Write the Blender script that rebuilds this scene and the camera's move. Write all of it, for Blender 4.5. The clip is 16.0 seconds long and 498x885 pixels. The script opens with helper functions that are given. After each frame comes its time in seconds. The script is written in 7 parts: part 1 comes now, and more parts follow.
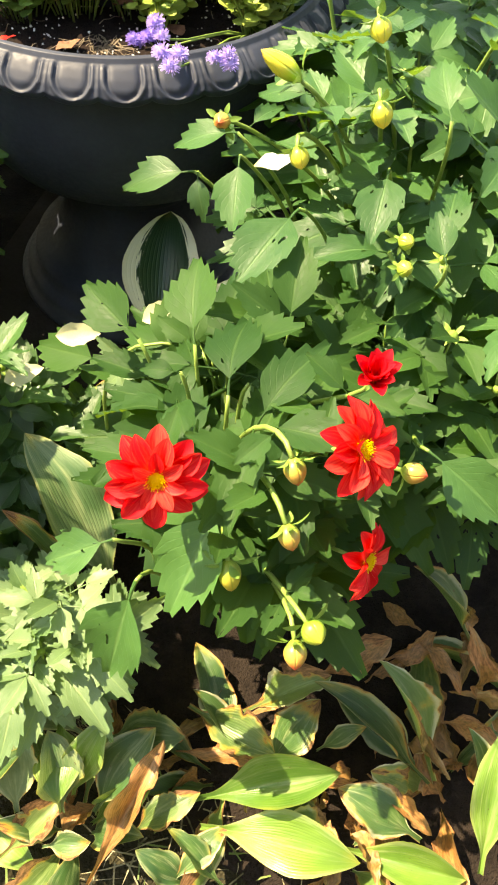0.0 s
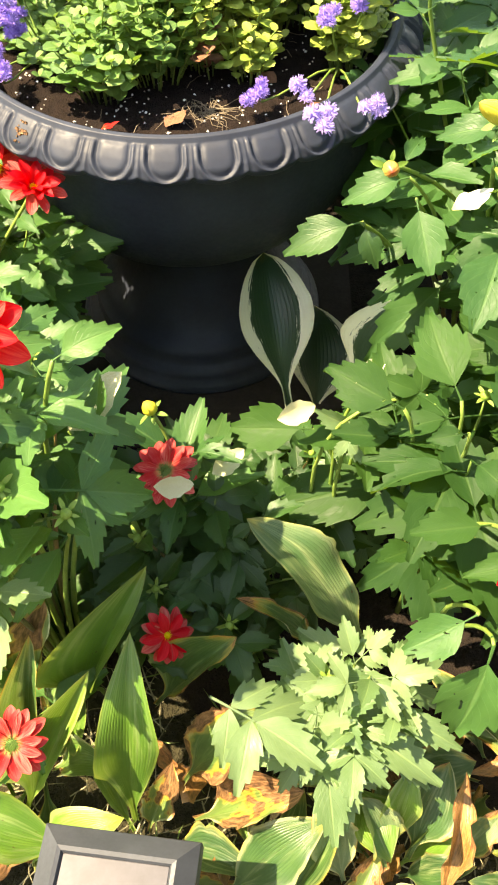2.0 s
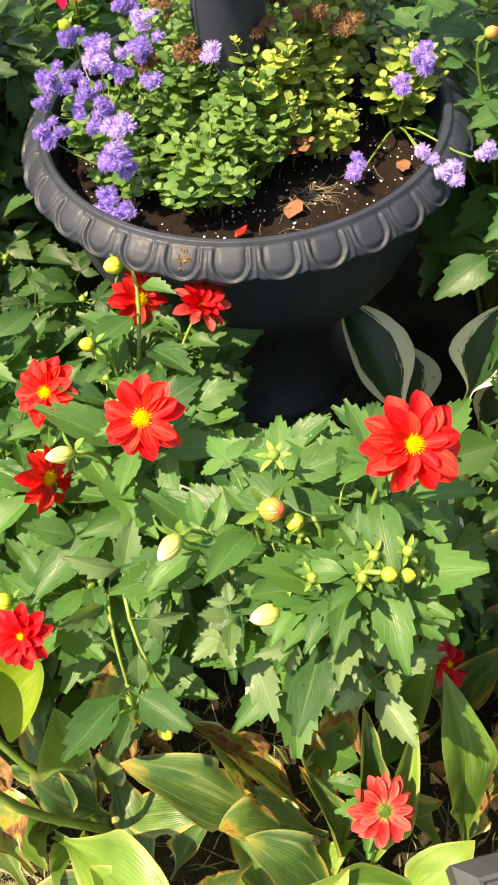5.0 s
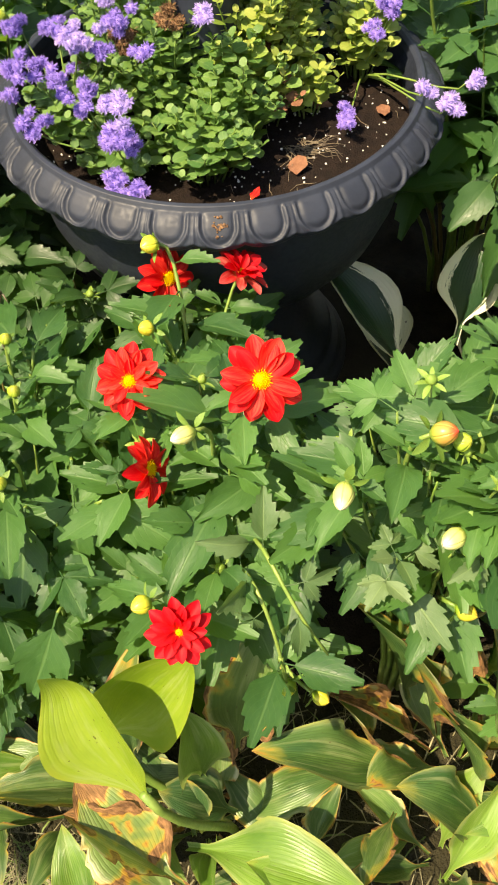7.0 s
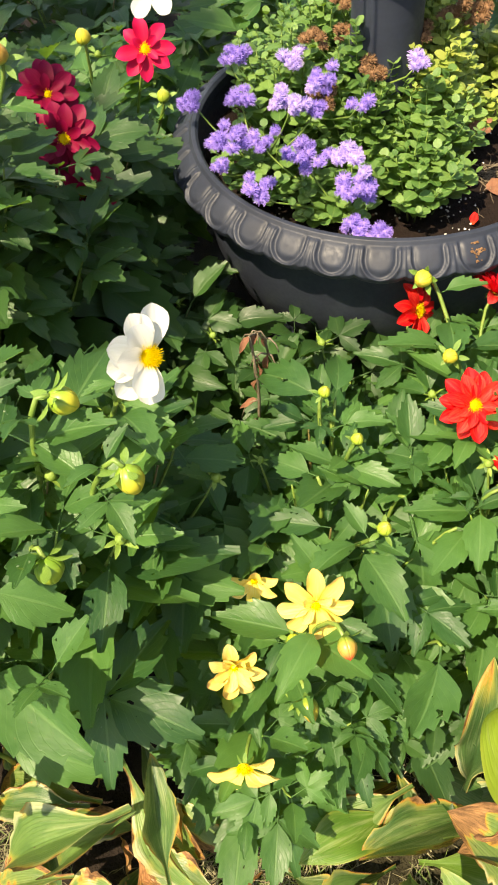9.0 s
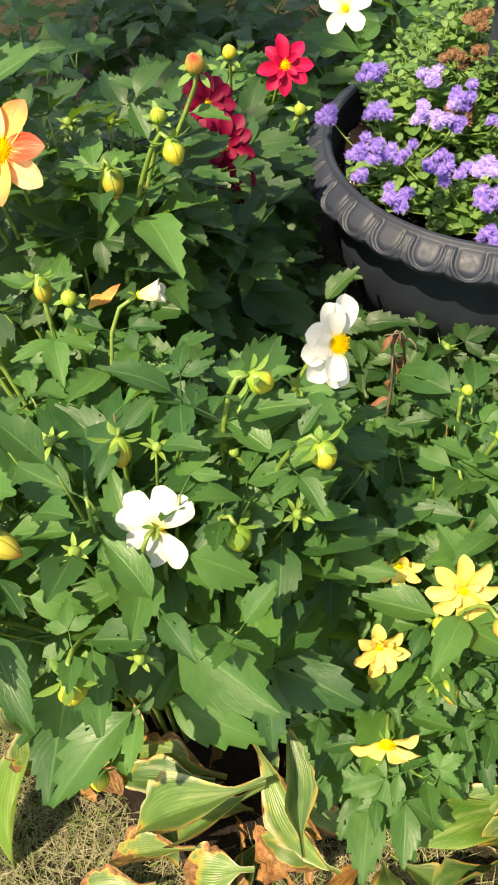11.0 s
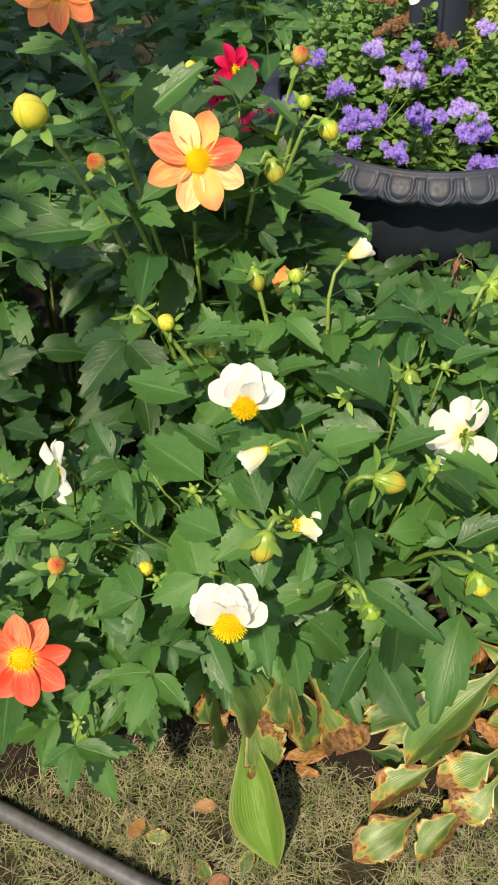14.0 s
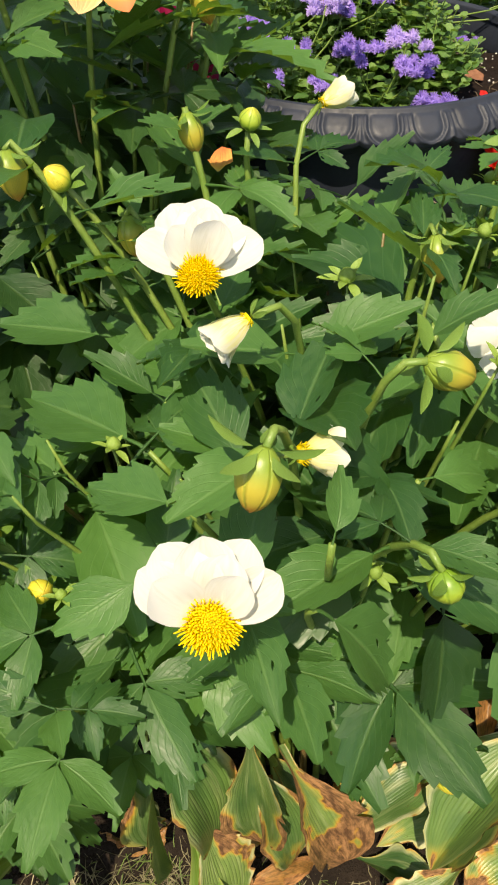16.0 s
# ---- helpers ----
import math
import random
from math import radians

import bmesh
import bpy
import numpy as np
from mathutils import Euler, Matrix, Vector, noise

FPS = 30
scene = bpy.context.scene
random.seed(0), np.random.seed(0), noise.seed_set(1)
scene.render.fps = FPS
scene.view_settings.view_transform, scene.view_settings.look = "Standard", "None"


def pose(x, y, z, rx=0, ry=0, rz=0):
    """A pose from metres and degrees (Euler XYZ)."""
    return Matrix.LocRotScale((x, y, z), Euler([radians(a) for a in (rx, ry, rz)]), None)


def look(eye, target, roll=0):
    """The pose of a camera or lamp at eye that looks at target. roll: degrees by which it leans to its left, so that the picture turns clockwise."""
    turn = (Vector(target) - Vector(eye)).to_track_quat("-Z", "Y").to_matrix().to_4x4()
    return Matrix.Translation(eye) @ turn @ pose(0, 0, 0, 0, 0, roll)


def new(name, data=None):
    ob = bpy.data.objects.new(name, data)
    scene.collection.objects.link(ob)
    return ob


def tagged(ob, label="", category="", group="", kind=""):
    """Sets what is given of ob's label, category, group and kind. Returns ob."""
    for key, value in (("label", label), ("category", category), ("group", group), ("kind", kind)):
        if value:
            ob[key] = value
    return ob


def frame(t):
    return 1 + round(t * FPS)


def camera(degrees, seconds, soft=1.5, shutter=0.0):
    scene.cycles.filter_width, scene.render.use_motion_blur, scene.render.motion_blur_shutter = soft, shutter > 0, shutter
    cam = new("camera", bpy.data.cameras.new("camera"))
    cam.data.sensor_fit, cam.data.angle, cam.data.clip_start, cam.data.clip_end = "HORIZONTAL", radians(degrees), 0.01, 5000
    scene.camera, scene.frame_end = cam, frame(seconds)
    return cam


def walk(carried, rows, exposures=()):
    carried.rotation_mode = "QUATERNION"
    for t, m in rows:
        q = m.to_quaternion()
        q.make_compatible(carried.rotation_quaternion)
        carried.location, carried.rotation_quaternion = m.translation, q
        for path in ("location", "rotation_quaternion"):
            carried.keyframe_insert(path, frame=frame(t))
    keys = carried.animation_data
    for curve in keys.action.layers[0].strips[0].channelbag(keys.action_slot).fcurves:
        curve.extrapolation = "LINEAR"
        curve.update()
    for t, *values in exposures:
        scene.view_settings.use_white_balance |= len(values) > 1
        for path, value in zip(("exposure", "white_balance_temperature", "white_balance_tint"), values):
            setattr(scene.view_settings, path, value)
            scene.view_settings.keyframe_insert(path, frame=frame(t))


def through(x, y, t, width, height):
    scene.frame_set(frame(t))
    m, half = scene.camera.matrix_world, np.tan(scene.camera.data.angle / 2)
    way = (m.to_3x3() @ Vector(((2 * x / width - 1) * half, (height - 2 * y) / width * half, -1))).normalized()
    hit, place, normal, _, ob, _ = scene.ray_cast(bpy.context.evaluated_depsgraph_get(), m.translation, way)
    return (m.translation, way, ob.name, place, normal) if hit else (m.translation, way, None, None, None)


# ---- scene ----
cam = camera(33.9, 16.0, 2.0)
METRES, EYE, TILT, LEAN, TURN = 2.6, 1.0, -55.2, -3.4, 0.0
PATH = [
    (0, (0.002, 0.003, 1.021), (0.131, 1.17, -0.598), 5.6),
    (0.5, (-0.047, 0.07, 1.022), (0.221, 1.195, -0.61), 5.5),
    (1, (-0.102, 0.124, 1.045), (0.22, 1.206, -0.606), 4.3),
    (1.5, (-0.183, 0.122, 1.063), (0.115, 1.188, -0.603), 2.1),
    (1.9, (-0.297, 0.128, 1.074), (0.033, 1.198, -0.584), 0.4),
    (2, (-0.314, 0.137, 1.07), (0.011, 1.204, -0.59), -0.5),
    (2.5, (-0.419, 0.125, 1.088), (0.009, 1.182, -0.555), -2.2),
    (3, (-0.476, 0.139, 1.093), (0.041, 1.189, -0.529), -0.8),
    (3.5, (-0.522, 0.205, 1.087), (0.036, 1.266, -0.514), -1.2),
    (4, (-0.561, 0.266, 1.103), (-0.022, 1.323, -0.507), -4.4),
    (4.2, (-0.579, 0.276, 1.119), (-0.037, 1.325, -0.495), -5.2),
    (6.3, (-0.807, 0.377, 1.172), (0.028, 1.18, -0.459), -3.3),
    (6.5, (-0.828, 0.39, 1.161), (0.03, 1.171, -0.469), -2.8),
    (7, (-0.861, 0.473, 1.132), (0.033, 1.193, -0.505), -2.9),
    (7.5, (-0.89, 0.598, 1.121), (0.047, 1.267, -0.514), -3.7),
    (8, (-0.922, 0.682, 1.136), (0.054, 1.3, -0.497), -3.4),
    (8.5, (-1.013, 0.771, 1.154), (0.022, 1.358, -0.454), -4.0),
    (9, (-1.101, 0.848, 1.153), (-0.004, 1.414, -0.421), -5.2),
    (9.2, (-1.124, 0.874, 1.157), (-0.015, 1.433, -0.411), -5.2),
    (11.3, (-1.218, 0.963, 1.177), (-0.128, 1.641, -0.357), -5.3),
    (11.5, (-1.23, 0.991, 1.174), (-0.146, 1.681, -0.358), -5.2),
    (12, (-1.237, 1.093, 1.148), (-0.156, 1.735, -0.407), -6.4),
    (12.5, (-1.256, 1.187, 1.162), (-0.138, 1.691, -0.418), -6.1),
    (13, (-1.289, 1.228, 1.177), (-0.116, 1.582, -0.404), -5.1),
    (13.5, (-1.377, 1.302, 1.206), (-0.13, 1.49, -0.346), -5.0),
    (14, (-1.421, 1.368, 1.213), (-0.13, 1.473, -0.311), -5.6),
    (14.5, (-1.422, 1.419, 1.158), (-0.101, 1.401, -0.343), -4.4),
    (14.7, (-1.398, 1.413, 1.112), (-0.058, 1.34, -0.37), -3.8),
    (15, (-1.354, 1.42, 1.025), (0.024, 1.242, -0.414), -1.6),
    (15.5, (-1.321, 1.431, 0.951), (0.126, 1.198, -0.41), -0.9),
    (16, (-1.315, 1.433, 0.913), (0.147, 1.238, -0.438), -0.6),
]
STOPS = ((0.0, 2.60, 9400), (1.0, 2.55, 9500), (1.9, 2.66, 9500), (2.6, 2.52, 9200), (4.0, 2.10, 9200), (6.4, 1.74, 9400), (7.0, 1.68, 9000), (9.0, 1.68, 8800), (11.5, 1.47, 8700), (12.2, 1.18, 8500), (13.0, 1.08, 8000), (14.0, 1.00, 7800), (16.0, 1.04, 8200))
walk(cam, [(t, look(eye, target, roll)) for t, eye, target, roll in PATH], [(t, stops, kelvin, 10) for t, stops, kelvin in STOPS])

# ---- light ----
SUN_EL, SUN_AZ = 60.0, -70.0          # degrees; azimuth clockwise from +y
world = bpy.data.worlds.new("daylight")
scene.world = world
world.use_nodes = True
wt = world.node_tree
sky = wt.nodes.new("ShaderNodeTexSky")
sky.sky_type, sky.sun_disc = "NISHITA", False
sky.sun_elevation, sky.sun_rotation = radians(SUN_EL), radians(SUN_AZ)
wt.links.new(sky.outputs[0], wt.nodes["Background"].inputs[0])
wt.nodes["Background"].inputs[1].default_value = 0.11
sun = new("sun", bpy.data.lights.new("sun", "SUN"))
sun.data.energy, sun.data.angle, sun.data.color = 3.4, radians(0.53), (1.0, 0.93, 0.80)
SUN_WAY = Vector((math.sin(radians(SUN_AZ)) * math.cos(radians(SUN_EL)), math.cos(radians(SUN_AZ)) * math.cos(radians(SUN_EL)), math.sin(radians(SUN_EL))))
sun.matrix_world = look(SUN_WAY * 12, (0, 0, 0))

UP = Vector((0, 0, 1))
GROUND = -0.03
R = random.Random(7)


# ---- materials ----
class Nodes:
    """A material's node tree, with short calls."""

    def __init__(self, name):
        self.m = bpy.data.materials.new(name)
        self.m.use_nodes = True
        self.t = self.m.node_tree
        self.bsdf = self.t.nodes["Principled BSDF"]
        self.out = self.t.nodes["Material Output"]

    def node(self, kind, **props):
        n = self.t.nodes.new("ShaderNode" + kind)
        for k, v in props.items():
            setattr(n, k, v)
        return n

    def put(self, value, socket):
        if hasattr(value, "is_linked"):
            self.t.links.new(value, socket)
        elif isinstance(value, (tuple, list)) and len(value) == 3 and socket.type == "RGBA":
            socket.default_value = (*value, 1)
        else:
            socket.default_value = value

    def math(self, op, a, b=0.0, clamp=False):
        n = self.node("Math", operation=op, use_clamp=clamp)
        self.put(a, n.inputs[0])
        self.put(b, n.inputs[1])
        return n.outputs[0]

    def mix(self, f, a, b, how="MIX"):
        n = self.node("Mix", data_type="RGBA", blend_type=how)
        self.put(f, n.inputs[0])
        self.put(a, n.inputs[6])
        self.put(b, n.inputs[7])
        return n.outputs[2]

    def span(self, v, a, b, c=0.0, d=1.0, smooth=True):
        n = self.node("MapRange", interpolation_type="SMOOTHSTEP" if smooth else "LINEAR")
        for s, x in zip(n.inputs[:5], (v, a, b, c, d)):
            self.put(x, s)
        return n.outputs[0]

    def noise(self, scale, detail=4.0, rough=0.55, where=None, w=None):
        n = self.node("TexNoise", noise_dimensions="4D" if w is not None else "3D")
        n.inputs["Scale"].default_value, n.inputs["Detail"].default_value, n.inputs["Roughness"].default_value = scale, detail, rough
        if where is not None:
            self.put(where, n.inputs["Vector"])
        if w is not None:
            self.put(w, n.inputs["W"])
        return n.outputs[0]

    def coord(self, which="Object"):
        return self.node("TexCoord").outputs[which]

    def uv(self):
        s = self.node("SeparateXYZ")
        self.put(self.coord("UV"), s.inputs[0])
        return s.outputs[0], s.outputs[1]

    def chance(self, island=False):
        return self.node("NewGeometry").outputs["Random Per Island"] if island else self.node("ObjectInfo").outputs["Random"]

    def scaled(self, vec, s):
        n = self.node("Mapping")
        self.put(vec, n.inputs[0])
        n.inputs["Scale"].default_value = s
        return n.outputs[0]

    def bump(self, height, strength=0.3, distance=0.002):
        n = self.node("Bump")
        n.inputs["Strength"].default_value, n.inputs["Distance"].default_value = strength, distance
        self.put(height, n.inputs["Height"])
        self.put(n.outputs[0], self.bsdf.inputs["Normal"])
        return n.outputs[0]

    def done(self, colour, rough=0.5, spec=0.5, metal=0.0, through=0.0, glow=None):
        b = self.bsdf.inputs
        self.put(colour, b["Base Color"])
        self.put(rough, b["Roughness"])
        self.put(spec, b["Specular IOR Level"])
        self.put(metal, b["Metallic"])
        if through:
            tr = self.node("BsdfTranslucent")
            self.put(glow if glow is not None else colour, tr.inputs[0])
            mx = self.node("MixShader")
            mx.inputs[0].default_value = through
            self.put(self.bsdf.outputs[0], mx.inputs[1])
            self.put(tr.outputs[0], mx.inputs[2])
            self.put(mx.outputs[0], self.out.inputs["Surface"])
        return self.m


def foliage(name, dark, light, vein, island=False, through=0.30, rough=0.46, holes=0.0, spec=0.48):
    """Net-veined leaf: midrib and slanting side veins, mottled, no two leaves alike."""
    g = Nodes(name)
    u, v = g.uv()
    rnd = g.chance(island)
    half = g.math("ABSOLUTE", g.math("SUBTRACT", u, 0.5))
    rib = g.span(half, 0.012, 0.045, 1.0, 0.0)
    slant = g.math("SUBTRACT", g.math("MULTIPLY", v, 8.0), g.math("MULTIPLY", half, 7.0))
    side = g.math("ABSOLUTE", g.math("SUBTRACT", g.math("FRACT", slant), 0.5))
    side = g.span(side, 0.0, 0.09, 1.0, 0.0)
    veins = g.math("MAXIMUM", rib, g.math("MULTIPLY", side, 0.36))
    blot = g.noise(9.0, 3.0, 0.6, g.scaled(g.coord("UV"), (1, 1, 1)), g.math("MULTIPLY", rnd, 37.0))
    grain = g.noise(900.0, 2.0, 0.6, g.coord("Object"))
    base = g.mix(g.math("ADD", g.math("MULTIPLY", rnd, 0.75), g.math("MULTIPLY", g.math("SUBTRACT", blot, 0.5), 0.55), True), dark, light)
    base = g.mix(g.math("MULTIPLY", grain, 0.15), base, dark)
    col = g.mix(g.math("MULTIPLY", veins, 0.26), base, vein)
    spot = g.span(g.noise(26.0, 2.0, 0.5, g.coord("UV"), g.math("MULTIPLY", rnd, 91.0)), 0.73, 0.77)
    col = g.mix(g.math("MULTIPLY", spot, 0.6), col, (0.16, 0.12, 0.03))
    quilt = g.math("SUBTRACT", g.math("MULTIPLY", blot, 0.8), g.math("ADD", g.math("MULTIPLY", rib, 0.7), g.math("MULTIPLY", side, 0.22)))
    g.bump(quilt, 0.38, 0.0016)
    made = g.done(col, g.span(blot, 0.3, 0.7, rough - 0.08, rough + 0.10), spec, 0.0, through, g.mix(0.55, col, (0.30, 0.52, 0.03)))
    if holes:
        bite = g.noise(5.5, 1.0, 0.4, g.coord("UV"), g.math("MULTIPLY", rnd, 211.0))
        bite = g.math("MULTIPLY", g.math("GREATER_THAN", bite, 0.70), g.math("LESS_THAN", rnd, holes))
        clear = g.node("BsdfTransparent")
        last = g.node("MixShader")
        g.put(bite, last.inputs[0])
        g.put(g.out.inputs["Surface"].links[0].from_socket, last.inputs[1])
        g.put(clear.outputs[0], last.inputs[2])
        g.put(last.outputs[0], g.out.inputs["Surface"])
    return made


def hosta_skin(name, dark, light, burn, margin=None, dry=0.0, through=0.30, ribbed=1.0, hem=0.8):
    """Long parallel veins; scorched margins that pass from orange to papery brown; or a cream margin."""
    g = Nodes(name)
    u, v = g.uv()
    rnd = g.chance()
    off = g.math("SUBTRACT", u, 0.5)
    half = g.math("MULTIPLY", g.math("ABSOLUTE", off), 2.0)
    shift = g.math("MULTIPLY", rnd, 53.0)
    blot = g.noise(3.2, 4.0, 0.6, g.coord("UV"), shift)
    ribs = g.math("ABSOLUTE", g.math("SUBTRACT", g.math("FRACT", g.math("ADD", g.math("MULTIPLY", u, 21.0), g.math("MULTIPLY", blot, 0.9))), 0.5))
    furrow = g.math("MULTIPLY", g.span(ribs, 0.0, 0.3, 1.0, 0.0), g.span(blot, 0.3, 0.65, 0.35, 1.0))
    fine = g.noise(14.0, 4.0, 0.65, g.coord("UV"), shift)
    base = g.mix(g.math("ADD", g.math("MULTIPLY", rnd, 0.75), g.math("MULTIPLY", g.math("SUBTRACT", blot, 0.46), 1.9), True), dark, light)
    base = g.mix(g.math("MULTIPLY", furrow, 0.16 * ribbed), base, dark)
    pale = g.noise(3.0, 3.0, 0.6, g.scaled(g.coord("UV"), (3.5, 0.8, 1)), shift)
    base = g.mix(g.math("MULTIPLY", g.span(pale, 0.48, 0.72), 0.32 if not margin else 0.0), base, (0.50, 0.54, 0.27))
    if margin:
        feather = g.noise(5.0, 4.0, 0.7, g.scaled(g.coord("UV"), (5.0, 1.2, 1)), shift)
        edge = g.span(g.math("ADD", half, g.math("MULTIPLY", g.math("SUBTRACT", feather, 0.5), 0.75)), 0.64, 0.70)
        base = g.mix(edge, base, margin)
    if not margin:
        rim = g.span(g.math("ADD", half, g.math("MULTIPLY", g.math("SUBTRACT", fine, 0.5), 0.25)), 0.74, 0.92)
        base = g.mix(g.math("MULTIPLY", rim, g.span(rnd, 0.2, 0.8, 0.12 * hem, hem)), base, (0.70, 0.69, 0.46))
    pit = g.span(g.noise(34.0, 1.0, 0.5, g.coord("UV"), shift), 0.72, 0.75)
    base = g.mix(g.math("MULTIPLY", pit, 0.8), base, (0.07, 0.03, 0.015))
    ragged = g.noise(11.0, 5.0, 0.7, g.scaled(g.coord("UV"), (0.45, 1.0, 1)), shift)
    patch = g.noise(2.6, 3.0, 0.6, g.scaled(g.coord("UV"), (0.5, 1.0, 1)), g.math("MULTIPLY", rnd, 71.0))
    depth = g.math("MULTIPLY", g.span(patch, 0.36, 0.66), g.math("MULTIPLY", g.math("ADD", rnd, 0.35), burn))
    edge_on = g.math("MAXIMUM", half, g.span(v, 0.45, 1.0, 0.0, 1.0, False))
    burnt = g.math("ADD", g.math("SUBTRACT", edge_on, 1.15), g.math("ADD", depth, g.math("MULTIPLY", g.math("SUBTRACT", ragged, 0.5), 0.34)))
    yellow = g.span(burnt, -0.26, -0.02)
    orange = g.span(burnt, -0.08, 0.03)
    brown = g.span(burnt, -0.01, 0.07)
    col = g.mix(g.math("MULTIPLY", yellow, 0.45), base, (0.50, 0.42, 0.07))
    col = g.mix(g.math("MULTIPLY", orange, 0.8), col, (0.52, 0.23, 0.03))
    paper = g.mix(g.span(fine, 0.35, 0.7), (0.085, 0.034, 0.014), (0.42, 0.215, 0.09))
    col = g.mix(brown, col, paper)
    if dry:
        col = g.mix(dry, col, g.mix(g.span(fine, 0.3, 0.65), (0.10, 0.04, 0.014), (0.42, 0.19, 0.065)))
    g.bump(g.math("ADD", g.math("MULTIPLY", furrow, -0.6 * ribbed), g.math("MULTIPLY", fine, 0.6)), 0.4, 0.002)
    return g.done(col, g.mix(brown, (0.36, 0.36, 0.36), (0.8, 0.8, 0.8)), 0.5, 0.0, through, g.mix(0.30, col, (0.40, 0.55, 0.07)))


def petal_skin(name, root, body, tip, streak, through=0.25, rough=0.5):
    """Petal: colour runs from root to tip, with fine lengthwise streaks."""
    g = Nodes(name)
    u, v = g.uv()
    rnd = g.chance()
    lines = g.noise(4.0, 3.0, 0.6, g.scaled(g.coord("UV"), (3.2, 0.5, 1)), g.math("MULTIPLY", rnd, 29.0))
    col = g.mix(g.span(v, 0.02, 0.38), root, body)
    col = g.mix(g.span(v, 0.55, 1.0), col, tip)
    col = g.mix(g.span(g.math("ADD", lines, g.math("MULTIPLY", g.math("SUBTRACT", rnd, 0.5), 0.25)), 0.40, 0.78), col, streak)
    g.bump(lines, 0.3, 0.0008)
    return g.done(col, rough + 0.05, 0.22, 0.0, through)


def skin(name, a, b, scale=60.0, rough=0.5, spec=0.5, bump=0.3, depth=0.002, through=0.0, island=False, metal=0.0):
    """Plain mottled surface at two scales, varied from piece to piece."""
    g = Nodes(name)
    c = g.coord("Object")
    big, small = g.noise(scale, 5.0, 0.6, c), g.noise(scale * 7, 3.0, 0.6, c)
    f = g.math("ADD", g.math("MULTIPLY", g.span(big, 0.3, 0.7), 0.6), g.math("MULTIPLY", g.chance(island), 0.4))
    col = g.mix(f, a, b)
    col = g.mix(g.math("MULTIPLY", small, 0.3), col, a)
    g.bump(g.math("ADD", big, g.math("MULTIPLY", small, 0.5)), bump, depth)
    return g.done(col, g.span(small, 0.2, 0.8, rough - 0.08, rough + 0.1), spec, metal, through)


M_LEAF = foliage("dahlia_leaf", (0.022, 0.080, 0.024), (0.098, 0.235, 0.054), (0.18, 0.32, 0.11), holes=0.6, through=0.34, spec=0.42)
# Darker copy of the leaf green: shade put into the front dahlias' colour.
M_LEAF_DIMMED = foliage("dimmed_dahlia_leaf", (0.013, 0.046, 0.011), (0.038, 0.100, 0.021), (0.08, 0.15, 0.04), holes=0.6, through=0.28, rough=0.55, spec=0.18)
# Leaf green lowered in colour for gentler light on the tall yellow-budded dahlia.
M_LEAF_SOFTLIT = foliage("softlit_dahlia_leaf", (0.020, 0.070, 0.021), (0.060, 0.155, 0.042), (0.13, 0.25, 0.08), holes=0.6, through=0.30, spec=0.30)
M_LEAF_PALE = foliage("pale_dahlia_leaf", (0.080, 0.155, 0.060), (0.19, 0.275, 0.135), (0.32, 0.44, 0.16), through=0.34)
# Dark-leaved dahlia green, made darker still for shade low and at the back.
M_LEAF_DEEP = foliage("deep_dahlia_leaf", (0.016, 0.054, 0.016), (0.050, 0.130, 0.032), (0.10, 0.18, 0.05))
M_OREGANO = foliage("herb_leaf", (0.052, 0.140, 0.036), (0.20, 0.33, 0.085), (0.34, 0.45, 0.13), island=True)
M_OREGANO_YELLOW = foliage("yellowing_herb_leaf", (0.17, 0.27, 0.05), (0.44, 0.46, 0.11), (0.5, 0.52, 0.14), island=True)
M_STEM = skin("green_stem", (0.10, 0.19, 0.03), (0.22, 0.30, 0.07), 90, 0.45)
M_STEM_RED = skin("reddish_stem", (0.10, 0.10, 0.03), (0.20, 0.12, 0.05), 90, 0.45)
M_HOSTA = hosta_skin("scorched_hosta", (0.032, 0.092, 0.026), (0.17, 0.29, 0.075), 0.52)
M_HOSTA_BURNT = hosta_skin("badly_scorched_hosta", (0.036, 0.090, 0.026), (0.17, 0.26, 0.07), 0.80)
M_HOSTA_FRESH = hosta_skin("fresh_hosta", (0.075, 0.18, 0.028), (0.20, 0.345, 0.055), 0.10, through=0.38, ribbed=0.7, hem=0.2)
# Yellow-green leaf, brightened in its colour as if sun shone through it.
M_HOSTA_GLOW = hosta_skin("sunlit_yellow_hosta", (0.20, 0.33, 0.03), (0.38, 0.50, 0.06), 0.03, through=0.5, ribbed=0.5, hem=0.0)
# Shaded copy of the hosta green: the dimness is in the colour itself.
M_HOSTA_DARK = hosta_skin("shade_tinted_hosta", (0.025, 0.075, 0.025), (0.08, 0.165, 0.045), 0.35)
M_HOSTA_WORN = hosta_skin("worn_hosta", (0.06, 0.13, 0.05), (0.27, 0.35, 0.18), 0.30)
M_HOSTA_DRY = hosta_skin("withered_hosta", (0.1, 0.09, 0.03), (0.25, 0.2, 0.06), 0.9, dry=0.8, through=0.15)
M_HOSTA_CREAM = hosta_skin("variegated_hosta", (0.012, 0.045, 0.02), (0.03, 0.075, 0.03), 0.0, margin=(0.90, 0.88, 0.68), through=0.12)
M_RED = petal_skin("scarlet_petal", (0.74, 0.08, 0.012), (0.70, 0.005, 0.013), (0.68, 0.006, 0.016), (0.84, 0.075, 0.050), 0.38)
M_CRIMSON = petal_skin("crimson_petal", (0.6, 0.02, 0.01), (0.62, 0.003, 0.012), (0.64, 0.005, 0.02), (0.72, 0.02, 0.03), 0.38)
M_FADED = petal_skin("faded_red_petal", (0.62, 0.42, 0.14), (0.48, 0.012, 0.016), (0.52, 0.05, 0.05), (0.60, 0.16, 0.13))
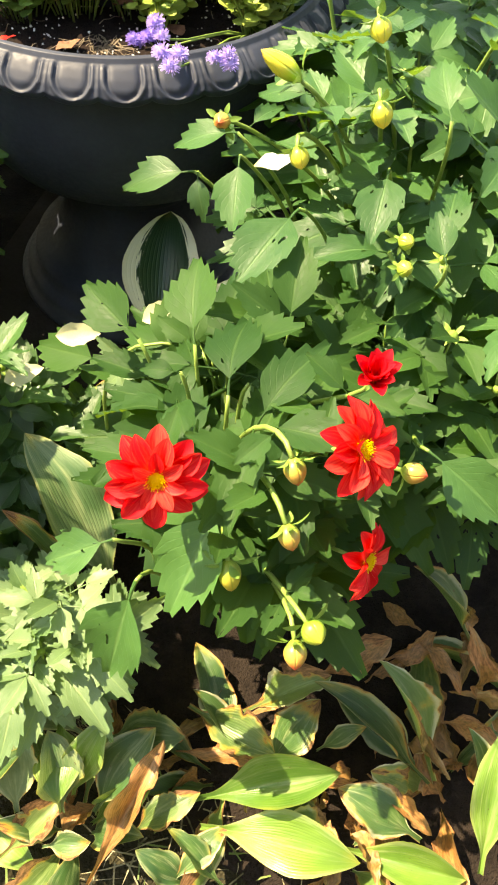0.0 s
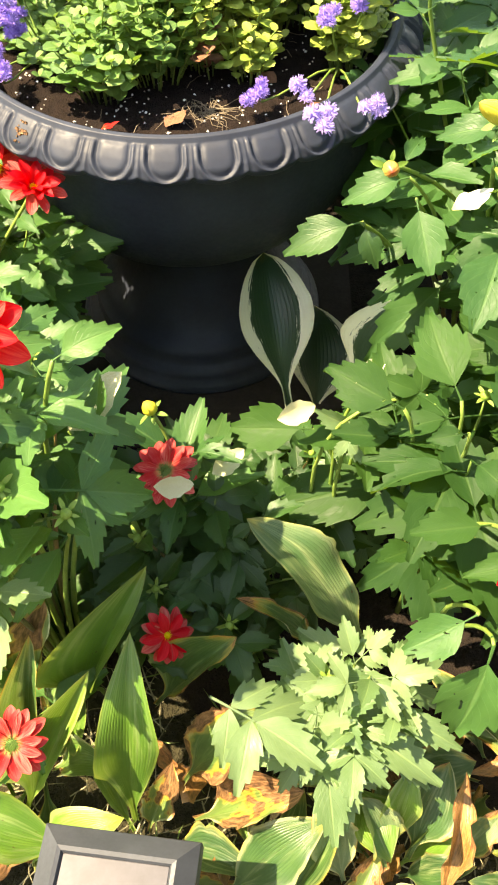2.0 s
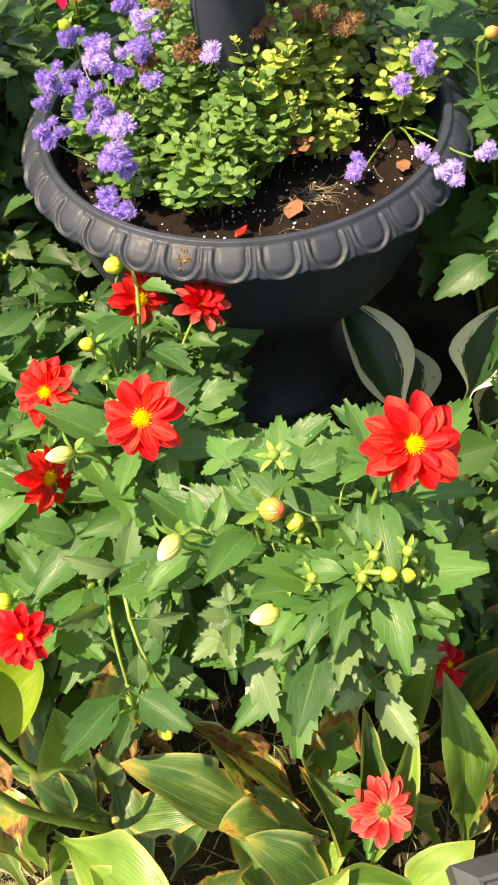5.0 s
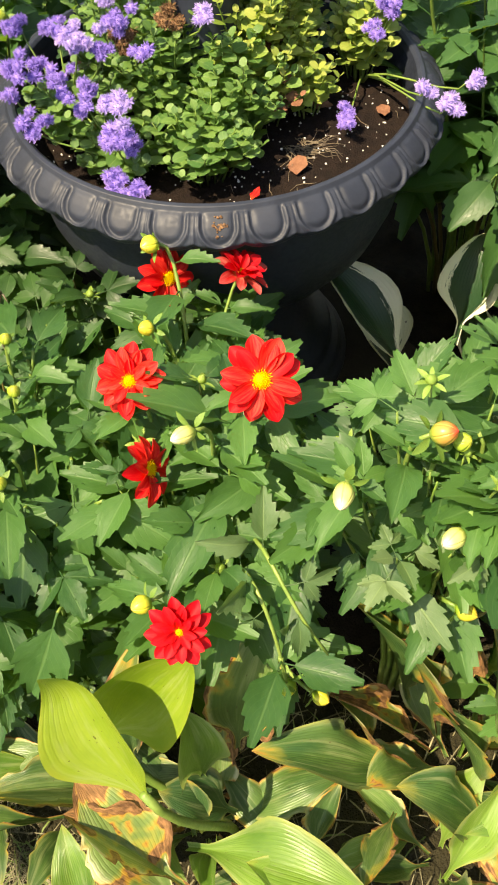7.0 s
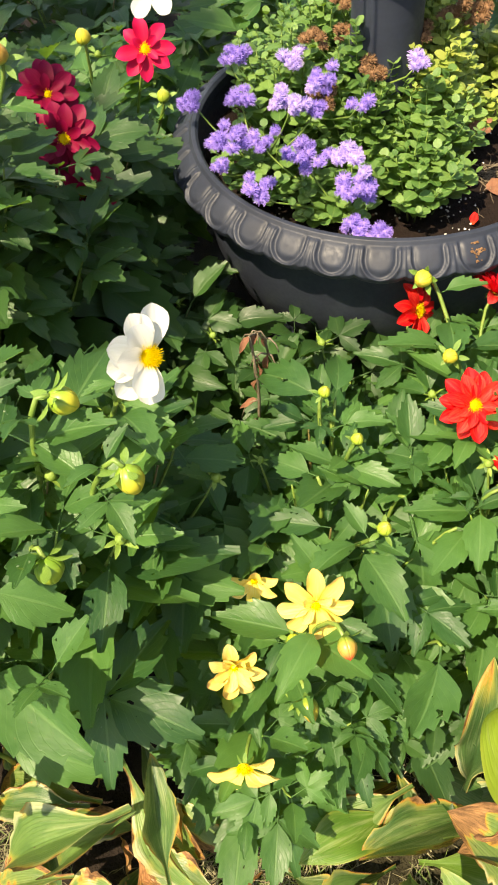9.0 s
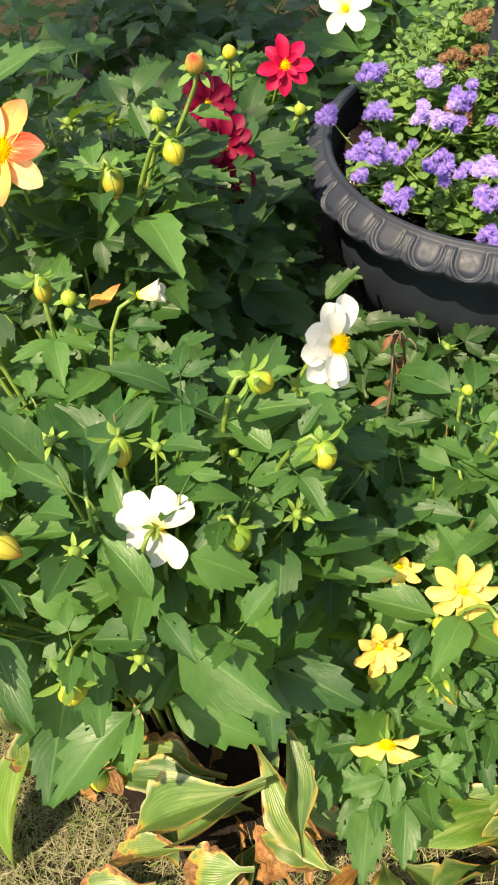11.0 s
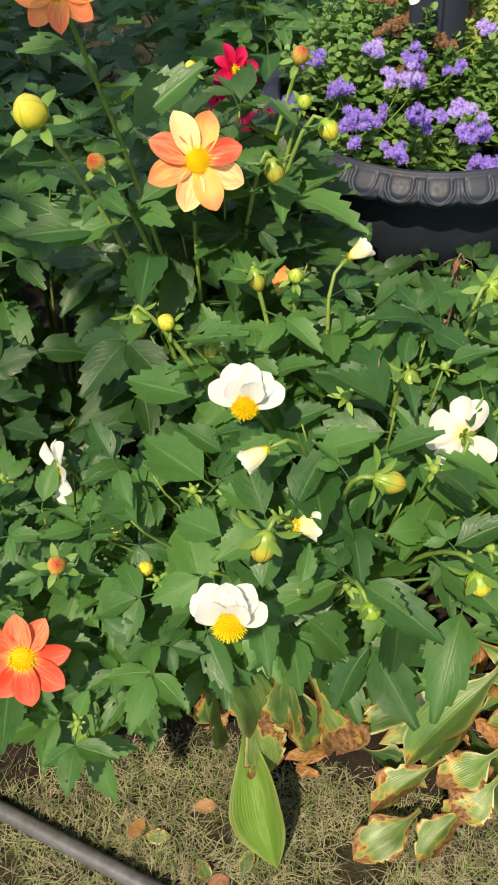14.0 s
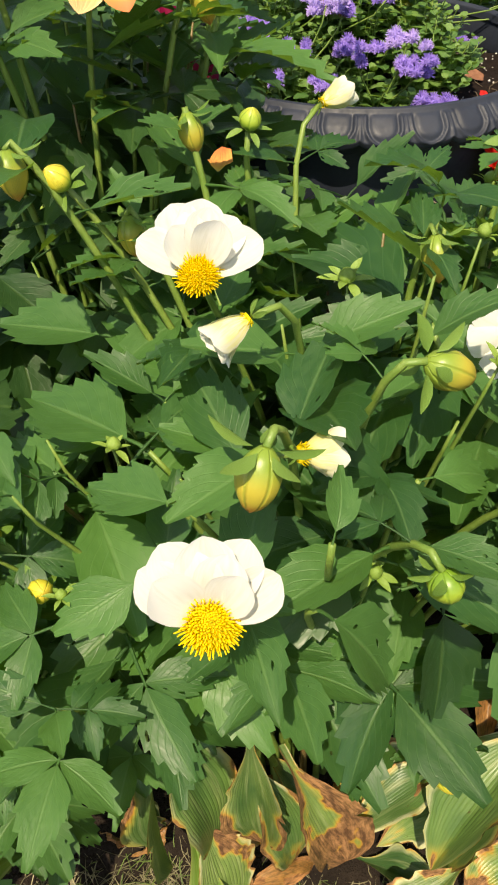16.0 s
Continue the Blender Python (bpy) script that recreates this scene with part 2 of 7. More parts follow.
M_MAROON = petal_skin("maroon_petal", (0.19, 0.002, 0.014), (0.19, 0.001, 0.028), (0.22, 0.002, 0.045), (0.26, 0.003, 0.045), 0.3)
M_MAGENTA = petal_skin("magenta_petal", (0.5, 0.01, 0.02), (0.50, 0.003, 0.048), (0.56, 0.010, 0.09), (0.55, 0.008, 0.07))
M_ORANGE = petal_skin("peach_petal", (0.86, 0.56, 0.10), (0.86, 0.40, 0.12), (0.80, 0.20, 0.08), (0.80, 0.17, 0.075))
M_CREAM = petal_skin("peach_and_cream_petal", (0.88, 0.66, 0.16), (0.88, 0.70, 0.34), (0.87, 0.62, 0.32), (0.84, 0.36, 0.16))
M_CORAL = petal_skin("coral_petal", (0.82, 0.45, 0.10), (0.70, 0.07, 0.035), (0.72, 0.11, 0.07), (0.80, 0.26, 0.13))
M_WHITE = petal_skin("white_petal", (0.78, 0.70, 0.25), (0.84, 0.84, 0.81), (0.84, 0.84, 0.82), (0.76, 0.76, 0.71), 0.48)
M_HALF = petal_skin("opening_white_petal", (0.70, 0.64, 0.05), (0.76, 0.73, 0.34), (0.76, 0.76, 0.70), (0.74, 0.74, 0.60), 0.35)
M_YELLOW = petal_skin("yellow_petal", (0.80, 0.56, 0.04), (0.84, 0.66, 0.14), (0.82, 0.48, 0.14), (0.85, 0.74, 0.28))
M_DISC = skin("pollen_yellow", (0.95, 0.72, 0.02), (1.0, 0.88, 0.05), 500, 0.7, 0.3, through=0.5)


def bud_skin(name, low, high, tip):
    g = Nodes(name)
    u, v = g.uv()
    lines = g.math("ABSOLUTE", g.math("SUBTRACT", g.math("FRACT", g.math("MULTIPLY", u, 6.0)), 0.5))
    col = g.mix(g.span(v, 0.15, 0.6), low, high)
    col = g.mix(g.span(v, 0.7, 1.0), col, tip)
    col = g.mix(g.span(lines, 0.0, 0.12, 0.5, 0.0), col, low)
    g.bump(g.span(lines, 0.0, 0.15), 0.5, 0.001)
    return g.done(col, 0.38, 0.5, 0.0, 0.15)


M_BUD_YELLOW = bud_skin("yellow_bud", (0.22, 0.36, 0.04), (0.62, 0.56, 0.06), (0.75, 0.55, 0.08))
M_BUD_GREEN = bud_skin("green_bud", (0.15, 0.28, 0.03), (0.32, 0.44, 0.05), (0.5, 0.5, 0.07))
M_BUD_RED = bud_skin("reddening_bud", (0.25, 0.35, 0.05), (0.52, 0.30, 0.07), (0.5, 0.05, 0.03))
M_BUD_SPENT = bud_skin("spent_bud", (0.2, 0.3, 0.04), (0.5, 0.42, 0.06), (0.5, 0.2, 0.05))
M_BUD_PALE = bud_skin("pale_bud", (0.4, 0.5, 0.1), (0.72, 0.7, 0.25), (0.84, 0.82, 0.6))
M_SEPAL = skin("sepal_green", (0.09, 0.2, 0.03), (0.22, 0.34, 0.07), 120, 0.45, through=0.2)
M_YOUNG = skin("young_bud_green", (0.17, 0.30, 0.05), (0.32, 0.45, 0.09), 150, 0.45, through=0.25)
M_URN = skin("black_plastic", (0.014, 0.018, 0.029), (0.029, 0.0365, 0.056), 22, 0.53, 0.34, 0.12, 0.001)
M_SOIL = skin("potting_soil", (0.006, 0.004, 0.0035), (0.021, 0.013, 0.010), 70, 0.95, 0.15, 0.9, 0.006)
M_BED = skin("bed_soil", (0.006, 0.0045, 0.004), (0.028, 0.02, 0.015), 40, 0.95, 0.15, 0.9, 0.012)
M_LAWN = skin("dry_lawn", (0.012, 0.011, 0.006), (0.052, 0.046, 0.025), 30, 0.95, 0.15, 0.9, 0.02)
M_STRAW = skin("straw", (0.04, 0.038, 0.02), (0.40, 0.36, 0.22), 30, 0.75, 0.3, island=True)
M_GRASS = skin("grass_blade", (0.07, 0.13, 0.03), (0.2, 0.27, 0.07), 30, 0.55, 0.4, through=0.3, island=True)
M_SLAB = skin("brown_paver", (0.020, 0.0155, 0.013), (0.044, 0.033, 0.028), 25, 0.85, 0.25, 0.6, 0.003)
M_WALL = skin("beige_wall", (0.20, 0.175, 0.15), (0.30, 0.265, 0.23), 12, 0.9, 0.2, 0.6, 0.004)
M_CRISP = hosta_skin("shrivelled_hosta", (0.12, 0.085, 0.03), (0.28, 0.20, 0.06), 0.62, dry=0.55, through=0.2)
M_BLEACH = skin("bleached_leaf", (0.46, 0.46, 0.24), (0.72, 0.70, 0.50), 60, 0.6, 0.3, 0.4, 0.001, through=0.25)
M_PERLITE = skin("perlite", (0.55, 0.53, 0.5), (0.8, 0.8, 0.78), 200, 0.8)
M_BROWN_LEAF = skin("brown_litter", (0.12, 0.05, 0.028), (0.30, 0.14, 0.08), 120, 0.75, 0.3, 0.8, island=True)
M_AGERATUM = skin("lilac_floss", (0.22, 0.14, 0.56), (0.46, 0.33, 0.82), 60, 0.7, 0.2, through=0.3, island=True)
M_AGERATUM_PALE = skin("pale_lilac_floss", (0.36, 0.27, 0.70), (0.60, 0.47, 0.83), 60, 0.7, 0.2, through=0.3, island=True)
M_SEED = skin("brown_seed_head", (0.10, 0.05, 0.025), (0.30, 0.17, 0.09), 160, 0.85, 0.2, 0.6, island=True)
M_LAMP = skin("grey_plastic", (0.026, 0.030, 0.036), (0.050, 0.056, 0.066), 30, 0.5, 0.4, 0.15, 0.001)
M_PANEL = skin("solar_panel", (0.030, 0.029, 0.037), (0.066, 0.063, 0.078), 45, 0.42, 0.5, 0.05, 0.0005)
M_HOSE = skin("black_rubber", (0.05, 0.05, 0.055), (0.12, 0.12, 0.125), 50, 0.5, 0.4)
M_TWIG = skin("dead_stalk", (0.09, 0.07, 0.045), (0.24, 0.19, 0.13), 120, 0.8)


# ---- geometry ----
class Geo:
    def __init__(self):
        self.v, self.f, self.uv = [], [], []

    def add(self, other, m=None):
        n = len(self.v)
        self.v += [m @ p for p in other.v] if m else other.v
        self.f += [tuple(i + n for i in f) for f in other.f]
        self.uv += other.uv
        return self

    def mesh(self, name, *mats, smooth=True):
        me = bpy.data.meshes.new(name)
        me.from_pydata([tuple(p) for p in self.v], [], self.f)
        layer = me.uv_layers.new(name="UVMap")
        idx = np.empty(len(me.loops), dtype=np.int32)
        me.loops.foreach_get("vertex_index", idx)
        layer.data.foreach_set("uv", np.array(self.uv, dtype=np.float32)[idx].ravel())
        me.polygons.foreach_set("use_smooth", [smooth] * len(me.polygons))
        for m in mats:
            me.materials.append(m)
        return me


def part(name, geo, material, parent, label="", m=None, smooth=True):
    """One mesh object under a thing or under a part; geo may be a Geo or a mesh that is shared."""
    me = geo.mesh(name, material, smooth=smooth) if isinstance(geo, Geo) else geo
    ob = new(name, me)
    ob.parent = parent
    if m is not None:
        ob.matrix_basis = m
    return tagged(ob, label)


def thing(name, at, label, category, group="", kind=""):
    ob = new(name)
    ob.empty_display_size = 0.02
    ob.matrix_basis = Matrix.Translation(at)
    return tagged(ob, label, category, group, kind)


def tube(points, r0, r1, sides=6, cap=True):
    g = Geo()
    pts = [Vector(p) for p in points]
    n = len(pts)
    side = None
    for i, p in enumerate(pts):
        way = (pts[min(i + 1, n - 1)] - pts[max(i - 1, 0)]).normalized()
        if side is None:
            side = way.orthogonal().normalized()
        side = (side - way * side.dot(way)).normalized()
        other = way.cross(side)
        r = r0 + (r1 - r0) * i / (n - 1)
        for k in range(sides):
            a = 2 * math.pi * k / sides
            g.v.append(p + side * (r * math.cos(a)) + other * (r * math.sin(a)))
            g.uv.append((k / sides, i / (n - 1)))
    for i in range(n - 1):
        for k in range(sides):
            a, b = i * sides + k, i * sides + (k + 1) % sides
            g.f.append((a, b, b + sides, a + sides))
    if cap:
        g.f.append(tuple(range(sides - 1, -1, -1)))
        g.f.append(tuple(range((n - 1) * sides, n * sides)))
    return g


def bend(p0, p1, p2, p3, n=9):
    out = []
    for i in range(n):
        t = i / (n - 1)
        s = 1 - t
        out.append(Vector(p0) * s ** 3 + Vector(p1) * (3 * s * s * t) + Vector(p2) * (3 * s * t * t) + Vector(p3) * t ** 3)
    return out


def blade(length, width, profile, rows=10, half=2, teeth=0.0, fold=0.15, droop=0.15, ripple=0.0, twist=0.0, curl=0.0, seed=0, ribs=0.0):
    """A leaf or petal along +y from the origin, upper side +z."""
    g = Geo()
    rr = random.Random(seed)
    ph, ph2 = rr.uniform(0, 6.3), rr.uniform(0, 6.3)
    for i in range(rows + 1):
        s = i / rows if teeth else 1 - (1 - i / rows) ** 1.5
        w = width * 0.5 * profile(s)
        if teeth and 0 < i < rows:
            w *= 1 + (teeth * 0.6 if i % 2 else -teeth)
        ang = twist * s
        for j in range(-half, half + 1):
            q = j / half
            x = w * q
            y = length * s + (0.25 * length / rows if teeth and abs(j) == half and i % 2 else 0)
            z = fold * abs(x) - droop * length * s * s - curl * x * x / max(width, 1e-6)
            z += ripple * length * abs(q) ** 1.5 * math.sin(9 * s + (ph if q > 0 else ph2)) * min(1, 2 * w / max(width, 1e-6))
            z += 0.012 * length * math.sin(5 * s + ph)
            z += ribs * length * (abs(j) % 2) * min(1, 2 * w / max(width, 1e-6)) ** 2
            g.v.append(Vector((x * math.cos(ang) - z * math.sin(ang) * 0.3, y, z + x * math.sin(ang))))
            g.uv.append((0.5 + 0.5 * q, s))
    c = 2 * half + 1
    for i in range(rows):
        for j in range(2 * half):
            a = i * c + j
            g.f.append((a, a + 1, a + 1 + c, a + c))
    return g


def ovate(peak=0.38, tip=1.15, base=0.0):
    def f(s):
        if s < peak:
            return base + (1 - base) * math.sin(0.5 * math.pi * (s / peak)) ** 0.75
        return max(0.0, math.cos(0.5 * math.pi * ((s - peak) / (1 - peak)) ** tip)) ** 0.85
    return f


def pointed(peak=0.38):
    """Leaflet outline: full shoulders, drawn out to a sharp tip."""
    def f(s):
        if s < peak:
            return math.sin(0.5 * math.pi * (s / peak)) ** 1.1
        x = (s - peak) / (1 - peak)
        return max(0.0, math.cos(0.5 * math.pi * x)) ** 1.12 * (1 - 0.12 * x)
    return f


def stalked(start, peak=0.55, tip=1.3, neck=0.09):
    """A blade on a channelled stalk that fills the first part of the length."""
    body = ovate((peak - start) / (1 - start), tip, neck)

    def f(s):
        return neck * (1.25 - 0.25 * s / start) if s < start else body((s - start) / (1 - start))
    return f


def aim(at, way, upper, size=1.0, roll=0.0):
    """The pose that lays +y along way with +z near upper."""
    y = Vector(way).normalized()
    x = y.cross(Vector(upper))
    x = x.normalized() if x.length > 1e-4 else y.orthogonal().normalized()
    z = x.cross(y)
    m = Matrix((x, y, z)).transposed().to_4x4()
    return Matrix.Translation(at) @ m @ Matrix.Rotation(radians(roll), 4, "Y") @ Matrix.Scale(size, 4)


def leaflet(length, width, profile, teeth, cut, half, fold, droop, cup, ripple, twist, seed):
    """A leaflet with forward-pointing saw teeth; two rows to a tooth, the edge column alone is cut."""
    g = Geo()
    rr = random.Random(seed)
    ph, ph2, sway = rr.uniform(0, 6.3), rr.uniform(0, 6.3), rr.uniform(-0.07, 0.07)
    rows = teeth * 2
    for i in range(rows + 1):
        s = i / rows
        w = width * 0.5 * profile(s)
        ang = twist * s
        jag, fore = 1.0, 0.0
        if 0.36 * rows < i < rows:
            jag = (1 + cut if i % 2 else 1 - 0.8 * cut) * rr.uniform(0.97, 1.03)
            fore = (1.2 if i % 2 else -0.1) * length / rows
        for j in range(-half, half + 1):
            q = j / half
            edge = abs(j) == half
            x = w * q * (jag if edge else 1.0)
            y = length * s + (fore if edge else 0.0) - 0.10 * w * abs(q) * (1 - s)
            near = min(1.0, 2 * w / max(width, 1e-6))
            z = fold * abs(x) - droop * length * s * s - cup * x * x / width
            z += ripple * length * abs(q) ** 2 * math.sin(11 * s + (ph if q > 0 else ph2)) * near
            z += 0.015 * length * math.sin(4 * s + ph)
            x += sway * length * s * s
            g.v.append(Vector((x * math.cos(ang) - z * math.sin(ang) * 0.3, y, z + x * math.sin(ang))))
            g.uv.append((0.5 + 0.5 * q, s))
    c = 2 * half + 1
    for i in range(rows):
        for j in range(2 * half):
            a = i * c + j
            g.f.append((a, a + 1, a + 1 + c, a + c))
    return g


def leaflets(seed, count, slim=1.0, cut=0.16):
    """A dahlia leaf, one unit long: stalk, toothed end leaflet and side leaflets."""
    rr = random.Random(seed)
    g = Geo()
    stalk = 0.16 if count == 1 else 0.40
    g.add(tube([(0, 0, 0), (0, stalk * 0.5, 0.012), (0, stalk, 0.004)], 0.015, 0.010, 4, False))
    end = 1 - stalk
    g.add(leaflet(end, 0.52 * end * slim * rr.uniform(0.85, 1.15), pointed(rr.uniform(0.38, 0.48)), 7, cut, 3, rr.uniform(0.08, 0.45), rr.uniform(0.08, 0.46), rr.uniform(-0.25, 0.55), 0.022, rr.uniform(-0.3, 0.3), seed), Matrix.Translation((0, stalk, 0.004)))
    for k in range(1, count):
        s = -1 if k % 2 else 1
        y = stalk * (0.92 if k < 3 else 0.45)
        size = (0.54 if k < 3 else 0.38) * rr.uniform(0.85, 1.15)
        m = Matrix.Translation((0, y, 0.004)) @ Matrix.Rotation(radians(-s * rr.uniform(58, 76)), 4, "Z") @ Matrix.Rotation(radians(rr.uniform(-14, 8)), 4, "X")
        g.add(leaflet(size, 0.48 * size * slim, pointed(0.45), 6, cut, 2, rr.uniform(0.06, 0.4), rr.uniform(0.05, 0.4), rr.uniform(-0.2, 0.5), 0.018, rr.uniform(-0.2, 0.2), seed * 7 + k), m)
    return g


LEAVES, LEAF_GEO = {}, {}
for key, mat_, slim_, cut_ in (("mid", M_LEAF, 1.08, 0.055), ("pale", M_LEAF_PALE, 1.05, 0.12), ("deep", M_LEAF_DEEP, 1.15, 0.05), ("dimmed", M_LEAF_DIMMED, 1.15, 0.055), ("soft", M_LEAF_SOFTLIT, 1.12, 0.055)):
    LEAF_GEO[key] = [leaflets(11 + n, c, slim_, cut_) for n, c in enumerate((1, 1, 3, 1, 3, 3, 5, 1))]
    LEAVES[key] = [geo.mesh("leaf", mat_) for geo in LEAF_GEO[key]]


# ---- flowers and buds ----
def petal_set(material, width, rows=10, fold=0.1, droop=0.12, curl=-0.6, peak=0.6, tip=1.7, ripple=0.02, variants=3):
    return [blade(1.0, width, ovate(peak, tip, 0.12), rows, 3, 0.0, fold, droop + 0.06 * k, ripple, 0.1 * (k - 1), curl, 40 + k).mesh("petal", material) for k in range(variants)]


P_RED = petal_set(M_RED, 0.49, tip=1.5, curl=-1.1)
P_CRIMSON = petal_set(M_CRIMSON, 0.46, curl=-1.0, tip=1.4)
P_FADED = petal_set(M_FADED, 0.40)
P_MAROON = petal_set(M_MAROON, 0.5)
P_MAGENTA = petal_set(M_MAGENTA, 0.52, tip=1.4)
P_ORANGE = petal_set(M_ORANGE, 0.58, peak=0.52, droop=0.05) 
P_CREAM = petal_set(M_CREAM, 0.58, peak=0.52, droop=0.05)
P_CORAL = petal_set(M_CORAL, 0.58, peak=0.52, droop=0.0)
P_WHITE = petal_set(M_WHITE, 0.64, peak=0.64, tip=2.0, curl=-0.7, droop=-0.05)
P_HALF = petal_set(M_HALF, 0.54, peak=0.6, tip=2.0, curl=-0.9, droop=0.02)
P_YELLOW = petal_set(M_YELLOW, 0.50, peak=0.62, droop=0.10, curl=-1.0, ripple=0.05)
SEPAL = blade(1.0, 0.42, ovate(0.5), 5, 1, 0, 0.25, 0.35, 0, 0, 0, 3).mesh("sepal", M_SEPAL)


def disc_geo(r, height, count, seed, fine=1.0):
    """The eye of a flower: a low dome set with short upright florets."""
    g = Geo()
    rr = random.Random(seed)
    rings = 4
    for i in range(rings + 1):
        a = 0.5 * math.pi * i / rings
        for k in range(10):
            b = 2 * math.pi * k / 10
            g.v.append(Vector((r * math.cos(a) * math.cos(b), r * math.cos(a) * math.sin(b), height * math.sin(a))))
            g.uv.append((k / 10, i / rings))
    for i in range(rings):
        for k in range(10):
            p, q = i * 10 + k, i * 10 + (k + 1) % 10
            g.f.append((p, q, q + 10, p + 10))
    for k in range(count):
        d = math.sqrt((k + 0.5) / count)
        b = k * 2.39996
        a = Vector((r * d * math.cos(b), r * d * math.sin(b), height * math.sqrt(max(0, 1 - d * d))))
        way = Vector((a.x * 0.9 + rr.uniform(-0.25, 0.25) * r, a.y * 0.9 + rr.uniform(-0.25, 0.25) * r, 0.7 * r + rr.uniform(0, 0.4 * r))).normalized()
        long = fine * (1 + 0.9 * d ** 3)
        g.add(tube([a, a + way * r * rr.uniform(0.2, 0.5) * long], r * 0.08 * fine, r * 0.05 * fine, 4))
    return g


EYE_FLAT = disc_geo(0.20, 0.14, 90, 1, 0.75).mesh("flower", M_DISC)
EYE_WIDE = disc_geo(0.25, 0.16, 150, 2, 0.6).mesh("flower", M_DISC)
EYE_TALL = disc_geo(0.38, 0.30, 320, 3, 0.58).mesh("flower", M_DISC)
EYE_FADED = disc_geo(0.2, 0.09, 60, 6).mesh("flower", M_SEPAL)
EYE_SMALL = disc_geo(0.13, 0.12, 30, 4).mesh("flower", M_DISC)


def face_of(way):
    """The pose that looks along way, with its y axis as near to up as it goes."""
    z = Vector(way).normalized()
    x = (UP if abs(z.z) < 0.97 else Vector((0, 1, 0))).cross(z).normalized()
    return Matrix((x, z.cross(x), z)).transposed().to_4x4()


BLOOMS = []


def covers(mid, near=0.033):
    return any(abs(mid.x - q.x) < near and abs(mid.y - q.y) < near and mid.z > q.z - 0.02 for q in BLOOMS)


LEAF_OF = {}


def ground_stem(plant, root, at, way, r0=0.003, r1=0.0018, name="flower_stem", material=None, drop=0.06, kind="mid"):
    base = plant.matrix_basis.translation
    a, b, w = Vector(root), Vector(at), Vector(way).normalized()
    rise = (b - a).length
    pts = bend(a, a + UP * rise * 0.45, b - w * drop, b, 10)
    rr = random.Random(round(b.x * 9173 + b.y * 577))
    az = rr.uniform(0, 360)
    for n, size in ((7, rr.uniform(0.035, 0.055)), (6, rr.uniform(0.06, 0.085)), (5, rr.uniform(0.08, 0.11))):
        az += 90
        for s in (0, 180):
            if rr.random() < 0.2:
                continue
            e, d = radians(rr.uniform(5, 40)), radians(az + s + rr.uniform(-20, 20))
            way2 = Vector((math.cos(d) * math.cos(e), math.sin(d) * math.cos(e), math.sin(e)))
            if covers(pts[n] + way2 * size * 0.6):
                continue
            part("leaf", LEAVES[LEAF_OF.get(plant.name, kind)][rr.randrange(4)], None, plant, "", aim(pts[n] - base, way2, UP, size, rr.uniform(-20, 20)))
    return part(name, tube([p - base for p in pts], r0, r1), material or M_STEM, plant)


def flower(plant, at, way, radius, rings, eye, root, label="", spin=0.0, seed=0, skip=()):
    """rings: (count, lift in degrees, share of the radius, petals)."""
    rr = random.Random(seed * 13 + 5)
    BLOOMS.append(Vector(at))
    base = plant.matrix_basis.translation
    head = part("flower", eye, None, plant, label, Matrix.Translation(Vector(at) - base) @ face_of(way) @ Matrix.Scale(radius, 4))
    n = 0
    for k, (count, lift, share, meshes, *arc) in enumerate(rings):
        lo, hi = arc or (0, 360 * (count - 1) / count)
        for i in range(count):
            n += 1
            if n in skip:
                continue
            a = lo + (hi - lo) * i / max(1, count - 1) + (180 / count if k % 2 and not arc else 0) + spin + rr.uniform(-7, 7)
            s = share * rr.uniform(0.9, 1.06)
            m = Matrix.Rotation(radians(a), 4, "Z") @ Matrix.Translation((0, 0.07, 0.012 * k)) @ Matrix.Rotation(radians(lift + rr.uniform(-8, 8)), 4, "X") @ Matrix.Rotation(radians(rr.uniform(-9, 9)), 4, "Y") @ Matrix.Scale(s, 4)
            part("petal", meshes[n % len(meshes)], None, head, "", m)
    for i in range(5):
        m = Matrix.Rotation(radians(72 * i), 4, "Z") @ Matrix.Translation((0, 0.02, -0.05)) @ Matrix.Rotation(radians(-30), 4, "X") @ Matrix.Scale(0.32, 4)
        part("sepal", SEPAL, None, head, "", m)
    ground_stem(plant, root, Vector(at) - Vector(way).normalized() * radius * 0.05, way)
    return head


def red_double(plant, at, way, r, root, seed=0, spin=0):
    return flower(plant, at, way, r, ((10, 2, 0.97, P_RED), (9, 15, 0.88, P_RED), (7, 34, 0.62, P_RED)), EYE_FLAT, root, "scarlet double bloom with a yellow eye", spin, seed)


def red_open(plant, at, way, r, root, seed=0, spin=0):
    return flower(plant, at, way, r, ((9, 2, 0.98, P_RED), (8, 14, 0.88, P_RED)), EYE_FLAT, root, "scarlet bloom with a yellow eye", spin, seed)


def bud_geo(length, width):
    g = Geo()
    n, s = 8, 10
    for i in range(n + 1):
        t = i / n
        r = width * 0.5 * (math.sin(math.pi * min(1, t * 0.96 + 0.04)) ** 0.65) * (1 - 0.22 * t)
        for k in range(s):
            a = 2 * math.pi * k / s
            rk = r * (1 + 0.05 * math.cos(3 * a))
            g.v.append(Vector((rk * math.cos(a), rk * math.sin(a), length * t)))
            g.uv.append((k / s, t))
    for i in range(n):
        for k in range(s):
            p, q = i * s + k, i * s + (k + 1) % s
            g.f.append((p, q, q + s, p + s))
    g.f.append(tuple(range(s - 1, -1, -1)))
    return g


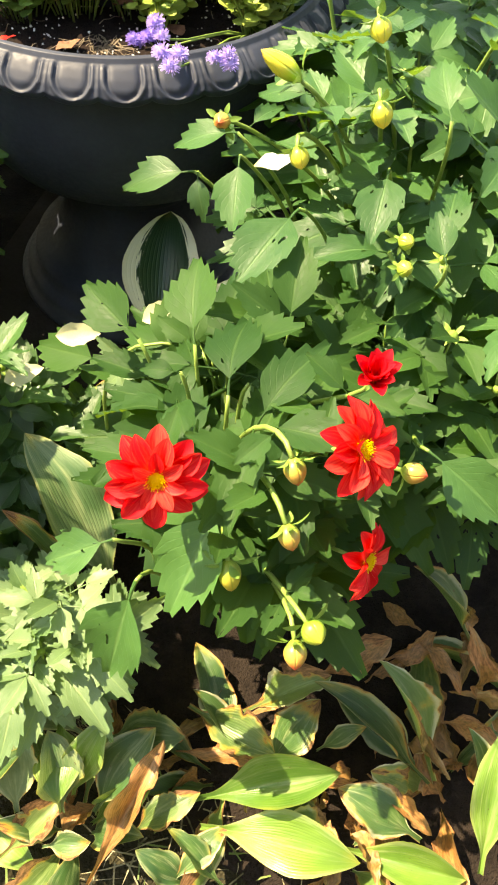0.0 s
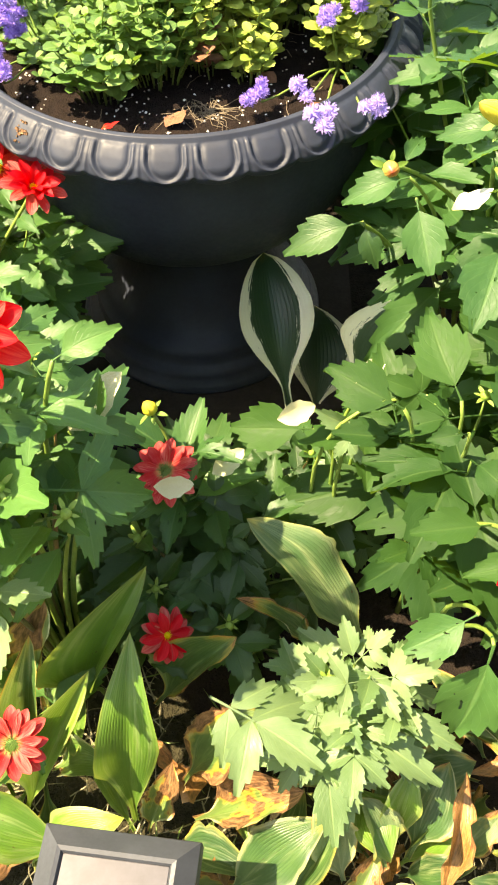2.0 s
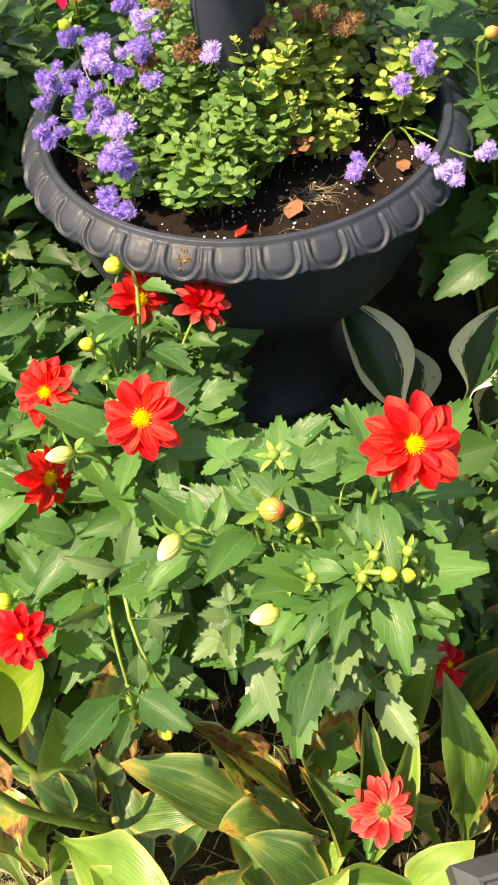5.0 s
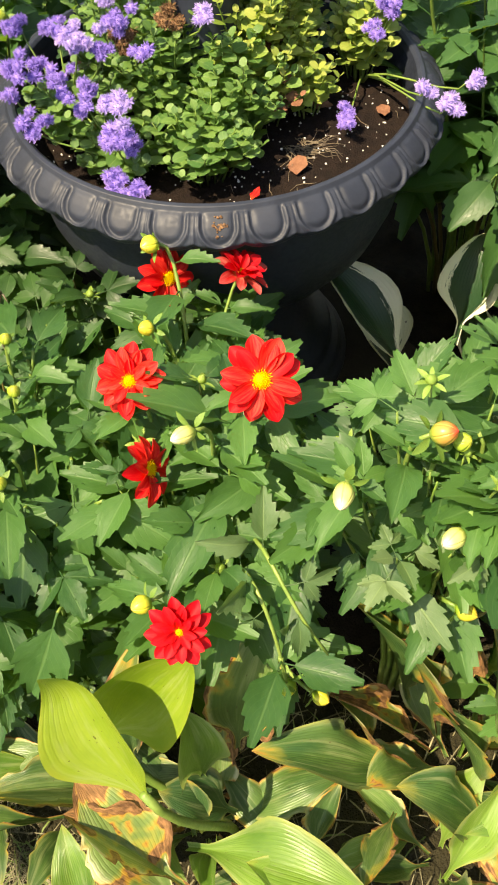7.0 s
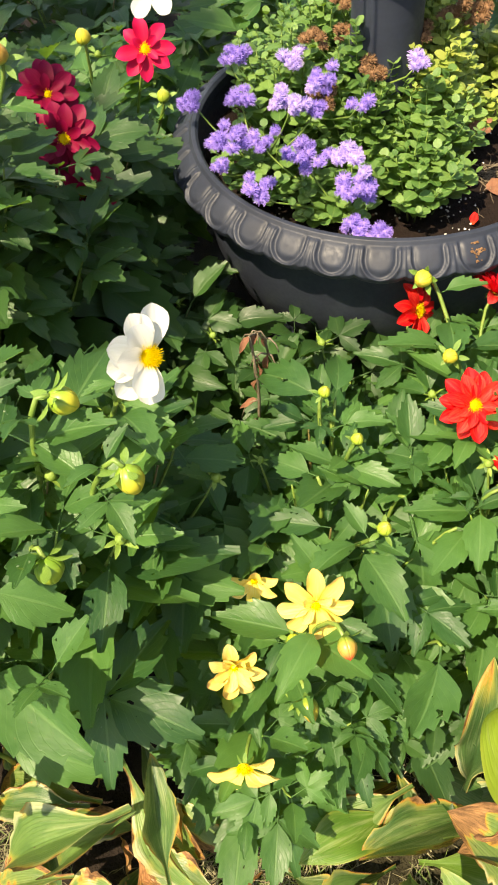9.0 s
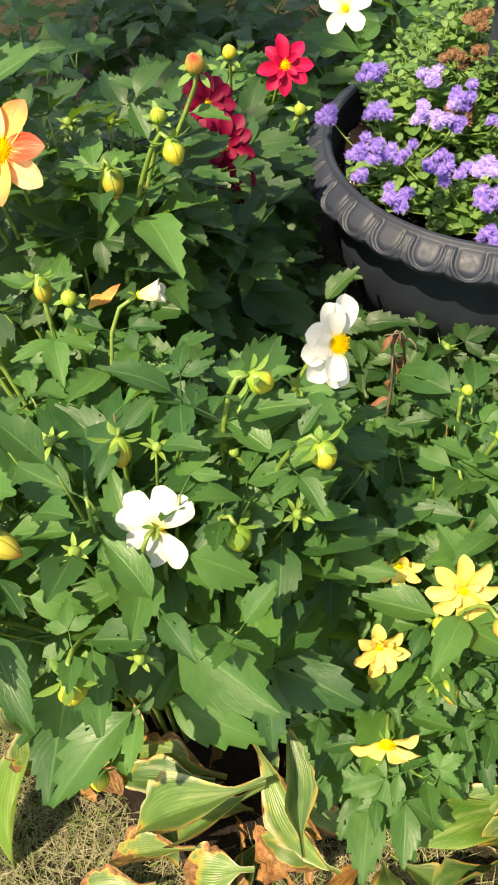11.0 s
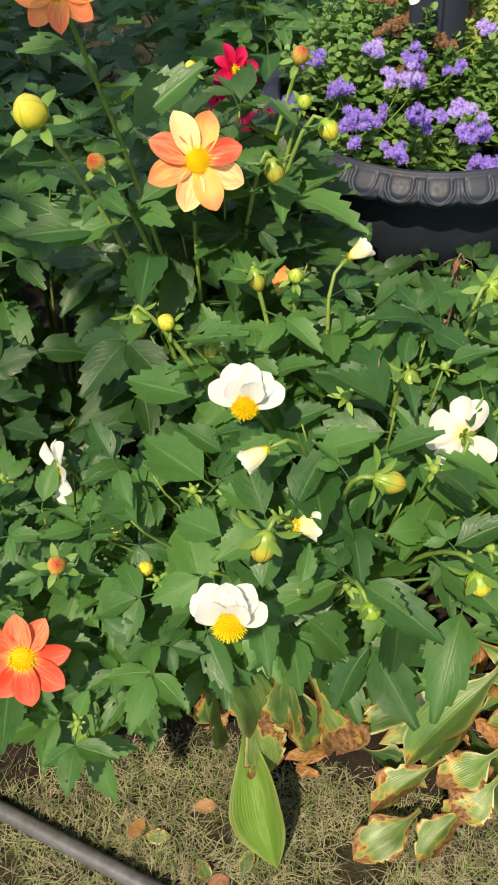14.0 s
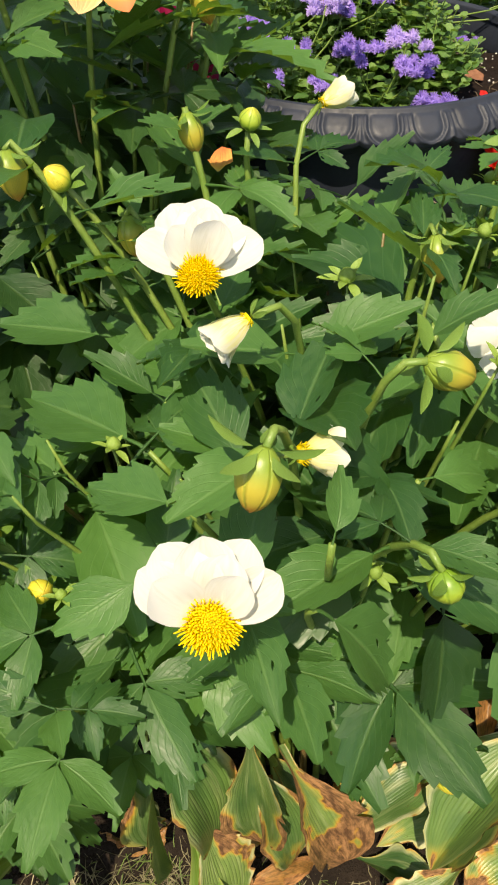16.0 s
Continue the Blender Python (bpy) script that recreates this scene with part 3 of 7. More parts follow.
BUDS = {k: bud_geo(l, w).mesh("bud", m) for k, l, w, m in (
    ("yellow", 1.0, 0.95, M_BUD_YELLOW), ("green", 0.9, 0.95, M_BUD_GREEN), ("red", 1.0, 0.9, M_BUD_RED),
    ("spent", 1.15, 0.82, M_BUD_SPENT), ("pale", 1.25, 0.78, M_BUD_PALE), ("long", 1.5, 0.7, M_BUD_YELLOW))}


def bud(plant, at, way, size, kind, root, seed=0, spread=70):
    rr = random.Random(seed * 3 + 1)
    base = plant.matrix_basis.translation
    head = part("bud", BUDS[kind], None, plant, "", Matrix.Translation(Vector(at) - base) @ face_of(way) @ Matrix.Scale(size, 4))
    for i in range(5):
        m = Matrix.Rotation(radians(72 * i + rr.uniform(-10, 10)), 4, "Z") @ Matrix.Translation((0, 0.2, 0.04)) @ Matrix.Rotation(radians(90 - spread + rr.uniform(-25, 15)), 4, "X") @ Matrix.Scale(rr.uniform(0.55, 0.8), 4)
        part("sepal", SEPAL, None, head, "", m)
    ground_stem(plant, root, at, way, 0.0032, 0.0021, "bud_stem", None, 0.045)
    return head


def tip_bud(seed):
    """A young green bud in a star of narrow bracts."""
    rr = random.Random(seed)
    g = Geo().add(bud_geo(0.7, 0.75))
    bract = blade(1.0, 0.34, ovate(0.5), 5, 1, 0, 0.3, 0.3)
    for k in range(6):
        g.add(bract, Matrix.Rotation(radians(60 * k + rr.uniform(-12, 12)), 4, "Z") @ Matrix.Translation((0, 0.12, 0.05)) @ Matrix.Rotation(radians(rr.uniform(5, 55)), 4, "X") @ Matrix.Scale(rr.uniform(0.6, 1.1), 4))
    return g.mesh("young_bud", M_YOUNG)


TIP_BUDS = [tip_bud(80 + k) for k in range(3)]


# ---- leafy plants ----
SPRIGS = []


def sprig(plant, foot, tip, pick, kind="mid", roll=0.0):
    """One leaf from its foot to its tip, on a short stalk that leaves the plant's stems below it."""
    base = plant.matrix_basis.translation
    a, b = Vector(foot), Vector(tip)
    way = b - a
    SPRIGS.append(a.lerp(b, 0.6))
    upper = Vector((-0.35, -0.35, 0.87))
    part("leaf", LEAVES[kind][pick], None, plant, "", aim(a - base, way + UP * way.length * 0.12, upper, way.length * 1.03, roll) @ Matrix.Diagonal((1.2, 1, 1, 1)))
    low = Vector((a.x * 0.7 + base.x * 0.3, a.y * 0.7 + base.y * 0.3, a.z - 0.16))
    part("stem", tube([q - base for q in bend(low, low + UP * 0.06, a - way * 0.25 - UP * 0.02, a, 7)], 0.0028, 0.0018, 5), M_STEM, plant)


def shoots(plant, centre, rx, ry, turn, top, shoulder, count, nodes, leaf, kind, seed, clear=(), low=0.12, red=0.15, lean=-0.15, joined=False, tips=0.3):
    """Stems from the crown to a domed canopy, with pairs of leaves at their nodes."""
    rr = random.Random(seed)
    base = plant.matrix_basis.translation
    c = Vector(centre)
    n_leaves = 0
    mass = Geo()
    ct, st = math.cos(radians(turn)), math.sin(radians(turn))
    for k in range(count):
        d = math.sqrt((k + 0.6) / count)
        a = k * 2.39996 + rr.uniform(-0.3, 0.3)
        ex, ey = rx * d * math.cos(a), ry * d * math.sin(a)
        h = top - (top - shoulder) * d ** 2.6 + rr.uniform(-0.03, 0.02)
        tip = Vector((c.x + ex * ct - ey * st, c.y + ex * st + ey * ct, h))
        root = Vector((base.x + (tip.x - base.x) * 0.22, base.y + (tip.y - base.y) * 0.22, GROUND + 0.01))
        pts = bend(root, root + UP * (h - GROUND) * 0.5, tip - Vector((ex, ey, 0)) * 0.15 - UP * 0.1 * (h - GROUND), tip, 9)
        part("stem", tube([p - base for p in pts], 0.0045, 0.0009, 5), M_STEM_RED if rr.random() < red else M_STEM, plant)
        az = rr.uniform(0, 360)
        for i in range(nodes):
            t = 1 - i * rr.uniform(0.10, 0.15)
            if t < low:
                break
            f = t * 8
            i0 = min(7, int(f))
            at = pts[i0].lerp(pts[i0 + 1], f - i0)
            az += 90 + rr.uniform(-18, 18)
            for s in (0, 180):
                if rr.random() < 0.16:
                    continue
                e = radians(rr.uniform(-2, 34) - 7 * i)
                b = radians(az + s + rr.uniform(-15, 15))
                way = Vector((math.cos(b) * math.cos(e), math.sin(b) * math.cos(e), math.sin(e)))
                size = 1.34 * leaf * min(1.0, 0.48 + 0.22 * i) * rr.uniform(0.8, 1.2)
                mid = at + way * size * 0.6
                if any((mid.xy - Vector(p).xy).length < 0.045 and mid.z > p[2] - 0.02 for p in clear):
                    continue
                if mid.z < GROUND + 0.02 or covers(mid):
                    continue
                if any(abs(mid.x - q.x) < 0.045 and abs(mid.y - q.y) < 0.045 and mid.z > q.z - 0.03 for q in SPRIGS):
                    continue
                meshes = LEAVES[kind]
                where = aim(at - base, way, UP + Vector((rr.uniform(-0.42, 0.18), rr.uniform(-0.3, 0.3) + lean, 0)), size, rr.uniform(-15, 15))
                pick = rr.randrange(len(meshes))
                if joined:
                    mass.add(LEAF_GEO[kind][pick], where)
                else:
                    part("leaf", meshes[pick], None, plant, "", where)
                n_leaves += 1
        crowded = covers(tip, 0.03) or any((tip - q).length < 0.05 for q in SPRIGS)
        if not crowded and not joined:
            b = rr.uniform(0, 6.283)
            way = (pts[8] - pts[7]).normalized() * 0.6 + Vector((math.cos(b), math.sin(b), 0.2)) * 0.8
            part("leaf", LEAVES[kind][(0, 1, 3)[k % 3]], None, plant, "", aim(tip - base, way, UP, leaf * rr.uniform(0.5, 0.8), rr.uniform(-15, 15)))
        if rr.random() < tips and not covers(tip, 0.02):
            way = (pts[8] - pts[7]).normalized() + Vector((rr.uniform(-0.4, 0.4), rr.uniform(-0.5, 0.2), 0))
            part("young_bud", TIP_BUDS[rr.randrange(3)], None, plant, "", Matrix.Translation(tip - base) @ face_of(way) @ Matrix.Scale(rr.uniform(0.011, 0.017), 4))
    if joined:
        tagged(part("foliage", mass, LEAVES[kind][0].materials[0], plant), kind="stuff")
    return n_leaves


def dahlia(at, label, group="dahlias in the bed"):
    return thing("dahlia_plant", (at[0], at[1], GROUND), label, "plant", group)


# ---- setting ----
def sheet(name, x0, x1, y0, y1, nx, ny, height, material, label, category):
    g = Geo()
    for j in range(ny + 1):
        for i in range(nx + 1):
            x, y = x0 + (x1 - x0) * i / nx, y0 + (y1 - y0) * j / ny
            g.v.append(Vector((x, y, height(x, y))))
            g.uv.append((i / nx, j / ny))
    for j in range(ny):
        for i in range(nx):
            a = j * (nx + 1) + i
            g.f.append((a, a + 1, a + nx + 2, a + nx + 1))
    ob = new(name, g.mesh(name, material))
    return tagged(ob, label, category, "", "structure")


def edge_gap(x, y):
    """Metres inside the bed's front edge, which runs on a slant and then straight back."""
    a = (x - 0.2) * 0.66 + (y - 0.02) * 0.75
    b = x + 1.04 + 0.05 * math.sin(7 * y)
    c = y - 0.06
    return min(a, b, c)


sheet("ground", -40, 40, -40, 40, 40, 40, lambda x, y: GROUND - 0.012, M_LAWN, "dry cut lawn with pale thatch", "ground")
sheet("bed_soil", -1.25, 1.3, -0.1, 2.9, 100, 110,
      lambda x, y: GROUND + 0.03 * max(-1.0, min(1.0, edge_gap(x, y) / 0.08, (0.25 - math.hypot(max(0.0, x - 0.95), max(0.0, y - 2.45)) + 0.05 * math.sin(5 * x + 4 * y)) / 0.08)) - 0.012 + 0.012 * noise.noise(Vector((x * 14, y * 14, 0))) + 0.006 * noise.noise(Vector((x * 50, y * 50, 3))),
      M_BED, "dark bare soil of the flower bed", "soil")

# Unseen wall, added to bounce warm light onto the front of the bed.
wall_bm = bmesh.new()
bmesh.ops.create_cube(wall_bm, size=1.0)
bmesh.ops.scale(wall_bm, vec=(9.0, 0.2, 2.5), verts=wall_bm.verts)
bmesh.ops.bevel(wall_bm, geom=wall_bm.edges[:], offset=0.01, segments=2, affect="EDGES")
wall_me = bpy.data.meshes.new("wall_south")
wall_bm.to_mesh(wall_me)
wall_bm.free()
wall_me.materials.append(M_WALL)
wall_ob = new("wall_south", wall_me)
wall_ob.matrix_basis = pose(0.4, -2.3, GROUND + 1.22, 0, 0, 14)
tagged(wall_ob, "plain beige wall added out of view to bounce light onto the bed", "wall", "", "structure")

URN = Vector((-0.10, 1.11, 0.0))


def slab(at, size, turn):
    bm = bmesh.new()
    bmesh.ops.create_cube(bm, size=1.0)
    bmesh.ops.scale(bm, vec=size, verts=bm.verts)
    bmesh.ops.bevel(bm, geom=bm.edges[:], offset=0.006, segments=2, affect="EDGES")
    me = bpy.data.meshes.new("paver")
    bm.to_mesh(me)
    bm.free()
    me.materials.append(M_SLAB)
    ob = new("paver", me)
    ob.matrix_basis = pose(*at, 0, 0, turn)
    return tagged(ob, "dark brown stone paver lying under the urn", "paver")


slab((-0.10, 1.08, -0.001), (0.50, 0.50, 0.058), -18)


# ---- urn ----
def lathe(profile, sides, shape=None):
    g = Geo()
    n = len(profile)
    for k in range(sides):
        a = 2 * math.pi * k / sides
        for i, (r, z) in enumerate(profile):
            if shape:
                r, z = shape(a, i / (n - 1), r, z)
            g.v.append(Vector((r * math.cos(a), r * math.sin(a), z)))
            g.uv.append((k / sides, i / (n - 1)))
    for k in range(sides):
        for i in range(n - 1):
            a, b = k * n + i, ((k + 1) % sides) * n + i
            g.f.append((a, b, b + 1, a + 1))
    return g


def dense(points, per=4):
    out = []
    for (r0, z0), (r1, z1) in zip(points, points[1:]):
        out += [(r0 + (r1 - r0) * i / per, z0 + (z1 - z0) * i / per) for i in range(per)]
    return out + [points[-1]]


LOBES = 32


def rim_shape(a, t, r, z):
    """Medallions hang round the rim: a raised ring round a hollow, a ridge between neighbours."""
    u = (a * LOBES / (2 * math.pi) + 0.1) % 1.0 - 0.5
    if t < 0.36:
        return r, z
    s = min(1.0, (t - 0.36) / 0.42)
    d = math.hypot(u / 0.40, max(s - 0.42, 0.0) / 0.50)
    lip = math.exp(-((d - 1.0) / 0.085) ** 2)
    groove = math.exp(-((d - 0.80) / 0.07) ** 2)
    boss = 1 / (1 + math.exp((d - 0.60) / 0.03))
    bar = math.exp(-((abs(u) - 0.5) / 0.035) ** 2)
    out = (0.0036 * lip - 0.0022 * groove + 0.0008 * boss + 0.0022 * bar) * min(1, s * 7)
    hang = 0.007 * s * s * max(0.0, math.cos(math.pi * u)) ** 0.55
    return r + out * 0.7 + hang * 0.25, z + out * 0.7 - hang


urn = thing("urn_planter", (URN.x, URN.y, 0.0), "black plastic pedestal urn with a scalloped medallion rim", "planter")
part("rim", lathe(dense([(0.256, 0.535), (0.257, 0.546), (0.261, 0.5495), (0.266, 0.549), (0.2695, 0.544), (0.276, 0.540), (0.283, 0.535), (0.290, 0.529), (0.295, 0.522), (0.292, 0.516), (0.282, 0.514), (0.266, 0.515)], 5), LOBES * 28, rim_shape), M_URN, urn, "scalloped rim of embossed medallions")
part("bowl", lathe(dense([(0.262, 0.548), (0.252, 0.50), (0.10, 0.47)], 2)[:3] + dense([(0.256, 0.47), (0.262, 0.53)], 2), 96), M_URN, urn)
part("bowl", lathe([(0.272, 0.525), (0.262, 0.50), (0.258, 0.45), (0.250, 0.40), (0.232, 0.35), (0.20, 0.305), (0.16, 0.275), (0.125, 0.262), (0.118, 0.25), (0.122, 0.238), (0.118, 0.23)], 96), M_URN, urn, "deep black bowl of the urn")
part("pedestal", lathe([(0.112, 0.245), (0.105, 0.225), (0.108, 0.19), (0.118, 0.15), (0.138, 0.115), (0.155, 0.098), (0.168, 0.094), (0.172, 0.085), (0.172, 0.072), (0.176, 0.068), (0.184, 0.064), (0.189, 0.056), (0.189, 0.048), (0.196, 0.044), (0.201, 0.036), (0.201, 0.030), (0.19, 0.028)], 96), M_URN, urn, "flared foot with stepped rings")
soil_g = Geo()
for j in range(15):
    for i in range(48):
        rad, a = 0.262 * j / 14, 2 * math.pi * i / 48
        x, y = rad * math.cos(a), rad * math.sin(a)
        soil_g.v.append(Vector((x, y, 0.497 + 0.012 * noise.noise(Vector((x * 25, y * 25, 1))) + 0.005 * noise.noise(Vector((x * 80, y * 80, 2))))))
        soil_g.uv.append((i / 48, j / 14))
for j in range(14):
    for i in range(48):
        a, b = j * 48 + i, j * 48 + (i + 1) % 48
        soil_g.f.append((a, b, b + 48, a + 48))
ob = new("potting_soil", soil_g.mesh("potting_soil", M_SOIL))
ob.matrix_basis = Matrix.Translation((URN.x, URN.y, 0))
tagged(ob, "dark potting soil flecked with white filling the urn", "soil", "", "structure")
upper = thing("upper_tier_pedestal", (URN.x - 0.005, URN.y + 0.01, 0.49), "black plastic column rising from the urn's soil", "planter")
part("column", lathe([(0.062, 0.0), (0.058, 0.04), (0.050, 0.07), (0.045, 0.13), (0.044, 0.20), (0.046, 0.25)], 48), M_URN, upper)
part("collar", lathe([(0.045, 0.236), (0.052, 0.243), (0.059, 0.256), (0.059, 0.272), (0.053, 0.287), (0.050, 0.297)], 48), M_URN, upper)
# Unseen extra height, added so the upper bowl's shadow clears the herbs.
part("column", lathe([(0.050, 0.295), (0.047, 0.33), (0.046, 0.60), (0.050, 0.68)], 48), M_URN, upper)
part("bowl", lathe([(0.050, 0.675), (0.072, 0.692), (0.094, 0.72), (0.108, 0.76), (0.114, 0.81), (0.116, 0.825), (0.111, 0.825), (0.108, 0.80), (0.0, 0.795)], 48), M_URN, upper)


def specks(name, spots, r, material, parent_at, label, category):
    g = Geo()
    rr = random.Random(3)
    for p in spots:
        s = r * rr.uniform(0.5, 1.4)
        bits = Geo()
        for q in ((1, 0, 0), (-1, 0, 0), (0, 1, 0), (0, -1, 0), (0, 0, 1), (0, 0, -1)):
            bits.v.append(Vector(p) + Vector(q) * s * rr.uniform(0.6, 1.2))
            bits.uv.append((0, 0))
        bits.f = [(0, 2, 4), (2, 1, 4), (1, 3, 4), (3, 0, 4), (2, 0, 5), (1, 2, 5), (3, 1, 5), (0, 3, 5)]
        g.add(bits)
    return tagged(new(name, g.mesh(name, material, smooth=False)), label, category, "", "stuff")


def soil_z(x, y):
    x, y = x - URN.x, y - URN.y
    return 0.497 + 0.012 * noise.noise(Vector((x * 25, y * 25, 1))) + 0.005 * noise.noise(Vector((x * 80, y * 80, 2)))


spots = []
for k in range(900):
    a, rad = R.uniform(0, 6.283), 0.25 * math.sqrt(R.random())
    x, y = URN.x + rad * math.cos(a), URN.y + rad * math.sin(a)
    spots.append((x, y, soil_z(x, y) + 0.0006))
specks("perlite", spots, 0.0016, M_PERLITE, None, "white perlite specks in the urn's soil", "perlite")


def litter(name, at, size, turn, material, label, category, shape=0.9, seed=1):
    ob = new(name, blade(size, size * shape, ovate(0.45, 1.2, 0.1), 7, 2, 0.04, 0.2, -0.1, 0.06, 0.2, 0, seed).mesh(name, material))
    ob.matrix_basis = pose(*at, R.uniform(-8, 8), R.uniform(-8, 8), turn)
    return tagged(ob, label, category)


litter("fallen_leaf", (-0.165, 0.938, soil_z(-0.15, 0.95) + 0.004), 0.032, -60, M_BROWN_LEAF, "curled brown leaf lying on the urn's soil", "leaf", 0.8)
litter("fallen_petal", (-0.235, 0.955, soil_z(-0.23, 0.96) + 0.003), 0.022, -80, M_RED, "red dahlia petal lying on the urn's soil", "petal", 0.5)
litter("fallen_leaf", (-0.02, 0.98, soil_z(-0.02, 0.98) + 0.004), 0.03, 30, M_BROWN_LEAF, "brown leaf fragment lying on the urn's soil", "leaf", 0.8, 5)
litter("fallen_leaf", (0.02, 0.93, soil_z(0.02, 0.93) + 0.004), 0.026, 130, M_BROWN_LEAF, "brown leaf fragment lying on the urn's soil", "leaf", 0.7, 6)


# ---- herbs and floss flowers in the urn ----
ROUND = Geo()
for p, uv_ in (((0, 0, 0), (0.5, 0)), ((0.40, 0.24, 0.06), (1, 0.3)), ((0.43, 0.62, 0.04), (1, 0.6)), ((0.24, 0.90, -0.05), (0.8, 0.9)), ((0, 1.0, -0.12), (0.5, 1)), ((-0.24, 0.90, -0.05), (0.2, 0.9)), ((-0.43, 0.62, 0.04), (0, 0.6)), ((-0.40, 0.24, 0.06), (0, 0.3)), ((0, 0.3, 0.0), (0.5, 0.3)), ((0, 0.65, -0.02), (0.5, 0.65))):
    ROUND.v.append(Vector(p))
    ROUND.uv.append(uv_)
ROUND.f = [(0, 1, 8), (0, 8, 7), (1, 2, 9, 8), (8, 9, 6, 7), (2, 3, 4, 9), (9, 4, 5, 6)]


def herb(centre, radius, height, count, material, seed, label, spill=0.0):
    """A bushy clump of upright stems with opposite pairs of small round leaves."""
    rr = random.Random(seed)
    x0, y0 = centre
    plant = thing("herb_plant", (x0, y0, soil_z(x0, y0)), label, "plant", "herbs in the urn")
    leaves, stems = Geo(), Geo()
    for k in range(count):
        d = math.sqrt((k + 0.5) / count)
        a = k * 2.39996 + rr.uniform(-0.4, 0.4)
        ex, ey = radius * d * math.cos(a), radius * d * math.sin(a)
        h = height * (1 - 0.45 * d * d) * rr.uniform(0.75, 1.1)
        pts = bend((ex * 0.35, ey * 0.35, -0.005), (ex * 0.5, ey * 0.5, h * 0.5), (ex * 0.85, ey * 0.85, h * 0.8), (ex + rr.uniform(-0.01, 0.01), ey, h), 7)
        stems.add(tube(pts, 0.0013, 0.0008, 4))
        az = rr.uniform(0, 6.28)
        steps = max(4, int(h / 0.014))
        for i in range(steps):
            t = 0.12 + 0.88 * (i + 1) / steps
            f = t * 6
            i0 = min(5, int(f))
            at = pts[i0].lerp(pts[i0 + 1], f - i0)
            az += 1.57 + rr.uniform(-0.3, 0.3)
            size = rr.uniform(0.011, 0.025) * (1 - 0.45 * max(0, t - 0.75) / 0.25)
            for s in (0, math.pi):
                e = rr.uniform(0.0, 0.5) + (0.45 if t > 0.9 else 0)
                b = az + s
                way = Vector((math.cos(b) * math.cos(e), math.sin(b) * math.cos(e), math.sin(e)))
                leaves.add(ROUND, aim(at, way, UP, size, rr.uniform(-20, 20)))
    tagged(part("stem", stems, M_STEM, plant), kind="stuff")
    tagged(part("foliage", leaves, material, plant), kind="stuff")
    return plant


HERB = "bushy green herb with small round leaves in the urn"
HERB_Y = "yellowing herb with small round leaves in the urn"
herb((-0.215, 1.035), 0.075, 0.10, round(28 * 1.25), M_OREGANO, 1, HERB)
herb((-0.150, 1.040), 0.075, 0.13, round(28 * 1.25), M_OREGANO, 2, HERB)
herb((-0.165, 1.125), 0.075, 0.15, round(26 * 1.25), M_OREGANO, 3, HERB)
herb((-0.090, 1.060), 0.065, 0.17, round(24 * 1.25), M_OREGANO_YELLOW, 4, HERB_Y)
herb((-0.030, 1.060), 0.06, 0.16, round(22 * 1.25), M_OREGANO_YELLOW, 5, HERB_Y)
herb((-0.260, 1.130), 0.07, 0.055, round(20 * 1.25), M_OREGANO, 6, HERB)
herb((-0.240, 1.220), 0.08, 0.075, round(28 * 1.25), M_OREGANO, 7, HERB)
herb((-0.130, 1.240), 0.09, 0.15, round(30 * 1.25), M_OREGANO, 8, HERB)
herb((0.000, 1.240), 0.09, 0.19, round(30 * 1.25), M_OREGANO, 9, HERB)
herb((0.060, 1.120), 0.08, 0.20, round(30 * 1.25), M_OREGANO, 10, HERB)
herb((0.075, 1.000), 0.055, 0.12, round(22 * 1.25), M_OREGANO_YELLOW, 11, HERB_Y)
herb((-0.045, 1.005), 0.045, 0.08, round(12 * 1.25), M_OREGANO_YELLOW, 12, HERB_Y)
herb((0.005, 1.090), 0.06, 0.20, round(22 * 1.25), M_OREGANO_YELLOW, 13, HERB_Y)
herb((-0.130, 1.140), 0.06, 0.20, round(20 * 1.25), M_OREGANO, 14, HERB)
herb((-0.060, 1.310), 0.06, 0.12, round(16 * 1.25), M_OREGANO, 15, HERB)

DRY_HERB = "dry brown herb stems among the green ones in the urn"
herb((-0.08, 1.045), 0.075, 0.11, 8, M_BROWN_LEAF, 16, DRY_HERB)


def floss(r, seed):
    """A fluffy round head of many fine threads."""
    g = Geo()
    rr = random.Random(seed)
    for k in range(110):
        z = 1 - 1.5 * (k + 0.5) / 110
        a = k * 2.39996
        s = math.sqrt(max(0, 1 - z * z))
        way = Vector((s * math.cos(a), s * math.sin(a), z)) + Vector((rr.uniform(-0.2, 0.2), rr.uniform(-0.2, 0.2), rr.uniform(-0.2, 0.2)))
        way.normalize()
        side = way.orthogonal().normalized() * r * 0.075
        end = way * r * rr.uniform(0.8, 1.15)
        n = len(g.v)
        g.v += [way * r * 0.2 - side, way * r * 0.2 + side, end + side * 0.5, end - side * 0.5]
        g.uv += [(0, 0), (1, 0), (1, 1), (0, 1)]
        g.f.append((n, n + 1, n + 2, n + 3))
    core = Geo()
    for i in range(5):
        for k in range(8):
            a, b = math.pi * i / 4, 2 * math.pi * k / 8
            core.v.append(Vector((0.62 * r * math.sin(a) * math.cos(b), 0.62 * r * math.sin(a) * math.sin(b), 0.62 * r * math.cos(a))))
            core.uv.append((k / 8, i / 4))
    for i in range(4):
        for k in range(8):
            p, q = i * 8 + k, i * 8 + (k + 1) % 8
            core.f.append((p, p + 8, q + 8, q))
    return g.add(core)


FLOSS = [floss(1.0, 60 + k) for k in range(3)]


def floss_plant(centre, seed, label):
    x, y = centre
    return thing("ageratum_plant", (x, y, soil_z(x, y)), label, "plant", "floss flowers in the urn")


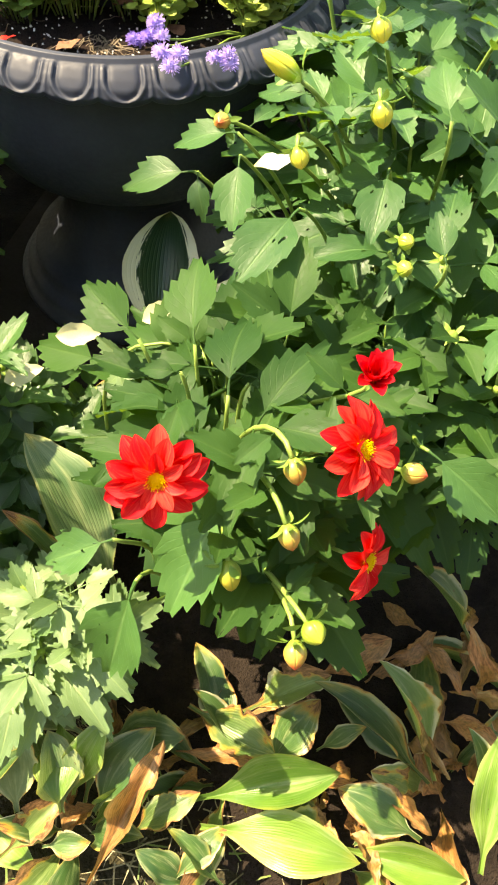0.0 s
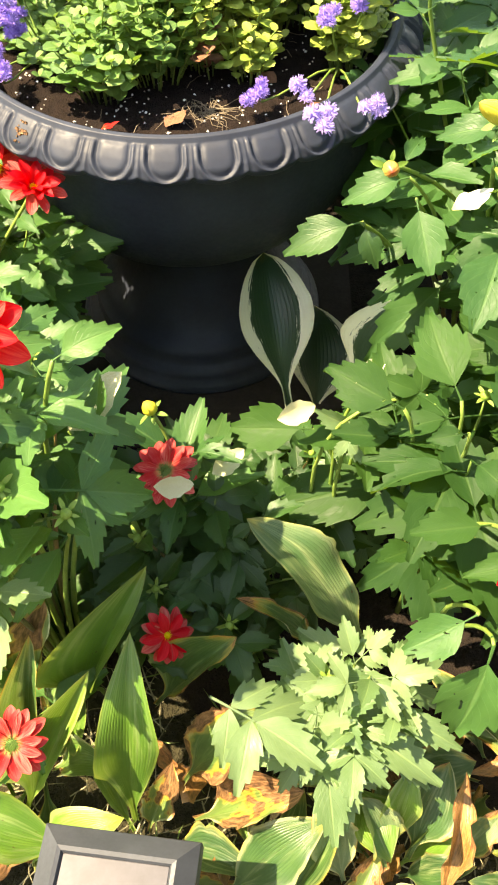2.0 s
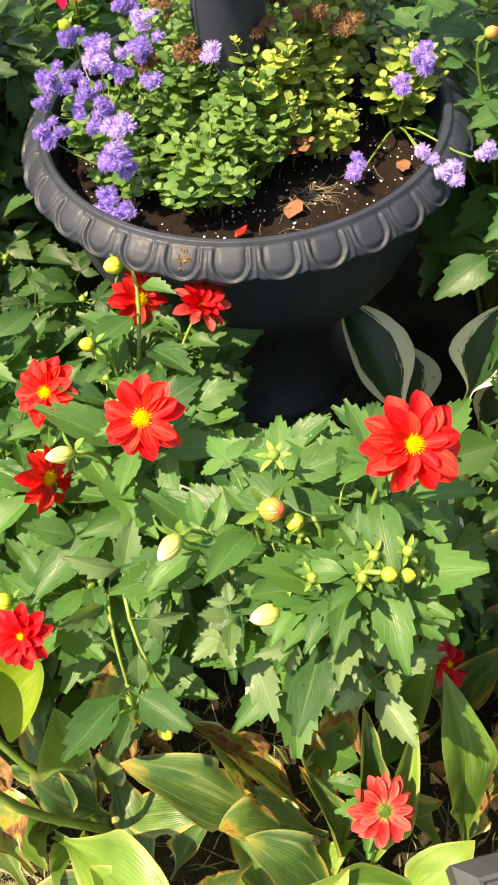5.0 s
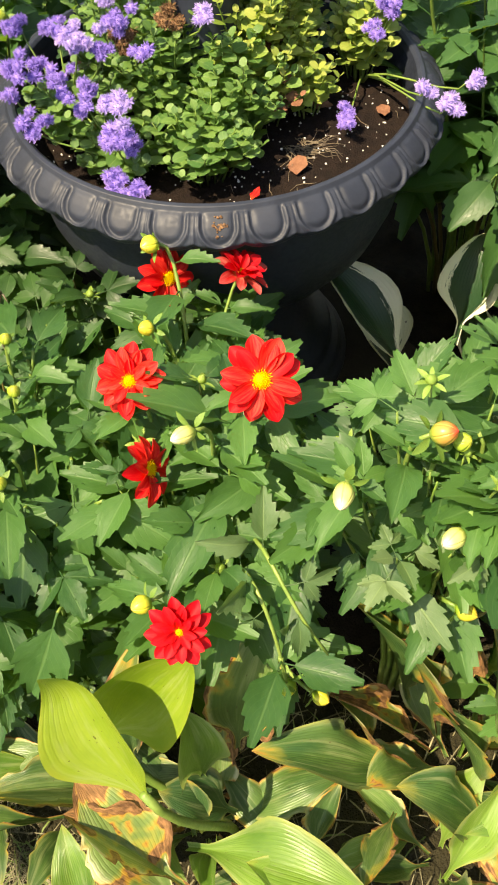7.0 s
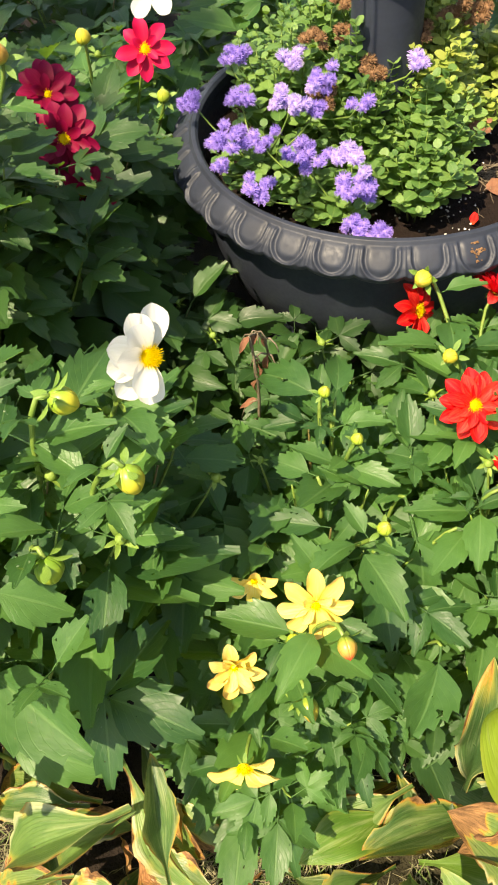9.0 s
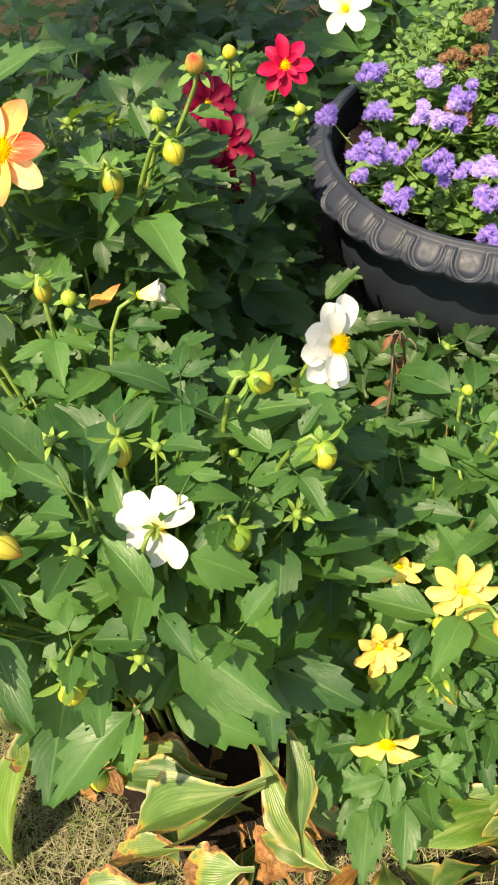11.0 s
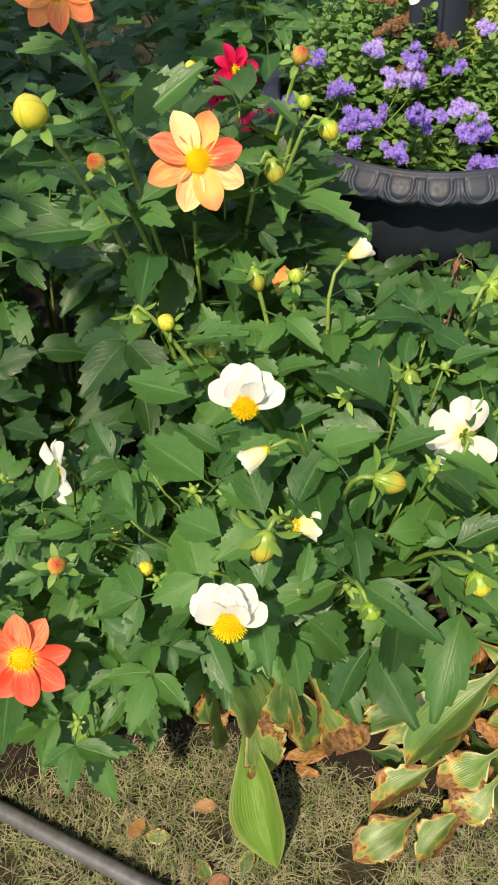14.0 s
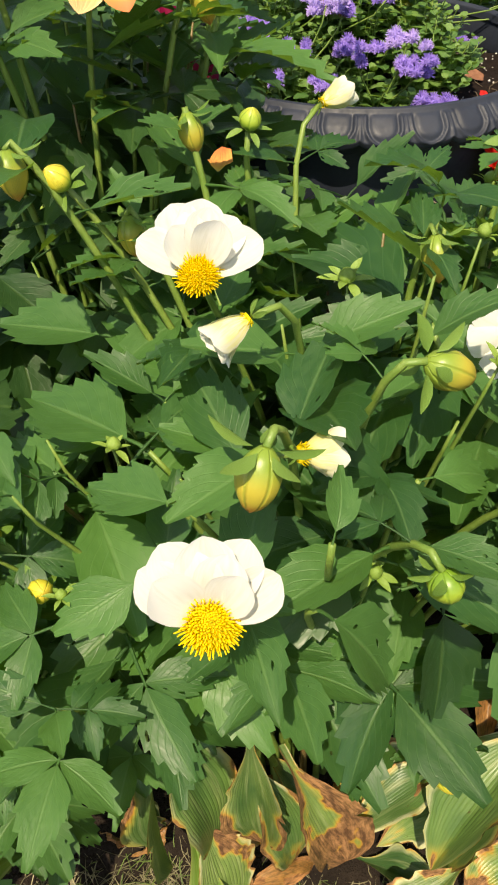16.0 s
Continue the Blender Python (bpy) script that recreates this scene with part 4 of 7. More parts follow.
def floss_cluster(plant, at, spread, count, material, seed):
    """A loose cluster of fluffy heads on a common stalk."""
    rr = random.Random(seed)
    base = plant.matrix_basis.translation
    g = Geo()
    for k in range(round(count * 1.5)):
        p = Vector(at) + Vector((rr.uniform(-1, 1), rr.uniform(-1, 1), rr.uniform(-0.5, 0.5))) * spread
        g.add(FLOSS[k % 3], Matrix.Translation(p - base) @ Matrix.Scale(rr.uniform(0.0075, 0.0105), 4))
    head = part("flower_head", g, material, plant)
    a, b = Vector((0, 0, -0.005)), Vector(at) - base
    part("flower_stem", tube(bend(a, a + UP * 0.05, b - UP * 0.04, b, 7), 0.0016, 0.001, 5), M_STEM, plant)
    return head


LILAC = "lilac floss flower with fluffy clustered heads in the urn"
fp = floss_plant((-0.27, 1.12), 1, LILAC)
floss_cluster(fp, (-0.283, 1.157, 0.590), 0.024, 9, M_AGERATUM, 1)
floss_cluster(fp, (-0.290, 1.097, 0.600), 0.020, 7, M_AGERATUM_PALE, 2)
floss_cluster(fp, (-0.308, 1.089, 0.575), 0.020, 8, M_AGERATUM, 3)
floss_cluster(fp, (-0.330, 1.207, 0.565), 0.017, 5, M_AGERATUM, 4)
floss_cluster(fp, (-0.335, 1.077, 0.540), 0.013, 4, M_AGERATUM, 5)
floss_cluster(fp, (-0.331, 1.045, 0.535), 0.015, 5, M_AGERATUM, 6)
floss_cluster(fp, (-0.259, 1.226, 0.585), 0.014, 4, M_AGERATUM, 7)
fp = floss_plant((-0.24, 1.24), 2, LILAC)
floss_cluster(fp, (-0.277, 1.258, 0.595), 0.024, 9, M_AGERATUM, 8)
floss_cluster(fp, (-0.204, 1.277, 0.605), 0.018, 6, M_AGERATUM, 9)
floss_cluster(fp, (-0.250, 1.191, 0.635), 0.022, 8, M_AGERATUM_PALE, 10)
floss_cluster(fp, (-0.307, 1.258, 0.570), 0.010, 3, M_AGERATUM, 11)
floss_cluster(fp, (-0.207, 1.344, 0.590), 0.014, 5, M_AGERATUM, 12)
floss_cluster(fp, (-0.237, 1.165, 0.625), 0.010, 3, M_AGERATUM, 13)
fp = floss_plant((-0.09, 1.28), 3, LILAC)
floss_cluster(fp, (-0.197, 1.166, 0.640), 0.017, 6, M_AGERATUM, 14)
floss_cluster(fp, (-0.236, 1.111, 0.635), 0.010, 3, M_AGERATUM, 15)
floss_cluster(fp, (-0.160, 1.221, 0.640), 0.015, 5, M_AGERATUM_PALE, 16)
floss_cluster(fp, (-0.141, 1.311, 0.620), 0.014, 5, M_AGERATUM, 17)
floss_cluster(fp, (-0.173, 1.058, 0.665), 0.011, 3, M_AGERATUM_PALE, 18)
fp = floss_plant((0.06, 0.985), 4, LILAC)
floss_cluster(fp, (0.075, 0.960, 0.605), 0.018, 5, M_AGERATUM, 18)
floss_cluster(fp, (0.035, 0.955, 0.590), 0.014, 3, M_AGERATUM, 19)
floss_cluster(fp, (-0.030, 0.815, 0.566), 0.014, 2, M_AGERATUM_PALE, 20)
floss_cluster(fp, (-0.037, 0.842, 0.585), 0.010, 2, M_AGERATUM_PALE, 21)
floss_cluster(fp, (0.024, 0.819, 0.571), 0.010, 2, M_AGERATUM_PALE, 22)
floss_cluster(fp, (-0.060, 0.935, 0.525), 0.014, 4, M_AGERATUM, 23)
fp = floss_plant((0.02, 1.16), 5, "spent floss flower with dry brown seed heads in the urn")
for k, p in enumerate(((-0.04, 1.055, 0.665), (0.0, 1.03, 0.65), (-0.17, 1.12, 0.645), (-0.085, 1.075, 0.66), (-0.14, 1.20, 0.66), (-0.10, 1.17, 0.655), (-0.05, 1.20, 0.67), (0.04, 1.10, 0.665), (-0.20, 1.17, 0.62), (-0.02, 1.13, 0.66))):
    floss_cluster(fp, p, 0.015, 5, M_SEED, 40 + k)


tier_soil = Geo()
for j in range(6):
    for i in range(32):
        rad, a = 0.1082 * j / 5, 2 * math.pi * i / 32
        tier_soil.v.append(Vector((rad * math.cos(a), rad * math.sin(a), 0.008 * noise.noise(Vector((rad * 30 * math.cos(a), rad * 30 * math.sin(a), 5))))))
        tier_soil.uv.append((i / 32, j / 5))
for j in range(5):
    for i in range(32):
        a, b = j * 32 + i, j * 32 + (i + 1) % 32
        tier_soil.f.append((a, b, b + 32, a + 32))
tier = tagged(new("potting_soil", tier_soil.mesh("potting_soil", M_SOIL)), "dark potting soil in the upper tier", "soil", "", "structure")
tier.matrix_basis = Matrix.Translation((URN.x - 0.005, URN.y + 0.01, 1.295))

petunia = thing("petunia_plant", (URN.x, URN.y + 0.01, 1.285), "white petunia trailing from the upper tier", "plant")
pb = petunia.matrix_basis.translation
for k, (q, w) in enumerate((((-0.485, 1.219, 0.855), (-0.6, -0.3, 0.5)), ((-0.470, 1.240, 0.885), (-0.7, -0.3, 0.3)))):
    head = part("flower", EYE_SMALL, None, petunia, "white trumpet bloom", Matrix.Translation(Vector(q) - pb) @ face_of(w) @ Matrix.Scale(0.024, 4))
    for i in range(5):
        part("petal", P_WHITE[i % 3], None, head, "", Matrix.Rotation(radians(72 * i), 4, "Z") @ Matrix.Translation((0, 0.05, -0.02)) @ Matrix.Rotation(radians(12), 4, "X"))
    end = Vector(q) - Vector(w).normalized() * 0.01
    part("trailing_stem", tube([v - pb for v in bend(pb + Vector((-0.10, 0.03, 0.0)), pb + Vector((-0.18, 0.06, 0.10)), end + Vector((0.10, -0.02, 0.04)), end, 10)], 0.002, 0.0015), M_STEM, petunia)

mound = Geo()
rr_p = random.Random(12)
for k in range(120):
    a, d = k * 2.39996, math.sqrt((k + 0.5) / 120)
    e = rr_p.uniform(0.0, 0.9)
    q = Vector((0.115 * d * math.cos(a), 0.115 * d * math.sin(a), 0.025 + 0.045 * (1 - d * d) + rr_p.uniform(-0.01, 0.012)))
    mound.add(ROUND, aim(q, (math.cos(a) * math.cos(e), math.sin(a) * math.cos(e), math.sin(e)), UP, rr_p.uniform(0.025, 0.04), rr_p.uniform(-25, 25)))
tagged(part("foliage", mound, M_OREGANO, petunia), kind="stuff")

# ---- dahlias ----
RED_D = "red dahlia plant with toothed green leaves and round buds"
# front, scarlet blooms low over the hostas
p = dahlia((0.03, 0.52), RED_D)
sprig(p, (0.000, 0.505, 0.475), (-0.008, 0.587, 0.500), 0, "dimmed")
sprig(p, (-0.100, 0.602, 0.340), (-0.178, 0.642, 0.310), 1, "dimmed")
sprig(p, (-0.051, 0.515, 0.470), (-0.108, 0.565, 0.480), 0, "dimmed")
sprig(p, (0.028, 0.426, 0.500), (0.036, 0.515, 0.510), 3, "dimmed")
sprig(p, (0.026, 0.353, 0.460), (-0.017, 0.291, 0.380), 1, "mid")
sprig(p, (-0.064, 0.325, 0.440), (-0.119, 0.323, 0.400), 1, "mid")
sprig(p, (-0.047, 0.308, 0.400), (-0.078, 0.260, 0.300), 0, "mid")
sprig(p, (-0.012, 0.467, 0.480), (-0.046, 0.470, 0.480), 3, "dimmed")
sprig(p, (0.046, 0.447, 0.490), (0.086, 0.439, 0.470), 3, "dimmed")
LEAF_OF[p.name] = "dimmed"
red_double(p, (-0.027, 0.332, 0.518), (0.05, -0.90, 0.55), 0.039, (0.0, 0.46, 0.2), 1)
red_double(p, (0.120, 0.336, 0.552), (0.60, -0.45, 0.62), 0.038, (0.06, 0.46, 0.2), 2)
red_open(p, (0.146, 0.320, 0.412), (0.80, -0.5, 0.30), 0.036, (0.07, 0.45, 0.15), 3)
flower(p, (0.134, 0.397, 0.556), (0, -0.25, 1), 0.027, ((8, 62, 0.95, P_CRIMSON), (7, 74, 0.95, P_CRIMSON), (5, 84, 0.9, P_CRIMSON)), EYE_SMALL, (0.06, 0.5, 0.3), "tightly furled opening red bloom", 0, 71)
bud(p, (0.073, 0.345, 0.527), (0.2, -0.5, -0.6), 0.022, "red", (0.03, 0.46, 0.3), 2)
bud(p, (0.07, 0.312, 0.487), (0.2, -0.5, -0.5), 0.022, "red", (0.03, 0.46, 0.3), 3)
bud(p, (0.028, 0.308, 0.436), (0.1, -0.4, -0.7), 0.026, "spent", (0.02, 0.44, 0.25), 4)
bud(p, (0.090, 0.262, 0.42), (0.3, -0.6, 0.1), 0.024, "green", (0.03, 0.42, 0.2), 5)
bud(p, (0.082, 0.256, 0.40), (0.0, -0.7, -0.3), 0.024, "red", (0.03, 0.42, 0.2), 6)
bud(p, (0.165, 0.36, 0.49), (0.5, -0.3, 0.2), 0.022, "red", (0.08, 0.46, 0.3), 7)
worn_at = [(-0.10, 0.44, 0.14), (-0.135, 0.49, 0.18), (-0.165, 0.53, 0.21)]
clear_a = worn_at + [(-0.029, 0.331, 0.5), (0.143, 0.352, 0.5), (0.148, 0.319, 0.38), (0.086, 0.258, 0.38), (0.073, 0.345, 0.5), (0.028, 0.305, 0.41)]
shoots(p, (0.055, 0.475, 0), 0.135, 0.13, 0, 0.47, 0.36, 15, 4, 0.112, "dimmed", 21, clear_a, 0.55)

p = dahlia((0.30, 0.85), "tall dahlia plant with yellow buds and broad green leaves")
LEAF_OF[p.name] = "soft"
sprig(p, (0.099, 0.641, 0.520), (0.041, 0.563, 0.500), 0, "soft")
sprig(p, (-0.002, 0.749, 0.480), (-0.081, 0.753, 0.460), 3, "deep")
sprig(p, (0.001, 0.749, 0.480), (0.003, 0.712, 0.450), 3, "deep")
sprig(p, (0.044, 0.723, 0.520), (0.036, 0.658, 0.480), 1, "soft")
sprig(p, (0.041, 0.739, 0.535), (-0.023, 0.744, 0.520), 3, "soft")
sprig(p, (0.180, 0.651, 0.560), (0.159, 0.579, 0.540), 0, "soft")
sprig(p, (0.204, 0.407, 0.450), (0.268, 0.356, 0.420), 0, "soft")
sprig(p, (0.225, 0.555, 0.530), (0.217, 0.600, 0.550), 1, "soft")
sprig(p, (0.110, 0.703, 0.600), (0.057, 0.725, 0.590), 3, "soft")
sprig(p, (0.232, 0.669, 0.600), (0.222, 0.733, 0.620), 0, "soft")
shoots(p, (0.30, 0.86, 0), 0.26, 0.36, 10, 0.60, 0.42, 30, 5, 0.118, "soft", 22, [(0.09, 0.671, 0.6), (0.162, 0.66, 0.58), (0.092, 0.652, 0.54), (0.184, 0.56, 0.5), (0.163, 0.732, 0.62), (0.072, 0.673, 0.52)])
bud(p, (0.09, 0.671, 0.633), (-0.7, 0.0, 0.5), 0.030, "long", (0.2, 0.8, 0.3), 11, 35)
bud(p, (0.162, 0.665, 0.62), (0.1, -0.5, -0.5), 0.024, "yellow", (0.22, 0.8, 0.3), 12)
bud(p, (0.092, 0.657, 0.577), (0.1, -0.5, -0.3), 0.022, "yellow", (0.2, 0.8, 0.3), 13)
bud(p, (0.028, 0.76, 0.535), (-0.2, -0.6, 0.3), 0.022, "red", (0.2, 0.8, 0.3), 14)
bud(p, (0.184, 0.572, 0.543), (0.2, -0.5, 0.3), 0.018, "green", (0.22, 0.75, 0.3), 15)
bud(p, (0.184, 0.552, 0.528), (0.1, -0.5, 0.4), 0.018, "green", (0.22, 0.75, 0.3), 16)
bud(p, (0.163, 0.738, 0.657), (0.1, -0.5, -0.4), 0.024, "yellow", (0.25, 0.85, 0.3), 17)
bud(p, (0.31, 0.80, 0.62), (0.1, -0.5, 0.4), 0.018, "green", (0.28, 0.85, 0.3), 18)
bud(p, (0.14, 0.93, 0.62), (0.1, -0.5, 0.4), 0.020, "red", (0.2, 0.9, 0.3), 19)
litter("fallen_petal", (0.055, 0.673, 0.543), 0.045, -80, M_WHITE, "white dahlia petal caught on a leaf", "petal", 0.5)

LOW = "low dahlia plant with small toothed leaves in the shade"
p = dahlia((0.22, 0.52), RED_D)
shoots(p, (0.22, 0.53, 0), 0.13, 0.12, 0, 0.44, 0.34, 13, 4, 0.095, "dimmed", 23)
p = dahlia((-0.14, 0.36), "pale green young dahlia with deeply cut leaves in full sun")
shoots(p, (-0.145, 0.345, 0), 0.070, 0.06, 0, 0.27, 0.19, 10, 4, 0.070, "pale", 24, worn_at, 0.3)
part("leaf", LEAVES["pale"][6], None, p, "limp pale compound leaf", aim(Vector((-0.282, 0.385, 0.245)) - p.matrix_basis.translation, (0.083, -0.087, 0.0), UP, 0.13))
p = dahlia((-0.24, 0.58), LOW)
flower(p, (-0.264, 0.611, 0.319), (-0.15, -0.25, 0.85), 0.036, ((12, 5, 1.0, P_FADED), (10, 25, 0.85, P_FADED)), EYE_FADED, (-0.23, 0.6, 0.1), "faded red and pink bloom with a pale eye", 0, 31)
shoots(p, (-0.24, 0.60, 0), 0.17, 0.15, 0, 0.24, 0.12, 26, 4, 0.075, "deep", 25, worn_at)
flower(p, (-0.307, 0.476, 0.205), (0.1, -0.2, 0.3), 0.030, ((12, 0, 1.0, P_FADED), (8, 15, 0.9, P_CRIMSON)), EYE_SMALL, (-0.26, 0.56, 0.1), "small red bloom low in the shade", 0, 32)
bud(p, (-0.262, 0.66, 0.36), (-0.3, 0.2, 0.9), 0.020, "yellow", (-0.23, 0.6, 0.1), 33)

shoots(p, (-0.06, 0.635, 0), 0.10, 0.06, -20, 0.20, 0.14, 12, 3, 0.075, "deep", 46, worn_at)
flower(p, (-0.482, 0.403, 0.230), (-0.1, -0.5, 0.85), 0.036, ((12, 2, 1.0, P_FADED), (11, 14, 0.85, P_FADED)), EYE_FADED, (-0.40, 0.50, 0.0), "faded red bloom with a greenish eye among the hostas", 0, 34)
# tall scarlet dahlia whose bloom stands nearest the walk
p = tall = dahlia((-0.44, 0.56), RED_D)
sprig(p, (-0.339, 0.544, 0.610), (-0.292, 0.546, 0.630), 3, "mid")
sprig(p, (-0.380, 0.499, 0.520), (-0.293, 0.486, 0.480), 2, "mid")
sprig(p, (-0.442, 0.567, 0.580), (-0.470, 0.635, 0.570), 1, "mid")
sprig(p, (-0.439, 0.536, 0.580), (-0.473, 0.531, 0.550), 3, "mid")
sprig(p, (-0.408, 0.522, 0.590), (-0.359, 0.517, 0.570), 0, "mid")
red_double(p, (-0.385, 0.525, 0.676), (-0.15, -0.55, 0.8), 0.039, (-0.42, 0.55, 0.3), 5)
bud(p, (-0.469, 0.597, 0.584), (0.1, -0.5, 0.4), 0.026, "red", (-0.45, 0.6, 0.3), 21)
bud(p, (-0.530, 0.638, 0.550), (-0.7, -0.3, 0.2), 0.026, "pale", (-0.48, 0.6, 0.3), 22)
bud(p, (-0.499, 0.540, 0.523), (-0.6, 0.1, 0.3), 0.026, "pale", (-0.45, 0.58, 0.3), 23)
bud(p, (-0.455, 0.58, 0.57), (0.0, -0.5, 0.5), 0.020, "green", (-0.44, 0.58, 0.3), 24)
bud(p, (-0.445, 0.485, 0.61), (0.2, -0.6, 0.4), 0.015, "green", (-0.43, 0.54, 0.3), 25)
bud(p, (-0.432, 0.478, 0.60), (0.4, -0.6, 0.4), 0.014, "green", (-0.43, 0.54, 0.3), 26)
bud(p, (-0.508, 0.520, 0.415), (0.0, -0.6, 0.1), 0.022, "yellow", (-0.44, 0.52, 0.2), 27)
shoots(p, (-0.425, 0.585, 0), 0.125, 0.085, -45, 0.60, 0.48, 18, 4, 0.080, "mid", 26, [(-0.385, 0.525, 0.66), (-0.469, 0.595, 0.55), (-0.489, 0.544, 0.49), (-0.44, 0.48, 0.57), (-0.539, 0.635, 0.52)], 0.66)
# Pale leaf colour here stands in for sun on some leaves.
shoots(p, (-0.45, 0.545, 0), 0.10, 0.07, -45, 0.56, 0.47, 6, 3, 0.060, "pale", 47, [(-0.385, 0.525, 0.62), (-0.469, 0.595, 0.55)], 0.7)

p = dahlia((-0.56, 0.80), RED_D)
red_open(p, (-0.489, 0.755, 0.563), (-0.45, -0.5, 0.75), 0.039, (-0.53, 0.8, 0.3), 6)
red_double(p, (-0.533, 0.883, 0.516), (-0.55, -0.35, 0.75), 0.036, (-0.55, 0.83, 0.3), 7)
red_open(p, (-0.578, 0.829, 0.462), (0.40, -0.75, 0.35), 0.035, (-0.56, 0.82, 0.3), 8)
flower(p, (-0.684, 0.707, 0.436), (-0.4, -0.45, 0.8), 0.030, ((9, 8, 1.0, P_CRIMSON), (9, 24, 0.85, P_CRIMSON), (7, 45, 0.6, P_CRIMSON)), EYE_SMALL, (-0.6, 0.78, 0.2), "small crimson double bloom", 0, 9)
red_open(p, (-0.361, 0.985, 0.462), (-0.15, -0.75, 0.4), 0.038, (-0.48, 0.86, 0.25), 10)
flower(p, (-0.325, 0.905, 0.485), (0.3, -0.3, 0.8), 0.034, ((9, 15, 1.0, P_FADED), (9, 35, 0.85, P_CRIMSON), (7, 55, 0.6, P_CRIMSON)), EYE_SMALL, (-0.46, 0.86, 0.25), "small pinkish red double bloom", 0, 11)
bud(p, (-0.376, 0.978, 0.530), (-0.8, 0.1, 0.3), 0.024, "yellow", (-0.48, 0.86, 0.25), 28, 30)
bud(p, (-0.455, 0.923, 0.497), (-0.5, 0.1, 0.4), 0.020, "yellow", (-0.48, 0.86, 0.25), 29)
bud(p, (-0.552, 0.785, 0.533), (-0.7, 0.1, 0.3), 0.024, "pale", (-0.53, 0.8, 0.3), 30)
bud(p, (-0.672, 0.754, 0.42), (-0.7, 0.2, 0.3), 0.022, "yellow", (-0.6, 0.78, 0.2), 31)
bud(p, (-0.62, 0.60, 0.30), (0, -0.5, 0.1), 0.020, "yellow", (-0.57, 0.74, 0.2), 32)
shoots(p, (-0.50, 0.82, 0), 0.16, 0.13, 40, 0.49, 0.36, 24, 6, 0.085, "mid", 27, [(-0.489, 0.755, 0.53), (-0.533, 0.883, 0.48), (-0.578, 0.829, 0.43), (-0.684, 0.707, 0.4), (-0.361, 0.988, 0.43), (-0.325, 0.905, 0.44), (-0.56, 0.785, 0.5), (-0.46, 0.923, 0.47)], 0.4)

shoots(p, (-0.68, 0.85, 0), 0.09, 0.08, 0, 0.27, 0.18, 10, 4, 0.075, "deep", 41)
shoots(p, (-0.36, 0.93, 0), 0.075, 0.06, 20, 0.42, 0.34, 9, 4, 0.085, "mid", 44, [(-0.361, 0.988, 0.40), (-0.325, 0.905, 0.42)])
# Leaves added up-sun of the urn's foot to keep sunlight off it.
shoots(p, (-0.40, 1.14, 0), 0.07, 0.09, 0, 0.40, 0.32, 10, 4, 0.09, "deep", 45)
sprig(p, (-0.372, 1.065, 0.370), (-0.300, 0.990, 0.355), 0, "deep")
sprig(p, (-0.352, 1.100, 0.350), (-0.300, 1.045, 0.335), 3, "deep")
p = dahlia((-0.66, 1.0), "leafy dahlia with insect-eaten leaves beside the urn")
sprig(p, (-0.599, 0.926, 0.420), (-0.669, 0.870, 0.340), 2, "mid")
sprig(p, (-0.664, 0.937, 0.400), (-0.731, 0.891, 0.340), 1, "mid")
sprig(p, (-0.721, 0.846, 0.360), (-0.789, 0.834, 0.280), 0, "mid")
sprig(p, (-0.617, 0.865, 0.420), (-0.605, 0.783, 0.400), 0, "mid")
sprig(p, (-0.543, 1.038, 0.470), (-0.521, 1.131, 0.470), 3, "mid")
sprig(p, (-0.537, 1.028, 0.470), (-0.473, 1.043, 0.480), 3, "mid")
sprig(p, (-0.634, 1.013, 0.460), (-0.627, 1.067, 0.450), 1, "mid")
sprig(p, (-0.642, 0.963, 0.440), (-0.679, 0.973, 0.420), 3, "mid")
shoots(p, (-0.62, 1.01, 0), 0.16, 0.15, 0, 0.47, 0.34, 26, 6, 0.09, "mid", 28, [(-0.765, 0.966, 0.44)])
bud(p, (-0.56, 1.035, 0.50), (0, -0.3, 0.9), 0.016, "green", (-0.6, 1.0, 0.3), 34)
bud(p, (-0.60, 0.985, 0.49), (0, -0.3, 0.9), 0.016, "green", (-0.6, 1.0, 0.3), 35)
bud(p, (-0.68, 0.93, 0.47), (0, -0.3, 0.9), 0.018, "green", (-0.65, 0.98, 0.3), 36)

YEL = "dahlia plant with small yellow blooms low among the leaves"
p = dahlia((-0.79, 1.02), YEL)
flower(p, (-0.765, 0.966, 0.445), (-0.75, -0.35, 0.5), 0.036, ((8, 8, 1.0, P_YELLOW), (4, 40, 0.6, P_YELLOW)), EYE_SMALL, (-0.78, 1.0, 0.2), "yellow bloom with orange petal tips", 0, 12)
flower(p, (-0.831, 1.026, 0.392), (-0.7, -0.5, 0.4), 0.032, ((7, 25, 1.0, P_YELLOW), (6, 45, 0.75, P_YELLOW)), EYE_SMALL, (-0.79, 1.02, 0.15), "crumpled yellow bloom", 0, 13)
flower(p, (-0.901, 0.988, 0.338), (-0.9, -0.3, 0.2), 0.036, ((7, 15, 1.0, P_YELLOW),), EYE_FLAT, (-0.8, 1.01, 0.1), "yellow bloom half hidden by leaves", 0, 14, (1, 2))
flower(p, (-0.755, 1.035, 0.43), (-0.7, -0.3, 0.2), 0.028, ((6, 35, 1.0, P_YELLOW),), EYE_SMALL, (-0.79, 1.04, 0.15), "yellow bloom half hidden by leaves", 0, 15)
flower(p, (-0.745, 1.09, 0.43), (-0.5, 0.1, 0.3), 0.026, ((6, 50, 1.0, P_YELLOW),), EYE_SMALL, (-0.78, 1.04, 0.15), "yellow bloom half hidden by leaves", 0, 16)
bud(p, (-0.801, 0.927, 0.48), (-0.7, -0.5, -0.1), 0.022, "red", (-0.79, 1.0, 0.2), 37)
